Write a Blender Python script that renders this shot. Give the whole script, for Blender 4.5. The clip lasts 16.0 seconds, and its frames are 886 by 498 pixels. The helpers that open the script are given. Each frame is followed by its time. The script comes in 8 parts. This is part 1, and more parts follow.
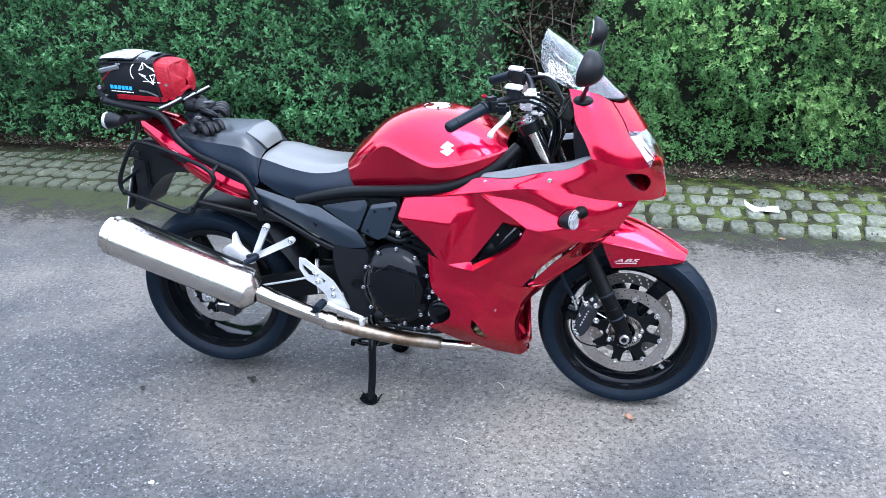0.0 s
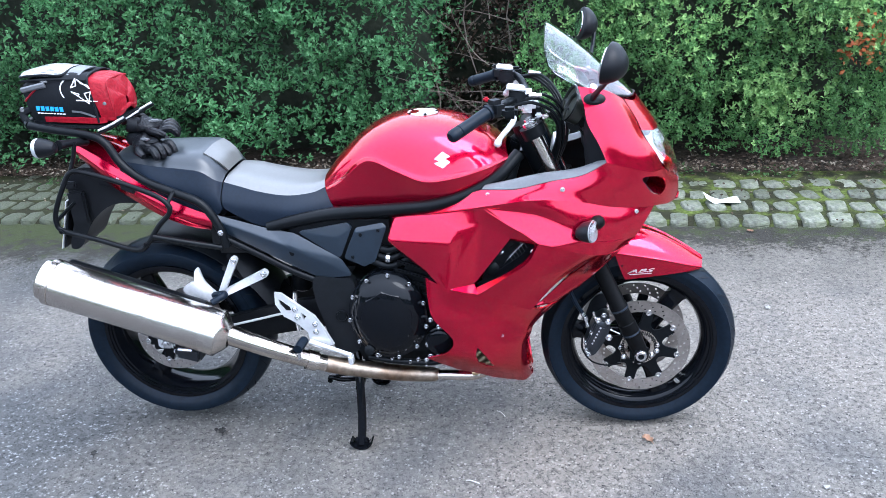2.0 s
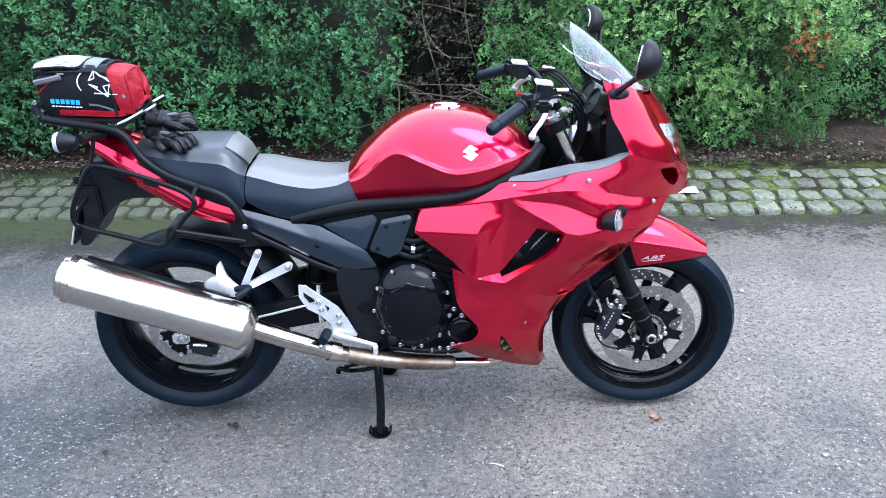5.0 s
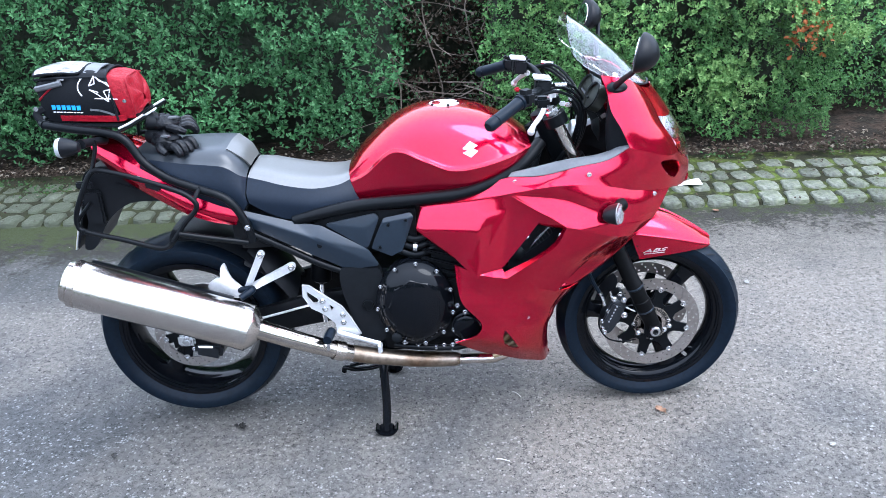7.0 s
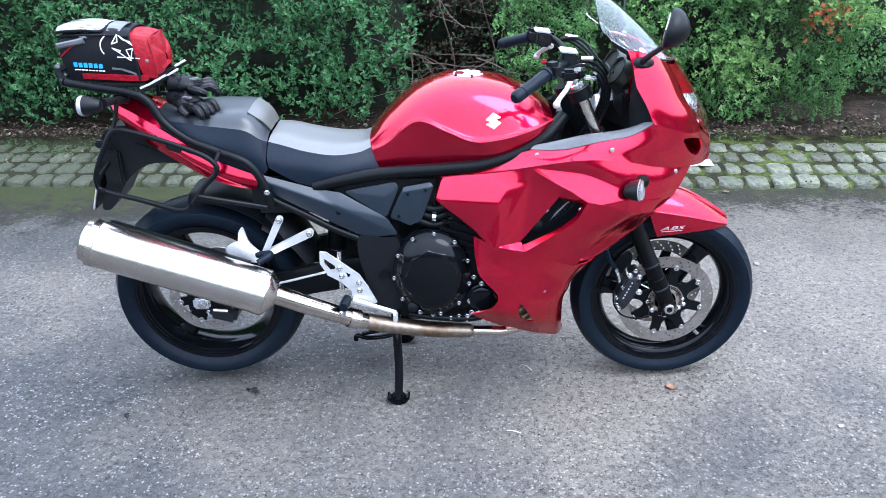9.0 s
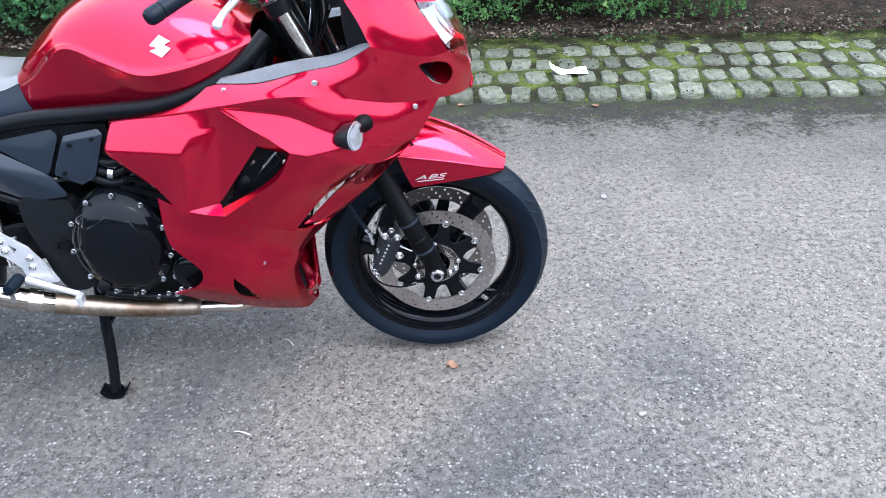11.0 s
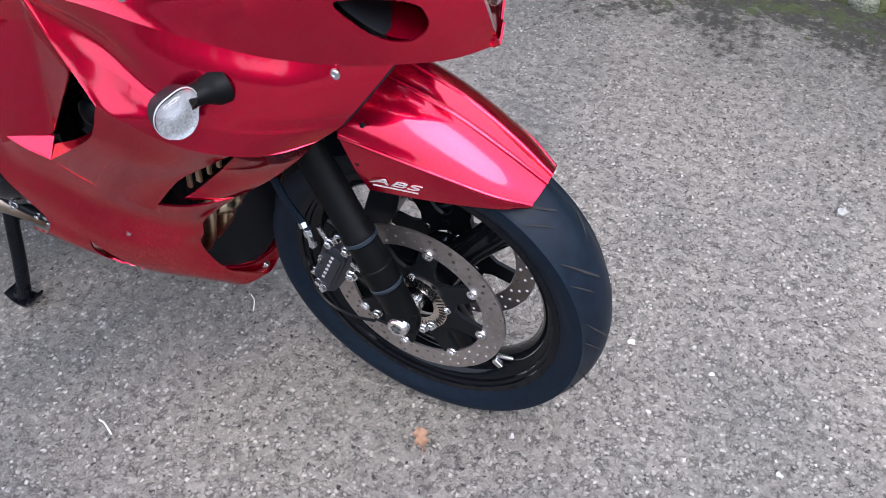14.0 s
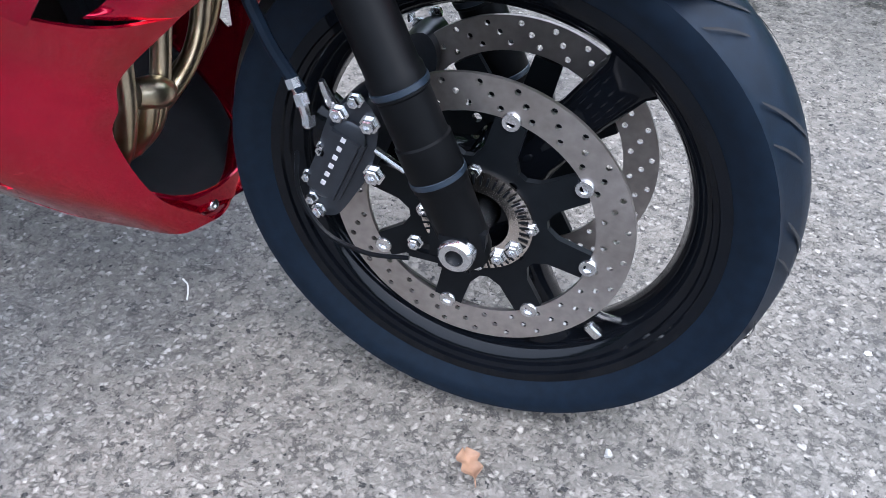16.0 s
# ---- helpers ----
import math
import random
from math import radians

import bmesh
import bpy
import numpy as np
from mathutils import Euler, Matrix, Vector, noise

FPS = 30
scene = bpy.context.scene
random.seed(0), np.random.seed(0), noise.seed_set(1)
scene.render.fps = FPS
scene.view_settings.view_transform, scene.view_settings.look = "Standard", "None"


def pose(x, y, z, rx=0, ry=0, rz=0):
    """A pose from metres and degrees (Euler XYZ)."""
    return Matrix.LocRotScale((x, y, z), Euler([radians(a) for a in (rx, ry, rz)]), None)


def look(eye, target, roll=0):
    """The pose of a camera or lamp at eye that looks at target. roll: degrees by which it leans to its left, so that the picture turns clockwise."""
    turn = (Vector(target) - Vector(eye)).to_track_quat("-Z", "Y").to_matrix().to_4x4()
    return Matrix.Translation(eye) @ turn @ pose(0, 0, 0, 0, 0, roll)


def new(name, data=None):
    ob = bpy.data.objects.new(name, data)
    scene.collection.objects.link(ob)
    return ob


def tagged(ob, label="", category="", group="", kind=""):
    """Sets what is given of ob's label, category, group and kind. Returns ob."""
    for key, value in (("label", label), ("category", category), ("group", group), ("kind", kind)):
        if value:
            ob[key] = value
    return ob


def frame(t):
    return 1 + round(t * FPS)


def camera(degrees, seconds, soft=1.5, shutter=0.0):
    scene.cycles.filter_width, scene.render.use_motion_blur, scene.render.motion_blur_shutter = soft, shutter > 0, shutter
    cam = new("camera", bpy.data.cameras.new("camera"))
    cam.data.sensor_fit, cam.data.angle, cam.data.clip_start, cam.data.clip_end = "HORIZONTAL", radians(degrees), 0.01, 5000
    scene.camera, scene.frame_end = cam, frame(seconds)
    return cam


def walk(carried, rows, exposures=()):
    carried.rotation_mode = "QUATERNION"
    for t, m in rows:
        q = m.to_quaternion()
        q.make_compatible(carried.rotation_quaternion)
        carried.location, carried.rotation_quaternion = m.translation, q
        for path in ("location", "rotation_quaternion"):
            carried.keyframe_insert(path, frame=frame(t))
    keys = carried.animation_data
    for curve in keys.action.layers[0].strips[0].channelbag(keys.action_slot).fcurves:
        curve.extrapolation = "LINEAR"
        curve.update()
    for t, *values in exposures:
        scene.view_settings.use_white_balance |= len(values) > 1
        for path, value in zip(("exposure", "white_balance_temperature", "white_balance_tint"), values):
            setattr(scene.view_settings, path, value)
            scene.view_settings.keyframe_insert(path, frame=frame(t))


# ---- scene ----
cam = camera(55.2, 16.0, soft=0.5)
PATH = [
    (0, (1.529, -2.659, 1.641), (1.071, -0.862, 0.891), -2.2),
    (0.5, (1.48, -2.652, 1.642), (1.01, -0.859, 0.89), -2.6),
    (1, (1.44, -2.598, 1.634), (0.99, -0.799, 0.886), -2.6),
    (1.5, (1.34, -2.467, 1.61), (0.978, -0.647, 0.865), -2.9),
    (2, (1.195, -2.42, 1.603), (0.961, -0.584, 0.845), -3.4),
    (2.5, (0.962, -2.457, 1.62), (0.844, -0.623, 0.83), -3.0),
    (3, (0.861, -2.474, 1.622), (0.818, -0.648, 0.809), -2.5),
    (3.5, (0.864, -2.482, 1.631), (0.834, -0.654, 0.821), -1.9),
    (4, (0.86, -2.499, 1.639), (0.833, -0.661, 0.852), -1.6),
    (6.5, (0.879, -2.492, 1.63), (0.846, -0.651, 0.848), -2.8),
    (7, (0.881, -2.503, 1.635), (0.839, -0.665, 0.848), -3.2),
    (7.5, (0.864, -2.513, 1.639), (0.812, -0.678, 0.843), -2.9),
    (8, (0.824, -2.518, 1.631), (0.763, -0.69, 0.823), -2.3),
    (8.5, (0.81, -2.515, 1.625), (0.754, -0.693, 0.801), -1.7),
    (9, (0.816, -2.509, 1.626), (0.78, -0.695, 0.785), -1.3),
    (9.5, (0.86, -2.475, 1.602), (0.881, -0.678, 0.726), -1.4),
    (10, (1.059, -2.35, 1.556), (1.11, -0.576, 0.632), -1.9),
    (10.2, (1.192, -2.27, 1.539), (1.259, -0.508, 0.594), -2.0),
    (12.3, (1.865, -1.46, 1.444), (1.53, 0.058, 0.185), -3.1),
    (12.5, (1.958, -1.396, 1.42), (1.555, 0.083, 0.135), -3.0),
    (13, (1.992, -1.191, 1.379), (1.445, 0.177, 0.026), -2.4),
    (13.5, (1.914, -0.936, 1.348), (1.27, 0.341, -0.05), -2.7),
    (14, (1.943, -0.835, 1.332), (1.292, 0.398, -0.102), -2.0),
    (14.5, (1.911, -0.819, 1.31), (1.314, 0.387, -0.169), 0.0),
    (15, (1.749, -0.778, 1.107), (1.261, 0.462, -0.385), 3.6),
    (15.5, (1.689, -0.722, 0.894), (1.25, 0.646, -0.498), 4.4),
    (16, (1.673, -0.709, 0.8), (1.166, 0.76, -0.46), 2.0),
]
walk(cam, [(t, look(eye, target, roll)) for t, eye, target, roll in PATH], exposures=[(0, 2.02, 5450, 10), (9.5, 1.98, 5450, 10), (10.2, 1.97, 5500, 10), (12.3, 1.8, 5900, 13), (13.5, 1.62, 5950, 15), (14.5, 1.78, 5900, 14), (15.0, 1.78, 5800, 13), (15.5, 1.77, 5650, 12), (16, 2.02, 5600, 11)])

# light: a bright, thinly overcast sky with a wide soft sun
SUN_UP, SUN_ROUND = 55.0, 125.0
world = bpy.data.worlds.new("sky")
scene.world = world
world.use_nodes = True
wn = world.node_tree
sky = wn.nodes.new("ShaderNodeTexSky")
sky.sky_type = "NISHITA"
sky.sun_disc = False
sky.sun_elevation = radians(SUN_UP)
sky.sun_rotation = radians(SUN_ROUND)
sky.air_density, sky.dust_density, sky.ozone_density = 1.0, 3.0, 1.0
wn.nodes["Background"].inputs["Strength"].default_value = 0.15
cloud = wn.nodes.new("ShaderNodeMix")
cloud.data_type = "RGBA"
cloud.inputs["Factor"].default_value = 0.75
# an overcast sky: three times as bright overhead as at the horizon
up = wn.nodes.new("ShaderNodeTexCoord")
height = wn.nodes.new("ShaderNodeSeparateXYZ")
wn.links.new(up.outputs["Generated"], height.inputs[0])
rise = wn.nodes.new("ShaderNodeMapRange")
rise.inputs["From Min"].default_value, rise.inputs["From Max"].default_value = 0.0, 1.0
rise.inputs["To Min"].default_value, rise.inputs["To Max"].default_value = 0.55, 1.24
wn.links.new(height.outputs["Z"], rise.inputs["Value"])
veil = wn.nodes.new("ShaderNodeVectorMath")
veil.operation = "SCALE"
veil.inputs[0].default_value = (8.0, 8.3, 8.9)
wn.links.new(rise.outputs[0], veil.inputs["Scale"])
wn.links.new(veil.outputs[0], cloud.inputs["B"])
wn.links.new(sky.outputs[0], cloud.inputs["A"])
wn.links.new(cloud.outputs["Result"], wn.nodes["Background"].inputs["Color"])
sun = new("sun", bpy.data.lights.new("sun", "SUN"))
sun.data.energy, sun.data.angle, sun.data.color = 0.9, radians(40), (1.0, 0.96, 0.90)
a, e = radians(SUN_ROUND), radians(SUN_UP)
sun.matrix_world = look((0, 0, 10), Vector((0, 0, 10)) - Vector((math.sin(a) * math.cos(e), math.cos(a) * math.cos(e), math.sin(e))))


# ---- materials ----
def material(name, colour, rough=0.5, metal=0.0, vary=0.12, scale=30.0, bump=0.0, bump_scale=200.0, coat=0.0, spec=0.5, island=0.0, piece=0.0, second=None, second_scale=3.0):
    """A principled surface whose colour wanders at two scales, with a fine relief."""
    m = bpy.data.materials.new(name)
    m.use_nodes = True
    t = m.node_tree
    p = t.nodes["Principled BSDF"]
    p.inputs["Roughness"].default_value = rough
    p.inputs["Metallic"].default_value = metal
    p.inputs["Specular IOR Level"].default_value = spec
    p.inputs["Coat Weight"].default_value = coat
    p.inputs["Coat Roughness"].default_value = 0.03
    co = t.nodes.new("ShaderNodeTexCoord")
    fine = t.nodes.new("ShaderNodeTexNoise")
    fine.inputs["Scale"].default_value, fine.inputs["Detail"].default_value = scale, 6
    wide = t.nodes.new("ShaderNodeTexNoise")
    wide.inputs["Scale"].default_value, wide.inputs["Detail"].default_value = second_scale, 3
    for n in (fine, wide):
        t.links.new(co.outputs["Object"], n.inputs["Vector"])
    ramp = t.nodes.new("ShaderNodeMapRange")
    ramp.inputs["From Min"].default_value, ramp.inputs["From Max"].default_value = 0.3, 0.7
    ramp.inputs["To Min"].default_value, ramp.inputs["To Max"].default_value = 1 - vary, 1 + vary
    t.links.new(fine.outputs["Fac"], ramp.inputs["Value"])
    mixed = t.nodes.new("ShaderNodeMix")
    mixed.data_type = "RGBA"
    mixed.inputs["A"].default_value = (*colour, 1)
    mixed.inputs["B"].default_value = (*(second or [c * (1 - vary) for c in colour]), 1)
    step = t.nodes.new("ShaderNodeMapRange")
    step.inputs["From Min"].default_value, step.inputs["From Max"].default_value = 0.42, 0.62
    t.links.new(wide.outputs["Fac"], step.inputs["Value"])
    t.links.new(step.outputs[0], mixed.inputs["Factor"])
    times = t.nodes.new("ShaderNodeVectorMath")
    times.operation = "SCALE"
    t.links.new(mixed.outputs["Result"], times.inputs[0])
    value = ramp.outputs[0]
    for amount, kind, socket in ((island, "ShaderNodeNewGeometry", "Random Per Island"), (piece, "ShaderNodeObjectInfo", "Random")):
        if amount:
            g = t.nodes.new(kind)
            r = t.nodes.new("ShaderNodeMapRange")
            r.inputs["To Min"].default_value, r.inputs["To Max"].default_value = 1 - amount, 1 + amount
            t.links.new(g.outputs[socket], r.inputs["Value"])
            mul = t.nodes.new("ShaderNodeMath")
            mul.operation = "MULTIPLY"
            t.links.new(value, mul.inputs[0])
            t.links.new(r.outputs[0], mul.inputs[1])
            value = mul.outputs[0]
    t.links.new(value, times.inputs["Scale"])
    t.links.new(times.outputs[0], p.inputs["Base Color"])
    if bump:
        relief = t.nodes.new("ShaderNodeTexNoise")
        relief.inputs["Scale"].default_value, relief.inputs["Detail"].default_value = bump_scale, 4
        t.links.new(co.outputs["Object"], relief.inputs["Vector"])
        b = t.nodes.new("ShaderNodeBump")
        b.inputs["Strength"].default_value, b.inputs["Distance"].default_value = bump, 0.3 / bump_scale
        t.links.new(relief.outputs["Fac"], b.inputs["Height"])
        t.links.new(b.outputs[0], p.inputs["Normal"])
    return m


RED = material("candy_red_paint", (0.50, 0.002, 0.032), 0.21, 0.90, 0.04, 900, 0.0, 1500, coat=1.0, second=(0.47, 0.002, 0.030), spec=0.1)
RED.node_tree.nodes["Principled BSDF"].inputs["Coat IOR"].default_value = 1.40
RED.node_tree.nodes["Principled BSDF"].inputs["Coat Roughness"].default_value = 0.05
RED.node_tree.nodes["Principled BSDF"].inputs["Specular Tint"].default_value = (0.80, 0.02, 0.09, 1)
RED_DULL = material("red_fabric", (0.25, 0.002, 0.011), 0.55, 0, 0.25, 120, 0.8, 60, spec=0.2)
BLACK = material("black_satin_metal", (0.0035, 0.004, 0.005), 0.33, 0.0, 0.2, 80, 0.05, 300, second=(0.004, 0.005, 0.006), spec=0.11)
ANODISED = material("black_anodised_fork", (0.0030, 0.0032, 0.0036), 0.42, 0.0, 0.2, 80, 0.05, 300, spec=0.07)
GLOSS = material("gloss_black_enamel", (0.003, 0.0036, 0.005), 0.08, 0.0, 0.15, 60, 0.02, 200, spec=0.18)
PLASTIC = material("black_moulded_plastic", (0.0045, 0.005, 0.0065), 0.42, 0, 0.2, 60, 0.25, 900, second=(0.006, 0.007, 0.0085), spec=0.17)
PANEL = material("dark_grey_side_plastic", (0.009, 0.015, 0.024), 0.33, 0, 0.12, 90, 0.12, 1200, spec=0.45)
# one vinyl in three tones: sky sheen is put into the tops' colour
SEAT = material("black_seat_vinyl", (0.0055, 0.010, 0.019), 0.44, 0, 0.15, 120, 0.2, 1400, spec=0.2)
SEAT_LIT = material("lit_seat_vinyl", (0.085, 0.083, 0.078), 0.36, 0, 0.08, 120, 0.2, 1400, second=(0.072, 0.071, 0.068), spec=1.0)
RUBBER = material("tyre_rubber", (0.0035, 0.007, 0.013), 0.42, 0, 0.25, 70, 0.2, 500, second=(0.004, 0.0075, 0.013), spec=0.13)
STEEL = material("brushed_stainless_steel", (0.68, 0.63, 0.58), 0.23, 1.0, 0.04, 60, 0.05, 500, second=(0.61, 0.54, 0.48))
POLISHED = material("polished_pipe_steel", (0.60, 0.55, 0.50), 0.15, 1.0, 0.06, 60, 0.04, 300, second=(0.48, 0.42, 0.36), second_scale=6)
HEATED = material("heat_tinted_pipe_steel", (0.34, 0.275, 0.215), 0.42, 1.0, 0.25, 60, 0.25, 300, second=(0.20, 0.12, 0.07), second_scale=9)
ALLOY = material("silver_painted_alloy", (0.62, 0.62, 0.63), 0.33, 0.55, 0.06, 120, 0.08, 600)
BOLT = material("zinc_bolt_metal", (0.68, 0.68, 0.69), 0.24, 1.0, 0.1, 150)
DISC = material("ground_brake_disc_steel", (0.44, 0.405, 0.385), 0.42, 1.0, 0.12, 90, 0.15, 900, second=(0.27, 0.24, 0.22))
GREY = material("grey_inner_fairing_plastic", (0.095, 0.098, 0.104), 0.34, 0, 0.1, 120, 0.15, 900)
GREYPRINT = material("silver_grey_print", (0.42, 0.40, 0.41), 0.4, 0.2, 0.05, 100)
WHITE = material("white_print", (0.70, 0.70, 0.71), 0.5, 0, 0.05, 100)
BLUE = material("blue_print", (0.03, 0.28, 0.62), 0.5, 0, 0.05, 100)
CLOTH = material("black_bag_nylon", (0.006, 0.007, 0.009), 0.6, 0, 0.25, 200, 0.5, 900, spec=0.12)
LEATHER = material("black_glove_leather", (0.004, 0.0045, 0.006), 0.38, 0, 0.3, 90, 1.0, 100, spec=0.2)
SEAT_DIM_LIT = material("dim_lit_seat_vinyl", (0.014, 0.018, 0.023), 0.36, 0, 0.08, 120, 0.2, 1400, spec=0.55)
BRASS = material("straw_tinted_header_steel", (0.60, 0.51, 0.36), 0.30, 1.0, 0.15, 60, 0.1, 300, second=(0.44, 0.34, 0.20), second_scale=9)
REFLECT = material("lamp_reflector", (0.56, 0.57, 0.59), 0.26, 0.7, 0.35, 350, 0.8, 420)
YELLOW = material("yellow_plate_plastic", (0.55, 0.42, 0.06), 0.4, 0, 0.05, 80)
CHIP = material("painted_brake_caliper", (0.012, 0.014, 0.018), 0.33, 0.2, 0.2, 90, 0.15, 400)


def glass(name, tint, rough, alpha=0.0, ior=1.45):
    m = bpy.data.materials.new(name)
    m.use_nodes = True
    p = m.node_tree.nodes["Principled BSDF"]
    p.inputs["Base Color"].default_value = (*tint, 1)
    p.inputs["Roughness"].default_value = rough
    p.inputs["Transmission Weight"].default_value = 1.0
    p.inputs["IOR"].default_value = ior
    p.inputs["Coat Weight"].default_value = 0.6
    return m


CLEAR = glass("clear_acrylic", (0.93, 0.96, 0.97), 0.02, ior=1.3)
SCREEN = glass("clear_screen_acrylic", (0.92, 0.96, 0.98), 0.02, ior=1.28)
SCREEN.node_tree.nodes["Principled BSDF"].inputs["Coat Weight"].default_value = 0.5
LENS = material("frosted_lamp_lens", (0.30, 0.31, 0.32), 0.14, 0, 0.08, 200, 0.15, 400, spec=0.6)
MIRROR = material("mirror_silver", (0.85, 0.86, 0.87), 0.02, 1.0, 0.01, 10)


# ---- mesh tools ----
def finish(name, bm, mat, smooth=True, angle=38):
    """Links a bmesh as one mesh object."""
    bmesh.ops.remove_doubles(bm, verts=bm.verts, dist=1e-5)
    bmesh.ops.recalc_face_normals(bm, faces=bm.faces)
    me = bpy.data.meshes.new(name)
    lim = radians(angle)
    for f in bm.faces:
        f.smooth = smooth
    for ed in bm.edges:
        if len(ed.link_faces) == 2 and ed.calc_face_angle(0) > lim:
            ed.smooth = False
    bm.to_mesh(me)
    bm.free()
    for mm in (mat if isinstance(mat, (list, tuple)) else [mat]):
        me.materials.append(mm)
    return new(name, me)


def part(name, bm, mat, parent, label="", smooth=True, angle=38):
    ob = finish(name, bm, mat, smooth, angle)
    ob.parent = parent
    if parent is not None and parent.type != "EMPTY":
        ob.matrix_parent_inverse = parent.matrix_basis.inverted()
    if label:
        ob["label"] = label
    return ob


def thing(name, label, category, at=(0, 0, 0), group=""):
    """A root for a thing; its parts are laid out in world coordinates."""
    ob = new(name)
    ob.empty_display_size = 0.1
    return tagged(ob, label, category, group)


def curve(points, n, closed=False):
    """n + 1 points of a smooth curve through the given ones."""
    p = [Vector(q) for q in points]
    k = len(p) if closed else len(p) - 1
    out = []
    for i in range(n + (0 if closed else 1)):
        u = i * k / n
        s = min(int(u), k - 1)
        f = u - s
        if closed:
            a0, b0, c0, d0 = (p[(s + j) % len(p)] for j in (-1, 0, 1, 2))
        else:
            b0, c0 = p[s], p[s + 1]
            a0 = p[s - 1] if s else b0 * 2 - c0
            d0 = p[s + 2] if s + 2 < len(p) else c0 * 2 - b0
        out.append(0.5 * (2 * b0 + (c0 - a0) * f + (2 * a0 - 5 * b0 + 4 * c0 - d0) * f * f + (3 * b0 - a0 - 3 * c0 + d0) * f ** 3))
    return out


def tube(bm, points, radius, steps=6, segs=10, smooth=True, flat=1.0, closed=False):
    """A round bar along a smooth line; radius may be a list, one for each point."""
    n = max(1, (len(points) - (0 if closed else 1)) * steps) if smooth else len(points) - 1
    pts = curve(points, n, closed) if smooth else [Vector(q) for q in points]
    radii = radius if isinstance(radius, (list, tuple)) else [radius] * len(points)
    rs = [r.x for r in curve([(r, 0, 0) for r in radii], n, closed)] if smooth else radii
    rings, up = [], None
    m = len(pts)
    for i, q in enumerate(pts):
        if closed:
            d = (pts[(i + 1) % m] - pts[i - 1]).normalized()
        else:
            d = (pts[min(i + 1, m - 1)] - pts[max(i - 1, 0)]).normalized()
        if up is None:
            up = d.orthogonal().normalized() if abs(d.y) > 0.9 else Vector((0, 1, 0))
        side = d.cross(up).normalized()
        up = side.cross(d).normalized()
        rings.append([bm.verts.new(q + rs[i] * (math.cos(2 * math.pi * j / segs) * side * flat + math.sin(2 * math.pi * j / segs) * up)) for j in range(segs)])
    pairs = list(zip(rings, rings[1:])) + ([(rings[-1], rings[0])] if closed else [])
    for r0, r1 in pairs:
        for j in range(segs):
            bm.faces.new((r0[j], r0[(j + 1) % segs], r1[(j + 1) % segs], r1[j]))
    if not closed:
        bm.faces.new(rings[0])
        bm.faces.new(rings[-1][::-1])
    return bm


def tubed(points, radius, **k):
    return tube(bmesh.new(), points, radius, **k)


def lathe(bm, profile, at, axis=(0, 1, 0), segs=48, stretch=1.0, turn=0.0):
    """Spins (radius, along) pairs round an axis."""
    ax = Vector(axis).normalized()
    s0 = Vector((1, 0, 0)) if abs(ax.x) < 0.8 else Vector((0, 0, 1))
    s0 = (s0 - ax * s0.dot(ax)).normalized()
    s1 = ax.cross(s0)
    at = Vector(at)
    rings = []
    for r, h in profile:
        if r < 1e-6:
            rings.append([bm.verts.new(at + ax * h)])
        else:
            rings.append([bm.verts.new(at + ax * h + r * (math.cos(2 * math.pi * j / segs + turn) * s0 + stretch * math.sin(2 * math.pi * j / segs + turn) * s1)) for j in range(segs)])
    for r0, r1 in zip(rings, rings[1:]):
        if len(r0) == 1 and len(r1) == 1:
            continue
        for j in range(segs):
            k = (j + 1) % segs
            if len(r0) == 1:
                bm.faces.new((r0[0], r1[k], r1[j]))
            elif len(r1) == 1:
                bm.faces.new((r0[j], r0[k], r1[0]))
            else:
                bm.faces.new((r0[j], r0[k], r1[k], r1[j]))
    return bm


def bolt_head(bm, at, axis=(0, -1, 0), r=0.006, h=0.004, hexagon=True):
    n = 6 if hexagon else 12
    lathe(bm, [(r * 1.35, -0.002), (r * 1.35, 0.0005), (r, 0.0005), (r, h * 0.85), (r * 0.85, h), (r * 0.45, h), (r * 0.4, h * 0.4), (0, h * 0.4)], at, axis, n)
    return bm


def block(bm, centre, size, bevel=0.004, turn=None):
    """A box with rounded edges."""
    m = Matrix.Translation(centre) @ (turn or Matrix()) @ Matrix.Diagonal((*size, 1))
    out = bmesh.ops.create_cube(bm, size=1, matrix=m)
    if bevel:
        es = list({ed for v in out["verts"] for ed in v.link_edges})
        bmesh.ops.bevel(bm, geom=es, offset=bevel, segments=2, affect="EDGES", clamp_overlap=True)
    return bm


def outline(points, n=0, closed=True):
    """A 2D outline rounded through its points when n is given."""
    return [(q.x, q.y) for q in curve([(a0, b0, 0) for a0, b0 in points], n, closed)] if n else list(points)


def plate(bm, outer, y0, y1, holes=(), m=None, chamfer=0.0):
    """A flat piece with that outline in x and z, from y0 to y1, with holes through it."""
    m = m or Matrix()
    edges, loops = [], []
    for loop in (outer, *holes):
        vs = [bm.verts.new((a0, y0, b0)) for a0, b0 in loop]
        loops.append(vs)
        edges += [bm.edges.new((vs[i], vs[(i + 1) % len(vs)])) for i in range(len(vs))]
    made = bmesh.ops.triangle_fill(bm, use_beauty=True, use_dissolve=False, edges=edges)
    faces = [g for g in made["geom"] if isinstance(g, bmesh.types.BMFace)]
    back = {}
    for vs in loops:
        for v in vs:
            back[v] = bm.verts.new((v.co.x, y1, v.co.z))
    for f in faces:
        bm.faces.new([back[v] for v in reversed(f.verts)])
    for vs in loops:
        for i in range(len(vs)):
            a0, b0 = vs[i], vs[(i + 1) % len(vs)]
            bm.faces.new((a0, b0, back[b0], back[a0]))
    both = [v for vs in loops for v in vs] + list(back.values())
    bmesh.ops.transform(bm, matrix=m, verts=both)
    return bm


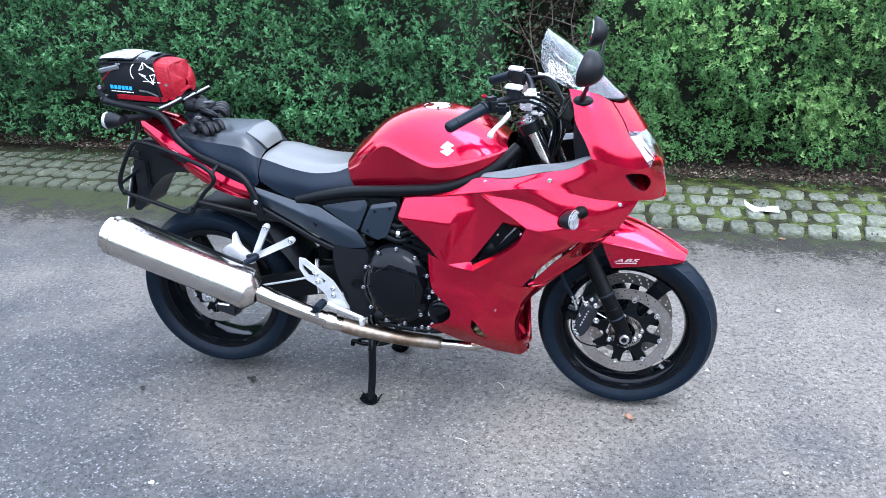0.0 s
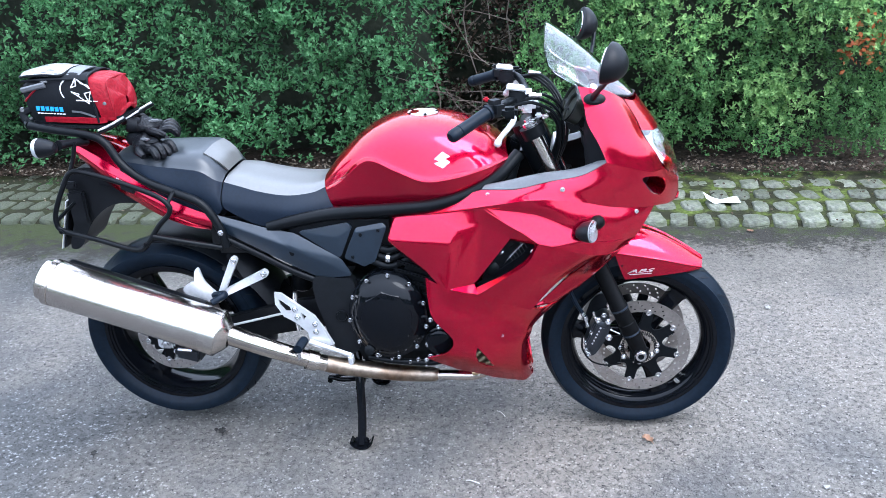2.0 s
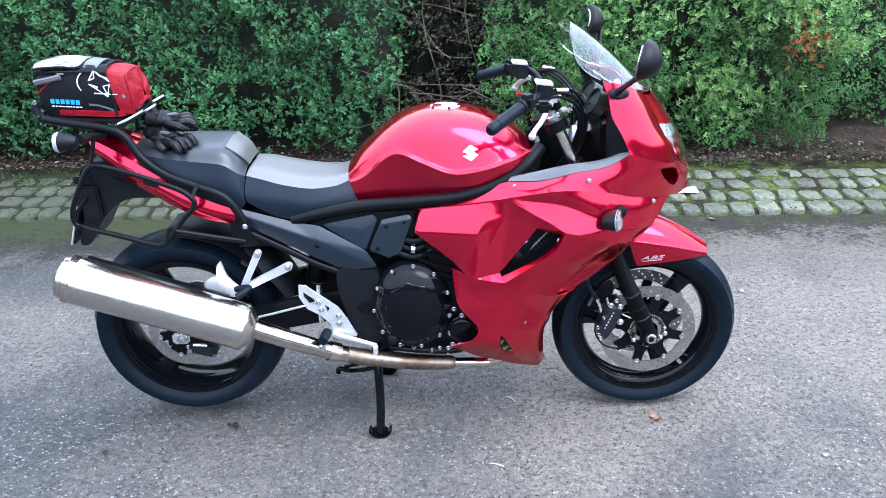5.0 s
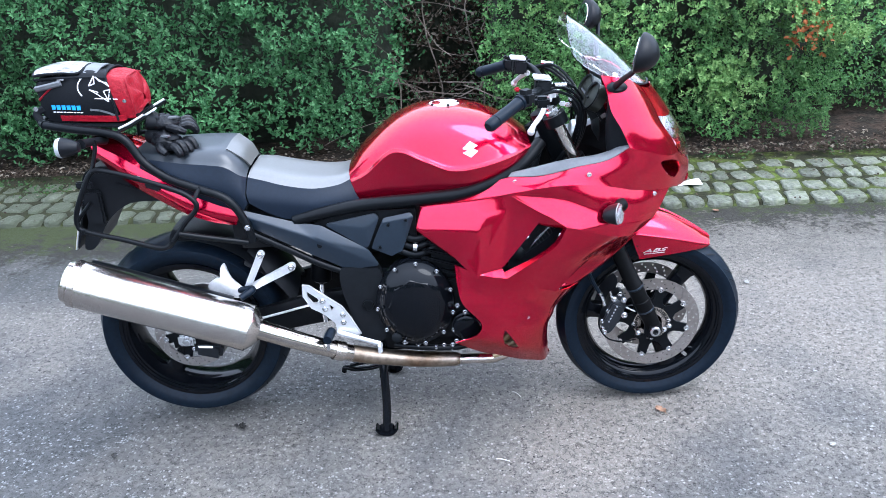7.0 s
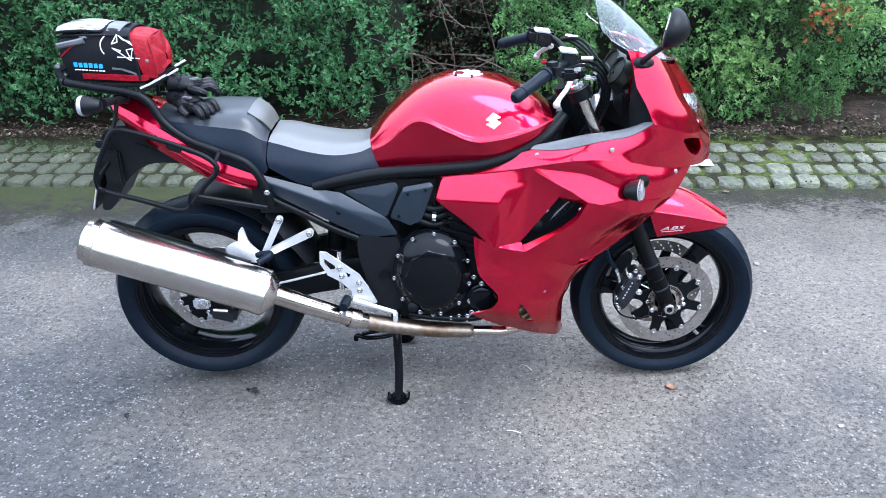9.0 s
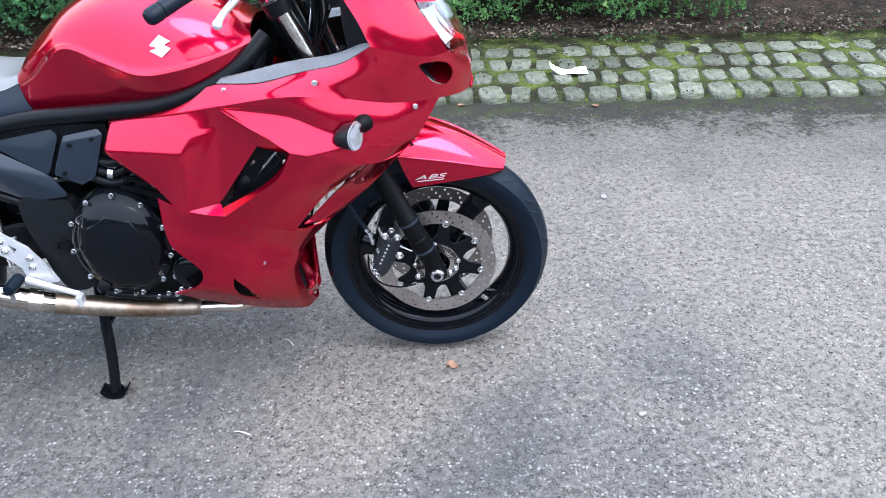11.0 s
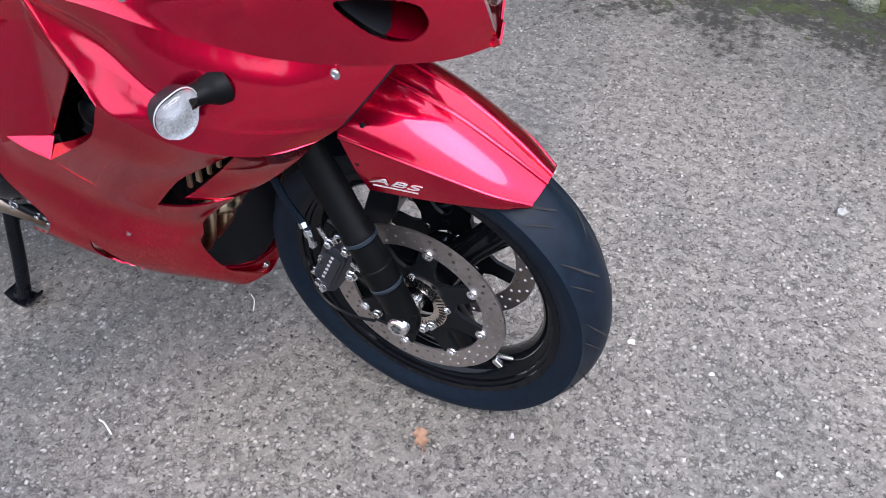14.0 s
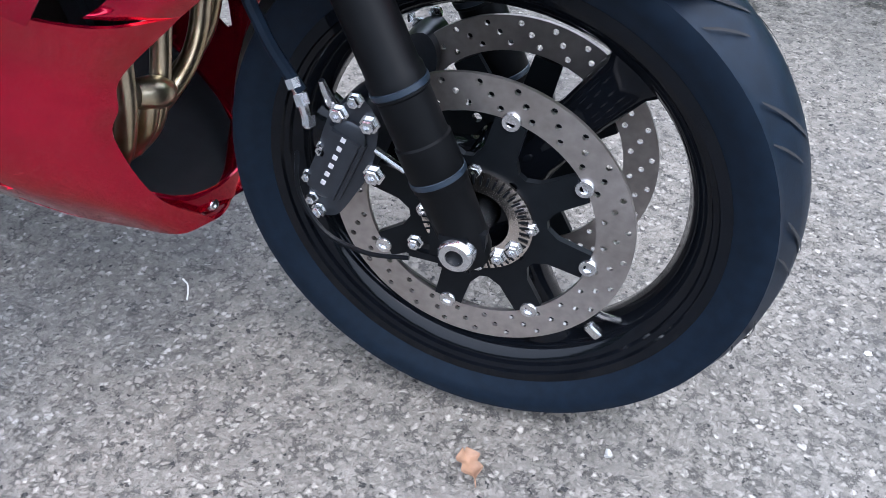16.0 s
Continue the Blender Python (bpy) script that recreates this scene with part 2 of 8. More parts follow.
def circle(cx, cz, r, n=12, turn=0.0):
    return [(cx + r * math.cos(2 * math.pi * i / n + turn), cz + r * math.sin(2 * math.pi * i / n + turn)) for i in range(n)]


def inside(x, z, poly):
    hit = False
    for i in range(len(poly)):
        (x0, z0), (x1, z1) = poly[i - 1], poly[i]
        if (z0 > z) != (z1 > z) and x < (x1 - x0) * (z - z0) / (z1 - z0) + x0:
            hit = not hit
    return hit


def sheet(bm, rows, nu=8, nv=8, thick=0.003, hole=None, mirror=False, towards=None):
    """A moulded panel: a smooth skin through rows of points, with a thickness. hole: an outline in x and z cut out of it."""
    sgn = -1 if mirror else 1
    lines = [curve(r, (len(r) - 1) * nu) for r in rows]
    cols = [curve([ln[i] for ln in lines], (len(rows) - 1) * nv) for i in range(len(lines[0]))]
    nu_, nv_ = len(cols), len(cols[0])
    grid = [[Vector((c.x, sgn * c.y, c.z)) for c in col] for col in cols]
    gone = set()
    if hole:
        for i in range(nu_ - 1):
            for j in range(nv_ - 1):
                c = (grid[i][j] + grid[i + 1][j + 1] + grid[i + 1][j] + grid[i][j + 1]) / 4
                if inside(c.x, c.z, hole):
                    gone.add((i, j))
        for i in range(nu_):
            for j in range(nv_):
                near = [(i + a0, j + b0) in gone for a0 in (-1, 0) for b0 in (-1, 0)]
                if any(near) and not all(near):
                    q, best = grid[i][j], None
                    for k in range(len(hole)):
                        p0, p1 = Vector(hole[k - 1]), Vector(hole[k])
                        d = p1 - p0
                        f = max(0, min(1, (Vector((q.x, q.z)) - p0).dot(d) / max(d.length_squared, 1e-9)))
                        r = p0 + d * f
                        w = (r - Vector((q.x, q.z))).length
                        if best is None or w < best[0]:
                            best = (w, r)
                    if best[0] < 0.03:
                        grid[i][j] = Vector((best[1].x, q.y, best[1].y))
    front, back = [], []
    centre = Vector(towards) if towards else None
    for i in range(nu_):
        fr, bk = [], []
        for j in range(nv_):
            du = grid[min(i + 1, nu_ - 1)][j] - grid[max(i - 1, 0)][j]
            dv = grid[i][min(j + 1, nv_ - 1)] - grid[i][max(j - 1, 0)]
            n = du.cross(dv)
            n = n.normalized() if n.length > 1e-12 else Vector((0, -sgn, 0))
            q = grid[i][j]
            inner = (centre - q) if centre else Vector((0, -q.y, 0)) if abs(q.y) > 0.012 else Vector((0, 0, -1))
            if n.dot(inner) < 0:
                n = -n
            fr.append(bm.verts.new(q))
            bk.append(bm.verts.new(q + n * thick))
        front.append(fr)
        back.append(bk)
    alive = [(i, j) for i in range(nu_ - 1) for j in range(nv_ - 1) if (i, j) not in gone]
    live = set(alive)
    for i, j in alive:
        for g, rev in ((front, False), (back, True)):
            q = [g[i][j], g[i + 1][j], g[i + 1][j + 1], g[i][j + 1]]
            bm.faces.new(q[::-1] if rev else q)
        for (a0, b0), (p0, p1) in (((i - 1, j), ((i, j), (i, j + 1))), ((i + 1, j), ((i + 1, j), (i + 1, j + 1))), ((i, j - 1), ((i, j), (i + 1, j))), ((i, j + 1), ((i, j + 1), (i + 1, j + 1)))):
            if (a0, b0) not in live:
                v = [front[p0[0]][p0[1]], front[p1[0]][p1[1]], back[p1[0]][p1[1]], back[p0[0]][p0[1]]]
                bm.faces.new(v)
    loose = [v for v in bm.verts if not v.link_faces]
    bmesh.ops.delete(bm, geom=loose, context="VERTS")
    return bm


def facets(bm, verts, faces, mirror=False, thick=0.003, soften=0.009):
    """A panel pressed in flat facets that meet in softened creases, with a thickness."""
    sgn = -1 if mirror else 1
    tmp = bmesh.new()
    vs = {k: tmp.verts.new((x, sgn * y, z)) for k, (x, y, z) in verts.items()}
    for f in faces:
        tmp.faces.new([vs[k] for k in f.split()])
    bmesh.ops.recalc_face_normals(tmp, faces=tmp.faces)
    if sum(f.normal.y * f.calc_area() for f in tmp.faces) * sgn > 0:
        bmesh.ops.reverse_faces(tmp, faces=tmp.faces)
    creases = [e for e in tmp.edges if len(e.link_faces) == 2]
    bmesh.ops.bevel(tmp, geom=creases, offset=soften, segments=3, profile=0.5, affect="EDGES", clamp_overlap=True)
    bmesh.ops.triangulate(tmp, faces=[f for f in tmp.faces if len(f.verts) > 4])
    tmp.normal_update()
    skin = list(tmp.faces)
    inner = {v: tmp.verts.new(v.co - v.normal * thick) for v in list(tmp.verts)}
    for f in skin:
        tmp.faces.new([inner[v] for v in reversed(f.verts)])
    for e in [e for e in tmp.edges if len(e.link_faces) == 1 and e.verts[0] in inner and e.verts[1] in inner]:
        a0, b0 = e.verts
        tmp.faces.new((a0, b0, inner[b0], inner[a0]))
    me = bpy.data.meshes.new("facets")
    tmp.to_mesh(me)
    tmp.free()
    bm.from_mesh(me)
    bpy.data.meshes.remove(me)
    return bm


def full(rows):
    """Rows that run from the middle outwards on the right, made to run from side to side."""
    return [[(x, y, z) for x, y, z in reversed(r)] + [(x, -y, z) for x, y, z in r[1:]] for r in rows]


def lettering(text, size, m, mat, name, parent, depth=0.0006, shear=0.0, bold=0.0):
    cu = bpy.data.curves.new(name, "FONT")
    cu.body, cu.size, cu.extrude, cu.shear = text, size, depth, shear
    cu.align_x = "CENTER"
    cu.offset = bold
    tmp = new(name, cu)
    bpy.context.view_layer.update()
    me = bpy.data.meshes.new_from_object(tmp)
    bpy.data.objects.remove(tmp)
    me.transform(m)
    me.materials.append(mat)
    ob = new(name, me)
    ob.parent = parent
    return ob


# ---- the setting ----
def ground_material():
    """Worn asphalt with pale exposed chippings, mossy along the kerb setts."""
    m = bpy.data.materials.new("worn_asphalt")
    m.use_nodes = True
    t = m.node_tree
    p = t.nodes["Principled BSDF"]
    co = t.nodes.new("ShaderNodeTexCoord")

    def noise_node(scale, detail=4, rough=0.55):
        n = t.nodes.new("ShaderNodeTexNoise")
        n.inputs["Scale"].default_value, n.inputs["Detail"].default_value, n.inputs["Roughness"].default_value = scale, detail, rough
        t.links.new(co.outputs["Object"], n.inputs["Vector"])
        return n

    def ranged(src, a0, b0, c0=0.0, d0=1.0):
        r = t.nodes.new("ShaderNodeMapRange")
        for k, v in zip(("From Min", "From Max", "To Min", "To Max"), (a0, b0, c0, d0)):
            r.inputs[k].default_value = v
        t.links.new(src, r.inputs["Value"])
        return r.outputs[0]

    def mixed(fac, a0, b0):
        n = t.nodes.new("ShaderNodeMix")
        n.data_type = "RGBA"
        t.links.new(fac, n.inputs["Factor"])
        for key, v in (("A", a0), ("B", b0)):
            if isinstance(v, tuple):
                n.inputs[key].default_value = (*v, 1)
            else:
                t.links.new(v, n.inputs[key])
        return n.outputs["Result"]

    def maths(op, a0, b0):
        n = t.nodes.new("ShaderNodeMath")
        n.operation = op
        for i, v in enumerate((a0, b0)):
            if isinstance(v, (int, float)):
                n.inputs[i].default_value = v
            else:
                t.links.new(v, n.inputs[i])
        return n.outputs[0]

    warp = noise_node(85, 5, 0.75)
    shift = t.nodes.new("ShaderNodeVectorMath")
    shift.operation = "MULTIPLY_ADD"
    shift.inputs[1].default_value = (0.022, 0.022, 0.022)
    t.links.new(warp.outputs["Color"], shift.inputs[0])
    t.links.new(co.outputs["Object"], shift.inputs[2])

    def stones(scale):
        n = t.nodes.new("ShaderNodeTexVoronoi")
        n.inputs["Scale"].default_value = scale
        t.links.new(shift.outputs[0], n.inputs["Vector"])
        sep = t.nodes.new("ShaderNodeSeparateColor")
        t.links.new(n.outputs["Color"], sep.inputs[0])
        return n.outputs["Distance"], sep.outputs

    big, tone = stones(104)
    small, tone2 = stones(300)
    edge = t.nodes.new("ShaderNodeTexVoronoi")
    edge.feature = "DISTANCE_TO_EDGE"
    edge.inputs["Scale"].default_value = 104
    t.links.new(shift.outputs[0], edge.inputs["Vector"])
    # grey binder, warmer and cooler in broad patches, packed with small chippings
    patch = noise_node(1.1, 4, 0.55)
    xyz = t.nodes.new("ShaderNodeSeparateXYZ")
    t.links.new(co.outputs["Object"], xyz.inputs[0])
    # ground shade painted in: cooler and darker towards low x and low y
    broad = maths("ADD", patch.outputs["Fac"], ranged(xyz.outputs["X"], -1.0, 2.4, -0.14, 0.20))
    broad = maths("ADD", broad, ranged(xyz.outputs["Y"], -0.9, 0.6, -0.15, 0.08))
    shade_warmth = ranged(broad, 0.36, 0.66)
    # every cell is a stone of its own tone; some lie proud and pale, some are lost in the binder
    low = mixed(shade_warmth, (0.0655, 0.0655, 0.0650), (0.168, 0.150, 0.130))
    high = mixed(shade_warmth, (0.1065, 0.1060, 0.1050), (0.252, 0.226, 0.196))
    grain = noise_node(150, 4, 0.7)
    body = maths("ADD", maths("MULTIPLY", tone[2], 0.55), maths("MULTIPLY", ranged(grain.outputs["Fac"], 0.3, 0.7), 0.45))
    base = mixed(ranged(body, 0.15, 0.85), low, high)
    base = mixed(ranged(tone2[0], 0.0, 1.0, 0.0, 0.40), base, mixed(shade_warmth, (0.0850, 0.0845, 0.0835), (0.200, 0.180, 0.156)))
    cluster = noise_node(14, 4, 0.7)
    pale = maths("MULTIPLY", ranged(maths("ADD", tone[0], maths("MULTIPLY", maths("SUBTRACT", cluster.outputs["Fac"], 0.5), 1.2)), 0.75, 0.88), ranged(big, 0.55, 0.30))
    base = mixed(maths("MULTIPLY", pale, 0.74), base, mixed(shade_warmth, (0.30, 0.305, 0.315), (0.35, 0.32, 0.275)))
    # open joints where stones have worn out, wide here and closed there
    rim = noise_node(48, 4, 0.7)
    gapw = ranged(rim.outputs["Fac"], 0.46, 0.70, -0.08, 0.26)
    crack = ranged(maths("SUBTRACT", edge.outputs["Distance"], gapw), 0.08, -0.06)
    pits = noise_node(62, 3, 0.6)
    holes = noise_node(34, 6, 0.72)
    hollow = maths("MAXIMUM", ranged(pits.outputs["Fac"], 0.62, 0.675), ranged(holes.outputs["Fac"], 0.64, 0.69))
    dark = maths("MAXIMUM", maths("MULTIPLY", crack, 0.56), maths("MULTIPLY", hollow, 0.88))
    base = mixed(dark, base, (0.020, 0.020, 0.021))
    core = maths("MULTIPLY", ranged(edge.outputs["Distance"], 0.0, 0.30), maths("ADD", maths("MULTIPLY", tone[1], 0.7), 0.3))
    worn = noise_node(1.7, 6, 0.68)
    base = mixed(ranged(worn.outputs["Fac"], 0.50, 0.68, 0.0, 0.36), base, (0.075, 0.077, 0.082))
    dusty = noise_node(6.0, 6, 0.7)
    base = mixed(ranged(dusty.outputs["Fac"], 0.50, 0.75, 0.0, 0.28), base, (0.190, 0.180, 0.162))
    # how far the setts are; dirt and damp lie along them, in a wider band behind the motorcycle
    fray = noise_node(5.0, 6, 0.65)
    speck = noise_node(34.0, 5, 0.75)
    clump = noise_node(9.0, 5, 0.7)
    away = maths("SUBTRACT", maths("SUBTRACT", 1.79, maths("MULTIPLY", xyz.outputs["X"], 0.05)), xyz.outputs["Y"])
    away = maths("SUBTRACT", away, ranged(xyz.outputs["X"], 1.0, -1.2, 0.20, 0.46))
    loose = maths("ADD", away, maths("MULTIPLY", maths("SUBTRACT", fray.outputs["Fac"], 0.5), 0.9))
    base = mixed(ranged(loose, 0.75, -0.25, 0.0, 0.62), base, (0.040, 0.040, 0.033))
    crumbs = maths("ADD", loose, maths("MULTIPLY", maths("SUBTRACT", speck.outputs["Fac"], 0.5), 1.1))
    base = mixed(ranged(crumbs, 0.10, -0.06, 0.0, 0.85), base, (0.022, 0.020, 0.016))
    rotted = noise_node(52.0, 4, 0.7)
    bits = maths("MULTIPLY", ranged(rotted.outputs["Fac"], 0.62, 0.67), ranged(loose, 0.22, 0.0))
    base = mixed(maths("MULTIPLY", bits, 0.8), base, (0.16, 0.13, 0.085))
    mossy = maths("ADD", away, maths("MULTIPLY", maths("SUBTRACT", clump.outputs["Fac"], 0.5), 1.5))
    mossy = maths("ADD", mossy, maths("MULTIPLY", maths("SUBTRACT", speck.outputs["Fac"], 0.5), 0.8))
    base = mixed(ranged(mossy, -0.12, -0.28, 0.0, 0.75), base, (0.042, 0.054, 0.016))
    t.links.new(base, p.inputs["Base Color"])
    p.inputs["Roughness"].default_value = 0.82
    p.inputs["Specular IOR Level"].default_value = 0.22
    b = t.nodes.new("ShaderNodeBump")
    b.inputs["Strength"].default_value, b.inputs["Distance"].default_value = 0.9, 0.005
    t.links.new(maths("SUBTRACT", maths("MULTIPLY", core, 0.8), maths("MULTIPLY", dark, 0.8)), b.inputs["Height"])
    t.links.new(b.outputs[0], p.inputs["Normal"])
    return m


bm = bmesh.new()
R0 = 300.0
grid_x = [-R0, -40, -8, 8, 40, R0]
vs = [[bm.verts.new((x0, y0, 0)) for y0 in (-R0, -40, -8, 8, 40, R0)] for x0 in grid_x]
for i in range(5):
    for j in range(5):
        bm.faces.new((vs[i][j], vs[i + 1][j], vs[i + 1][j + 1], vs[i][j + 1]))
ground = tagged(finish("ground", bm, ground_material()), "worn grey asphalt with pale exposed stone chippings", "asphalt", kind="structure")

SOIL = material("dark_leaf_litter_soil", (0.022, 0.019, 0.015), 0.95, 0, 0.6, 45, 1.0, 60, second=(0.040, 0.029, 0.022), second_scale=9, spec=0.08)
MOSS = material("moss_and_dirt_joint", (0.020, 0.020, 0.011), 0.95, 0, 0.5, 60, 1.0, 150, second=(0.068, 0.088, 0.020), second_scale=8, spec=0.1)
GRANITE = material("weathered_granite_sett", (0.150, 0.155, 0.122), 0.85, 0, 0.38, 5, 0.7, 9, piece=0.28, spec=0.3, second=(0.112, 0.122, 0.078), second_scale=1.6)


def grime_and_shade(m, colour, scale):
    """Lays broad stains of old dirt over a material and paints shade in towards low x."""
    t = m.node_tree
    p = t.nodes["Principled BSDF"]
    was = p.inputs["Base Color"].links[0].from_socket
    geo = t.nodes.new("ShaderNodeNewGeometry")
    n = t.nodes.new("ShaderNodeTexNoise")
    n.inputs["Scale"].default_value, n.inputs["Detail"].default_value, n.inputs["Roughness"].default_value = scale, 6, 0.7
    t.links.new(geo.outputs["Position"], n.inputs["Vector"])
    xyz = t.nodes.new("ShaderNodeSeparateXYZ")
    t.links.new(geo.outputs["Position"], xyz.inputs[0])
    # the painted shade: more dark colour towards the low-x end
    along = t.nodes.new("ShaderNodeMapRange")
    for k, v in zip(("From Min", "From Max", "To Min", "To Max"), (2.2, -1.2, -0.10, 0.22)):
        along.inputs[k].default_value = v
    t.links.new(xyz.outputs["X"], along.inputs["Value"])
    both = t.nodes.new("ShaderNodeMath")
    t.links.new(n.outputs["Fac"], both.inputs[0])
    t.links.new(along.outputs[0], both.inputs[1])
    amount = t.nodes.new("ShaderNodeMapRange")
    for k, v in zip(("From Min", "From Max", "To Min", "To Max"), (0.36, 0.70, 0.0, 0.9)):
        amount.inputs[k].default_value = v
    t.links.new(both.outputs[0], amount.inputs["Value"])
    mix = t.nodes.new("ShaderNodeMix")
    mix.data_type = "RGBA"
    t.links.new(amount.outputs[0], mix.inputs["Factor"])
    t.links.new(was, mix.inputs["A"])
    mix.inputs["B"].default_value = (*colour, 1)
    t.links.new(mix.outputs["Result"], p.inputs["Base Color"])


grime_and_shade(GRANITE, (0.055, 0.062, 0.040), 2.4)
grime_and_shade(MOSS, (0.020, 0.020, 0.012), 3.0)


def bed(name, x0, x1, y0, y1, z, rough, mat, label, category, step=0.07):
    """A lumpy strip of soil or joint filling."""
    bm = bmesh.new()
    nx, ny = int((x1 - x0) / step), max(2, int((y1 - y0) / step))
    vs = []
    for i in range(nx + 1):
        col = []
        for j in range(ny + 1):
            q = Vector((x0 + (x1 - x0) * i / nx, y0 + (y1 - y0) * j / ny, 0))
            q.y += LEAN * q.x
            q.z = z + rough * noise.noise(q * 3.1) + rough * 0.6 * noise.noise(q * 9.0)
            if j == 0:
                q.z = -0.01
            col.append(bm.verts.new(q))
        vs.append(col)
    for i in range(nx):
        for j in range(ny):
            bm.faces.new((vs[i][j], vs[i + 1][j], vs[i + 1][j + 1], vs[i][j + 1]))
    return tagged(finish(name, bm, mat), label, category, kind="structure")


KERB, LEAN, ROWS = 1.79, -0.05, 0.192
soil = bed("soil_bed", -9, 9, KERB + 0.86, 9.0, 0.035, 0.03, SOIL, "bare brown soil with dead leaves under the hedge", "soil")
strip = bed("sett_pavement", -9, 9, KERB + 0.02, KERB + 0.98, 0.0185, 0.007, MOSS, "strip of granite setts with mossy green joints", "pavement", step=0.05)


# ---- hedge ----
def leaf_material(name, colours, rough=0.55):
    m = bpy.data.materials.new(name)
    m.use_nodes = True
    t = m.node_tree
    p = t.nodes["Principled BSDF"]
    g = t.nodes.new("ShaderNodeNewGeometry")
    ramp = t.nodes.new("ShaderNodeValToRGB")
    while len(ramp.color_ramp.elements) < len(colours):
        ramp.color_ramp.elements.new(0.5)
    for i, c in enumerate(colours):
        ramp.color_ramp.elements[i].position = i / (len(colours) - 1)
        ramp.color_ramp.elements[i].color = (*c, 1)
    t.links.new(g.outputs["Random Per Island"], ramp.inputs[0])
    co = t.nodes.new("ShaderNodeTexCoord")
    n = t.nodes.new("ShaderNodeTexNoise")
    n.inputs["Scale"].default_value, n.inputs["Detail"].default_value = 2.2, 4
    t.links.new(co.outputs["Object"], n.inputs["Vector"])
    r = t.nodes.new("ShaderNodeMapRange")
    r.inputs["From Min"].default_value, r.inputs["From Max"].default_value = 0.3, 0.7
    r.inputs["To Min"].default_value, r.inputs["To Max"].default_value = 0.65, 1.35
    t.links.new(n.outputs["Fac"], r.inputs["Value"])
    s = t.nodes.new("ShaderNodeVectorMath")
    s.operation = "SCALE"
    t.links.new(ramp.outputs[0], s.inputs[0])
    t.links.new(r.outputs[0], s.inputs["Scale"])
    t.links.new(s.outputs[0], p.inputs["Base Color"])
    p.inputs["Roughness"].default_value = rough
    p.inputs["Specular IOR Level"].default_value = 0.16
    tr = t.nodes.new("ShaderNodeBsdfTranslucent")
    t.links.new(s.outputs[0], tr.inputs["Color"])
    mix = t.nodes.new("ShaderNodeMixShader")
    mix.inputs[0].default_value = 0.25
    t.links.new(p.outputs[0], mix.inputs[1])
    t.links.new(tr.outputs[0], mix.inputs[2])
    t.links.new(mix.outputs[0], t.nodes["Material Output"].inputs["Surface"])
    return m


PRIVET = leaf_material("dark_hedge_leaf", [(0.022, 0.069, 0.024), (0.039, 0.114, 0.040), (0.058, 0.153, 0.055), (0.097, 0.217, 0.087), (0.047, 0.126, 0.054)])
TIP = leaf_material("hedge_shoot_leaf", [(0.069, 0.174, 0.071), (0.113, 0.246, 0.107), (0.167, 0.312, 0.146), (0.093, 0.203, 0.088)], 0.45)
FRESH = leaf_material("pale_shoot_leaf", [(0.11, 0.22, 0.065), (0.16, 0.29, 0.085), (0.21, 0.35, 0.115), (0.29, 0.43, 0.16)])
LIGHTER = leaf_material("mid_green_hedge_leaf", [(0.037, 0.097, 0.029), (0.068, 0.161, 0.049), (0.102, 0.220, 0.067), (0.160, 0.301, 0.097), (0.079, 0.169, 0.059)])
FRESH_TIP = leaf_material("mid_green_shoot_leaf", [(0.085, 0.183, 0.063), (0.128, 0.250, 0.088), (0.183, 0.320, 0.122), (0.105, 0.210, 0.076)], 0.45)
RUST = leaf_material("rusty_shoot_leaf", [(0.22, 0.06, 0.02), (0.32, 0.10, 0.03), (0.16, 0.10, 0.03)])
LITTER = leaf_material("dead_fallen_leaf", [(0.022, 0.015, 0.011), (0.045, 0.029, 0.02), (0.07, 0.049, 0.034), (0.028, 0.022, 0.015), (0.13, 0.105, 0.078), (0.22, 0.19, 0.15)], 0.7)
TWIG = material("bare_brown_twig", (0.075, 0.056, 0.043), 0.8, 0, 0.3, 60, 0.5, 200, second=(0.15, 0.12, 0.095))
DARK = material("inner_hedge_shade", (0.018, 0.022, 0.012), 0.95, 0, 0.5, 20, 1.0, 30)
rng = np.random.default_rng(7)


def leaf_mesh(name, c, nrm, along, s, slim, mat, parent, label=""):
    """Folded pointed leaves with given faces and directions: one joined mesh."""
    n = len(c)
    side = np.cross(nrm, along)
    fold = 0.12 * s * nrm
    pts = [c - 0.5 * s * along, c - 0.18 * s * along - slim * 0.5 * s * side + fold, c + 0.22 * s * along - slim * 0.42 * s * side + fold,
           c + 0.55 * s * along - fold * 0.6, c + 0.22 * s * along + slim * 0.42 * s * side + fold, c - 0.18 * s * along + slim * 0.5 * s * side + fold]
    v = np.stack(pts, 1).reshape(-1, 3)
    base = (np.arange(n) * 6)[:, None]
    quads = np.concatenate([base + np.array([0, 3, 2, 1]), base + np.array([0, 5, 4, 3])], 1).reshape(-1)
    me = bpy.data.meshes.new(name)
    me.vertices.add(len(v))
    me.vertices.foreach_set("co", v.reshape(-1).astype(np.float32))
    me.loops.add(len(quads))
    me.loops.foreach_set("vertex_index", quads.astype(np.int32))
    me.polygons.add(2 * n)
    me.polygons.foreach_set("loop_start", np.arange(0, 8 * n, 4, dtype=np.int32))
    me.polygons.foreach_set("loop_total", np.full(2 * n, 4, dtype=np.int32))
    me.update(calc_edges=True)
    me.materials.append(mat)
    ob = new(name, me)
    ob.parent = parent
    ob["kind"] = "stuff"
    if label:
        ob["label"] = label
    return ob


def unit(v):
    return v / np.linalg.norm(v, axis=-1, keepdims=True)


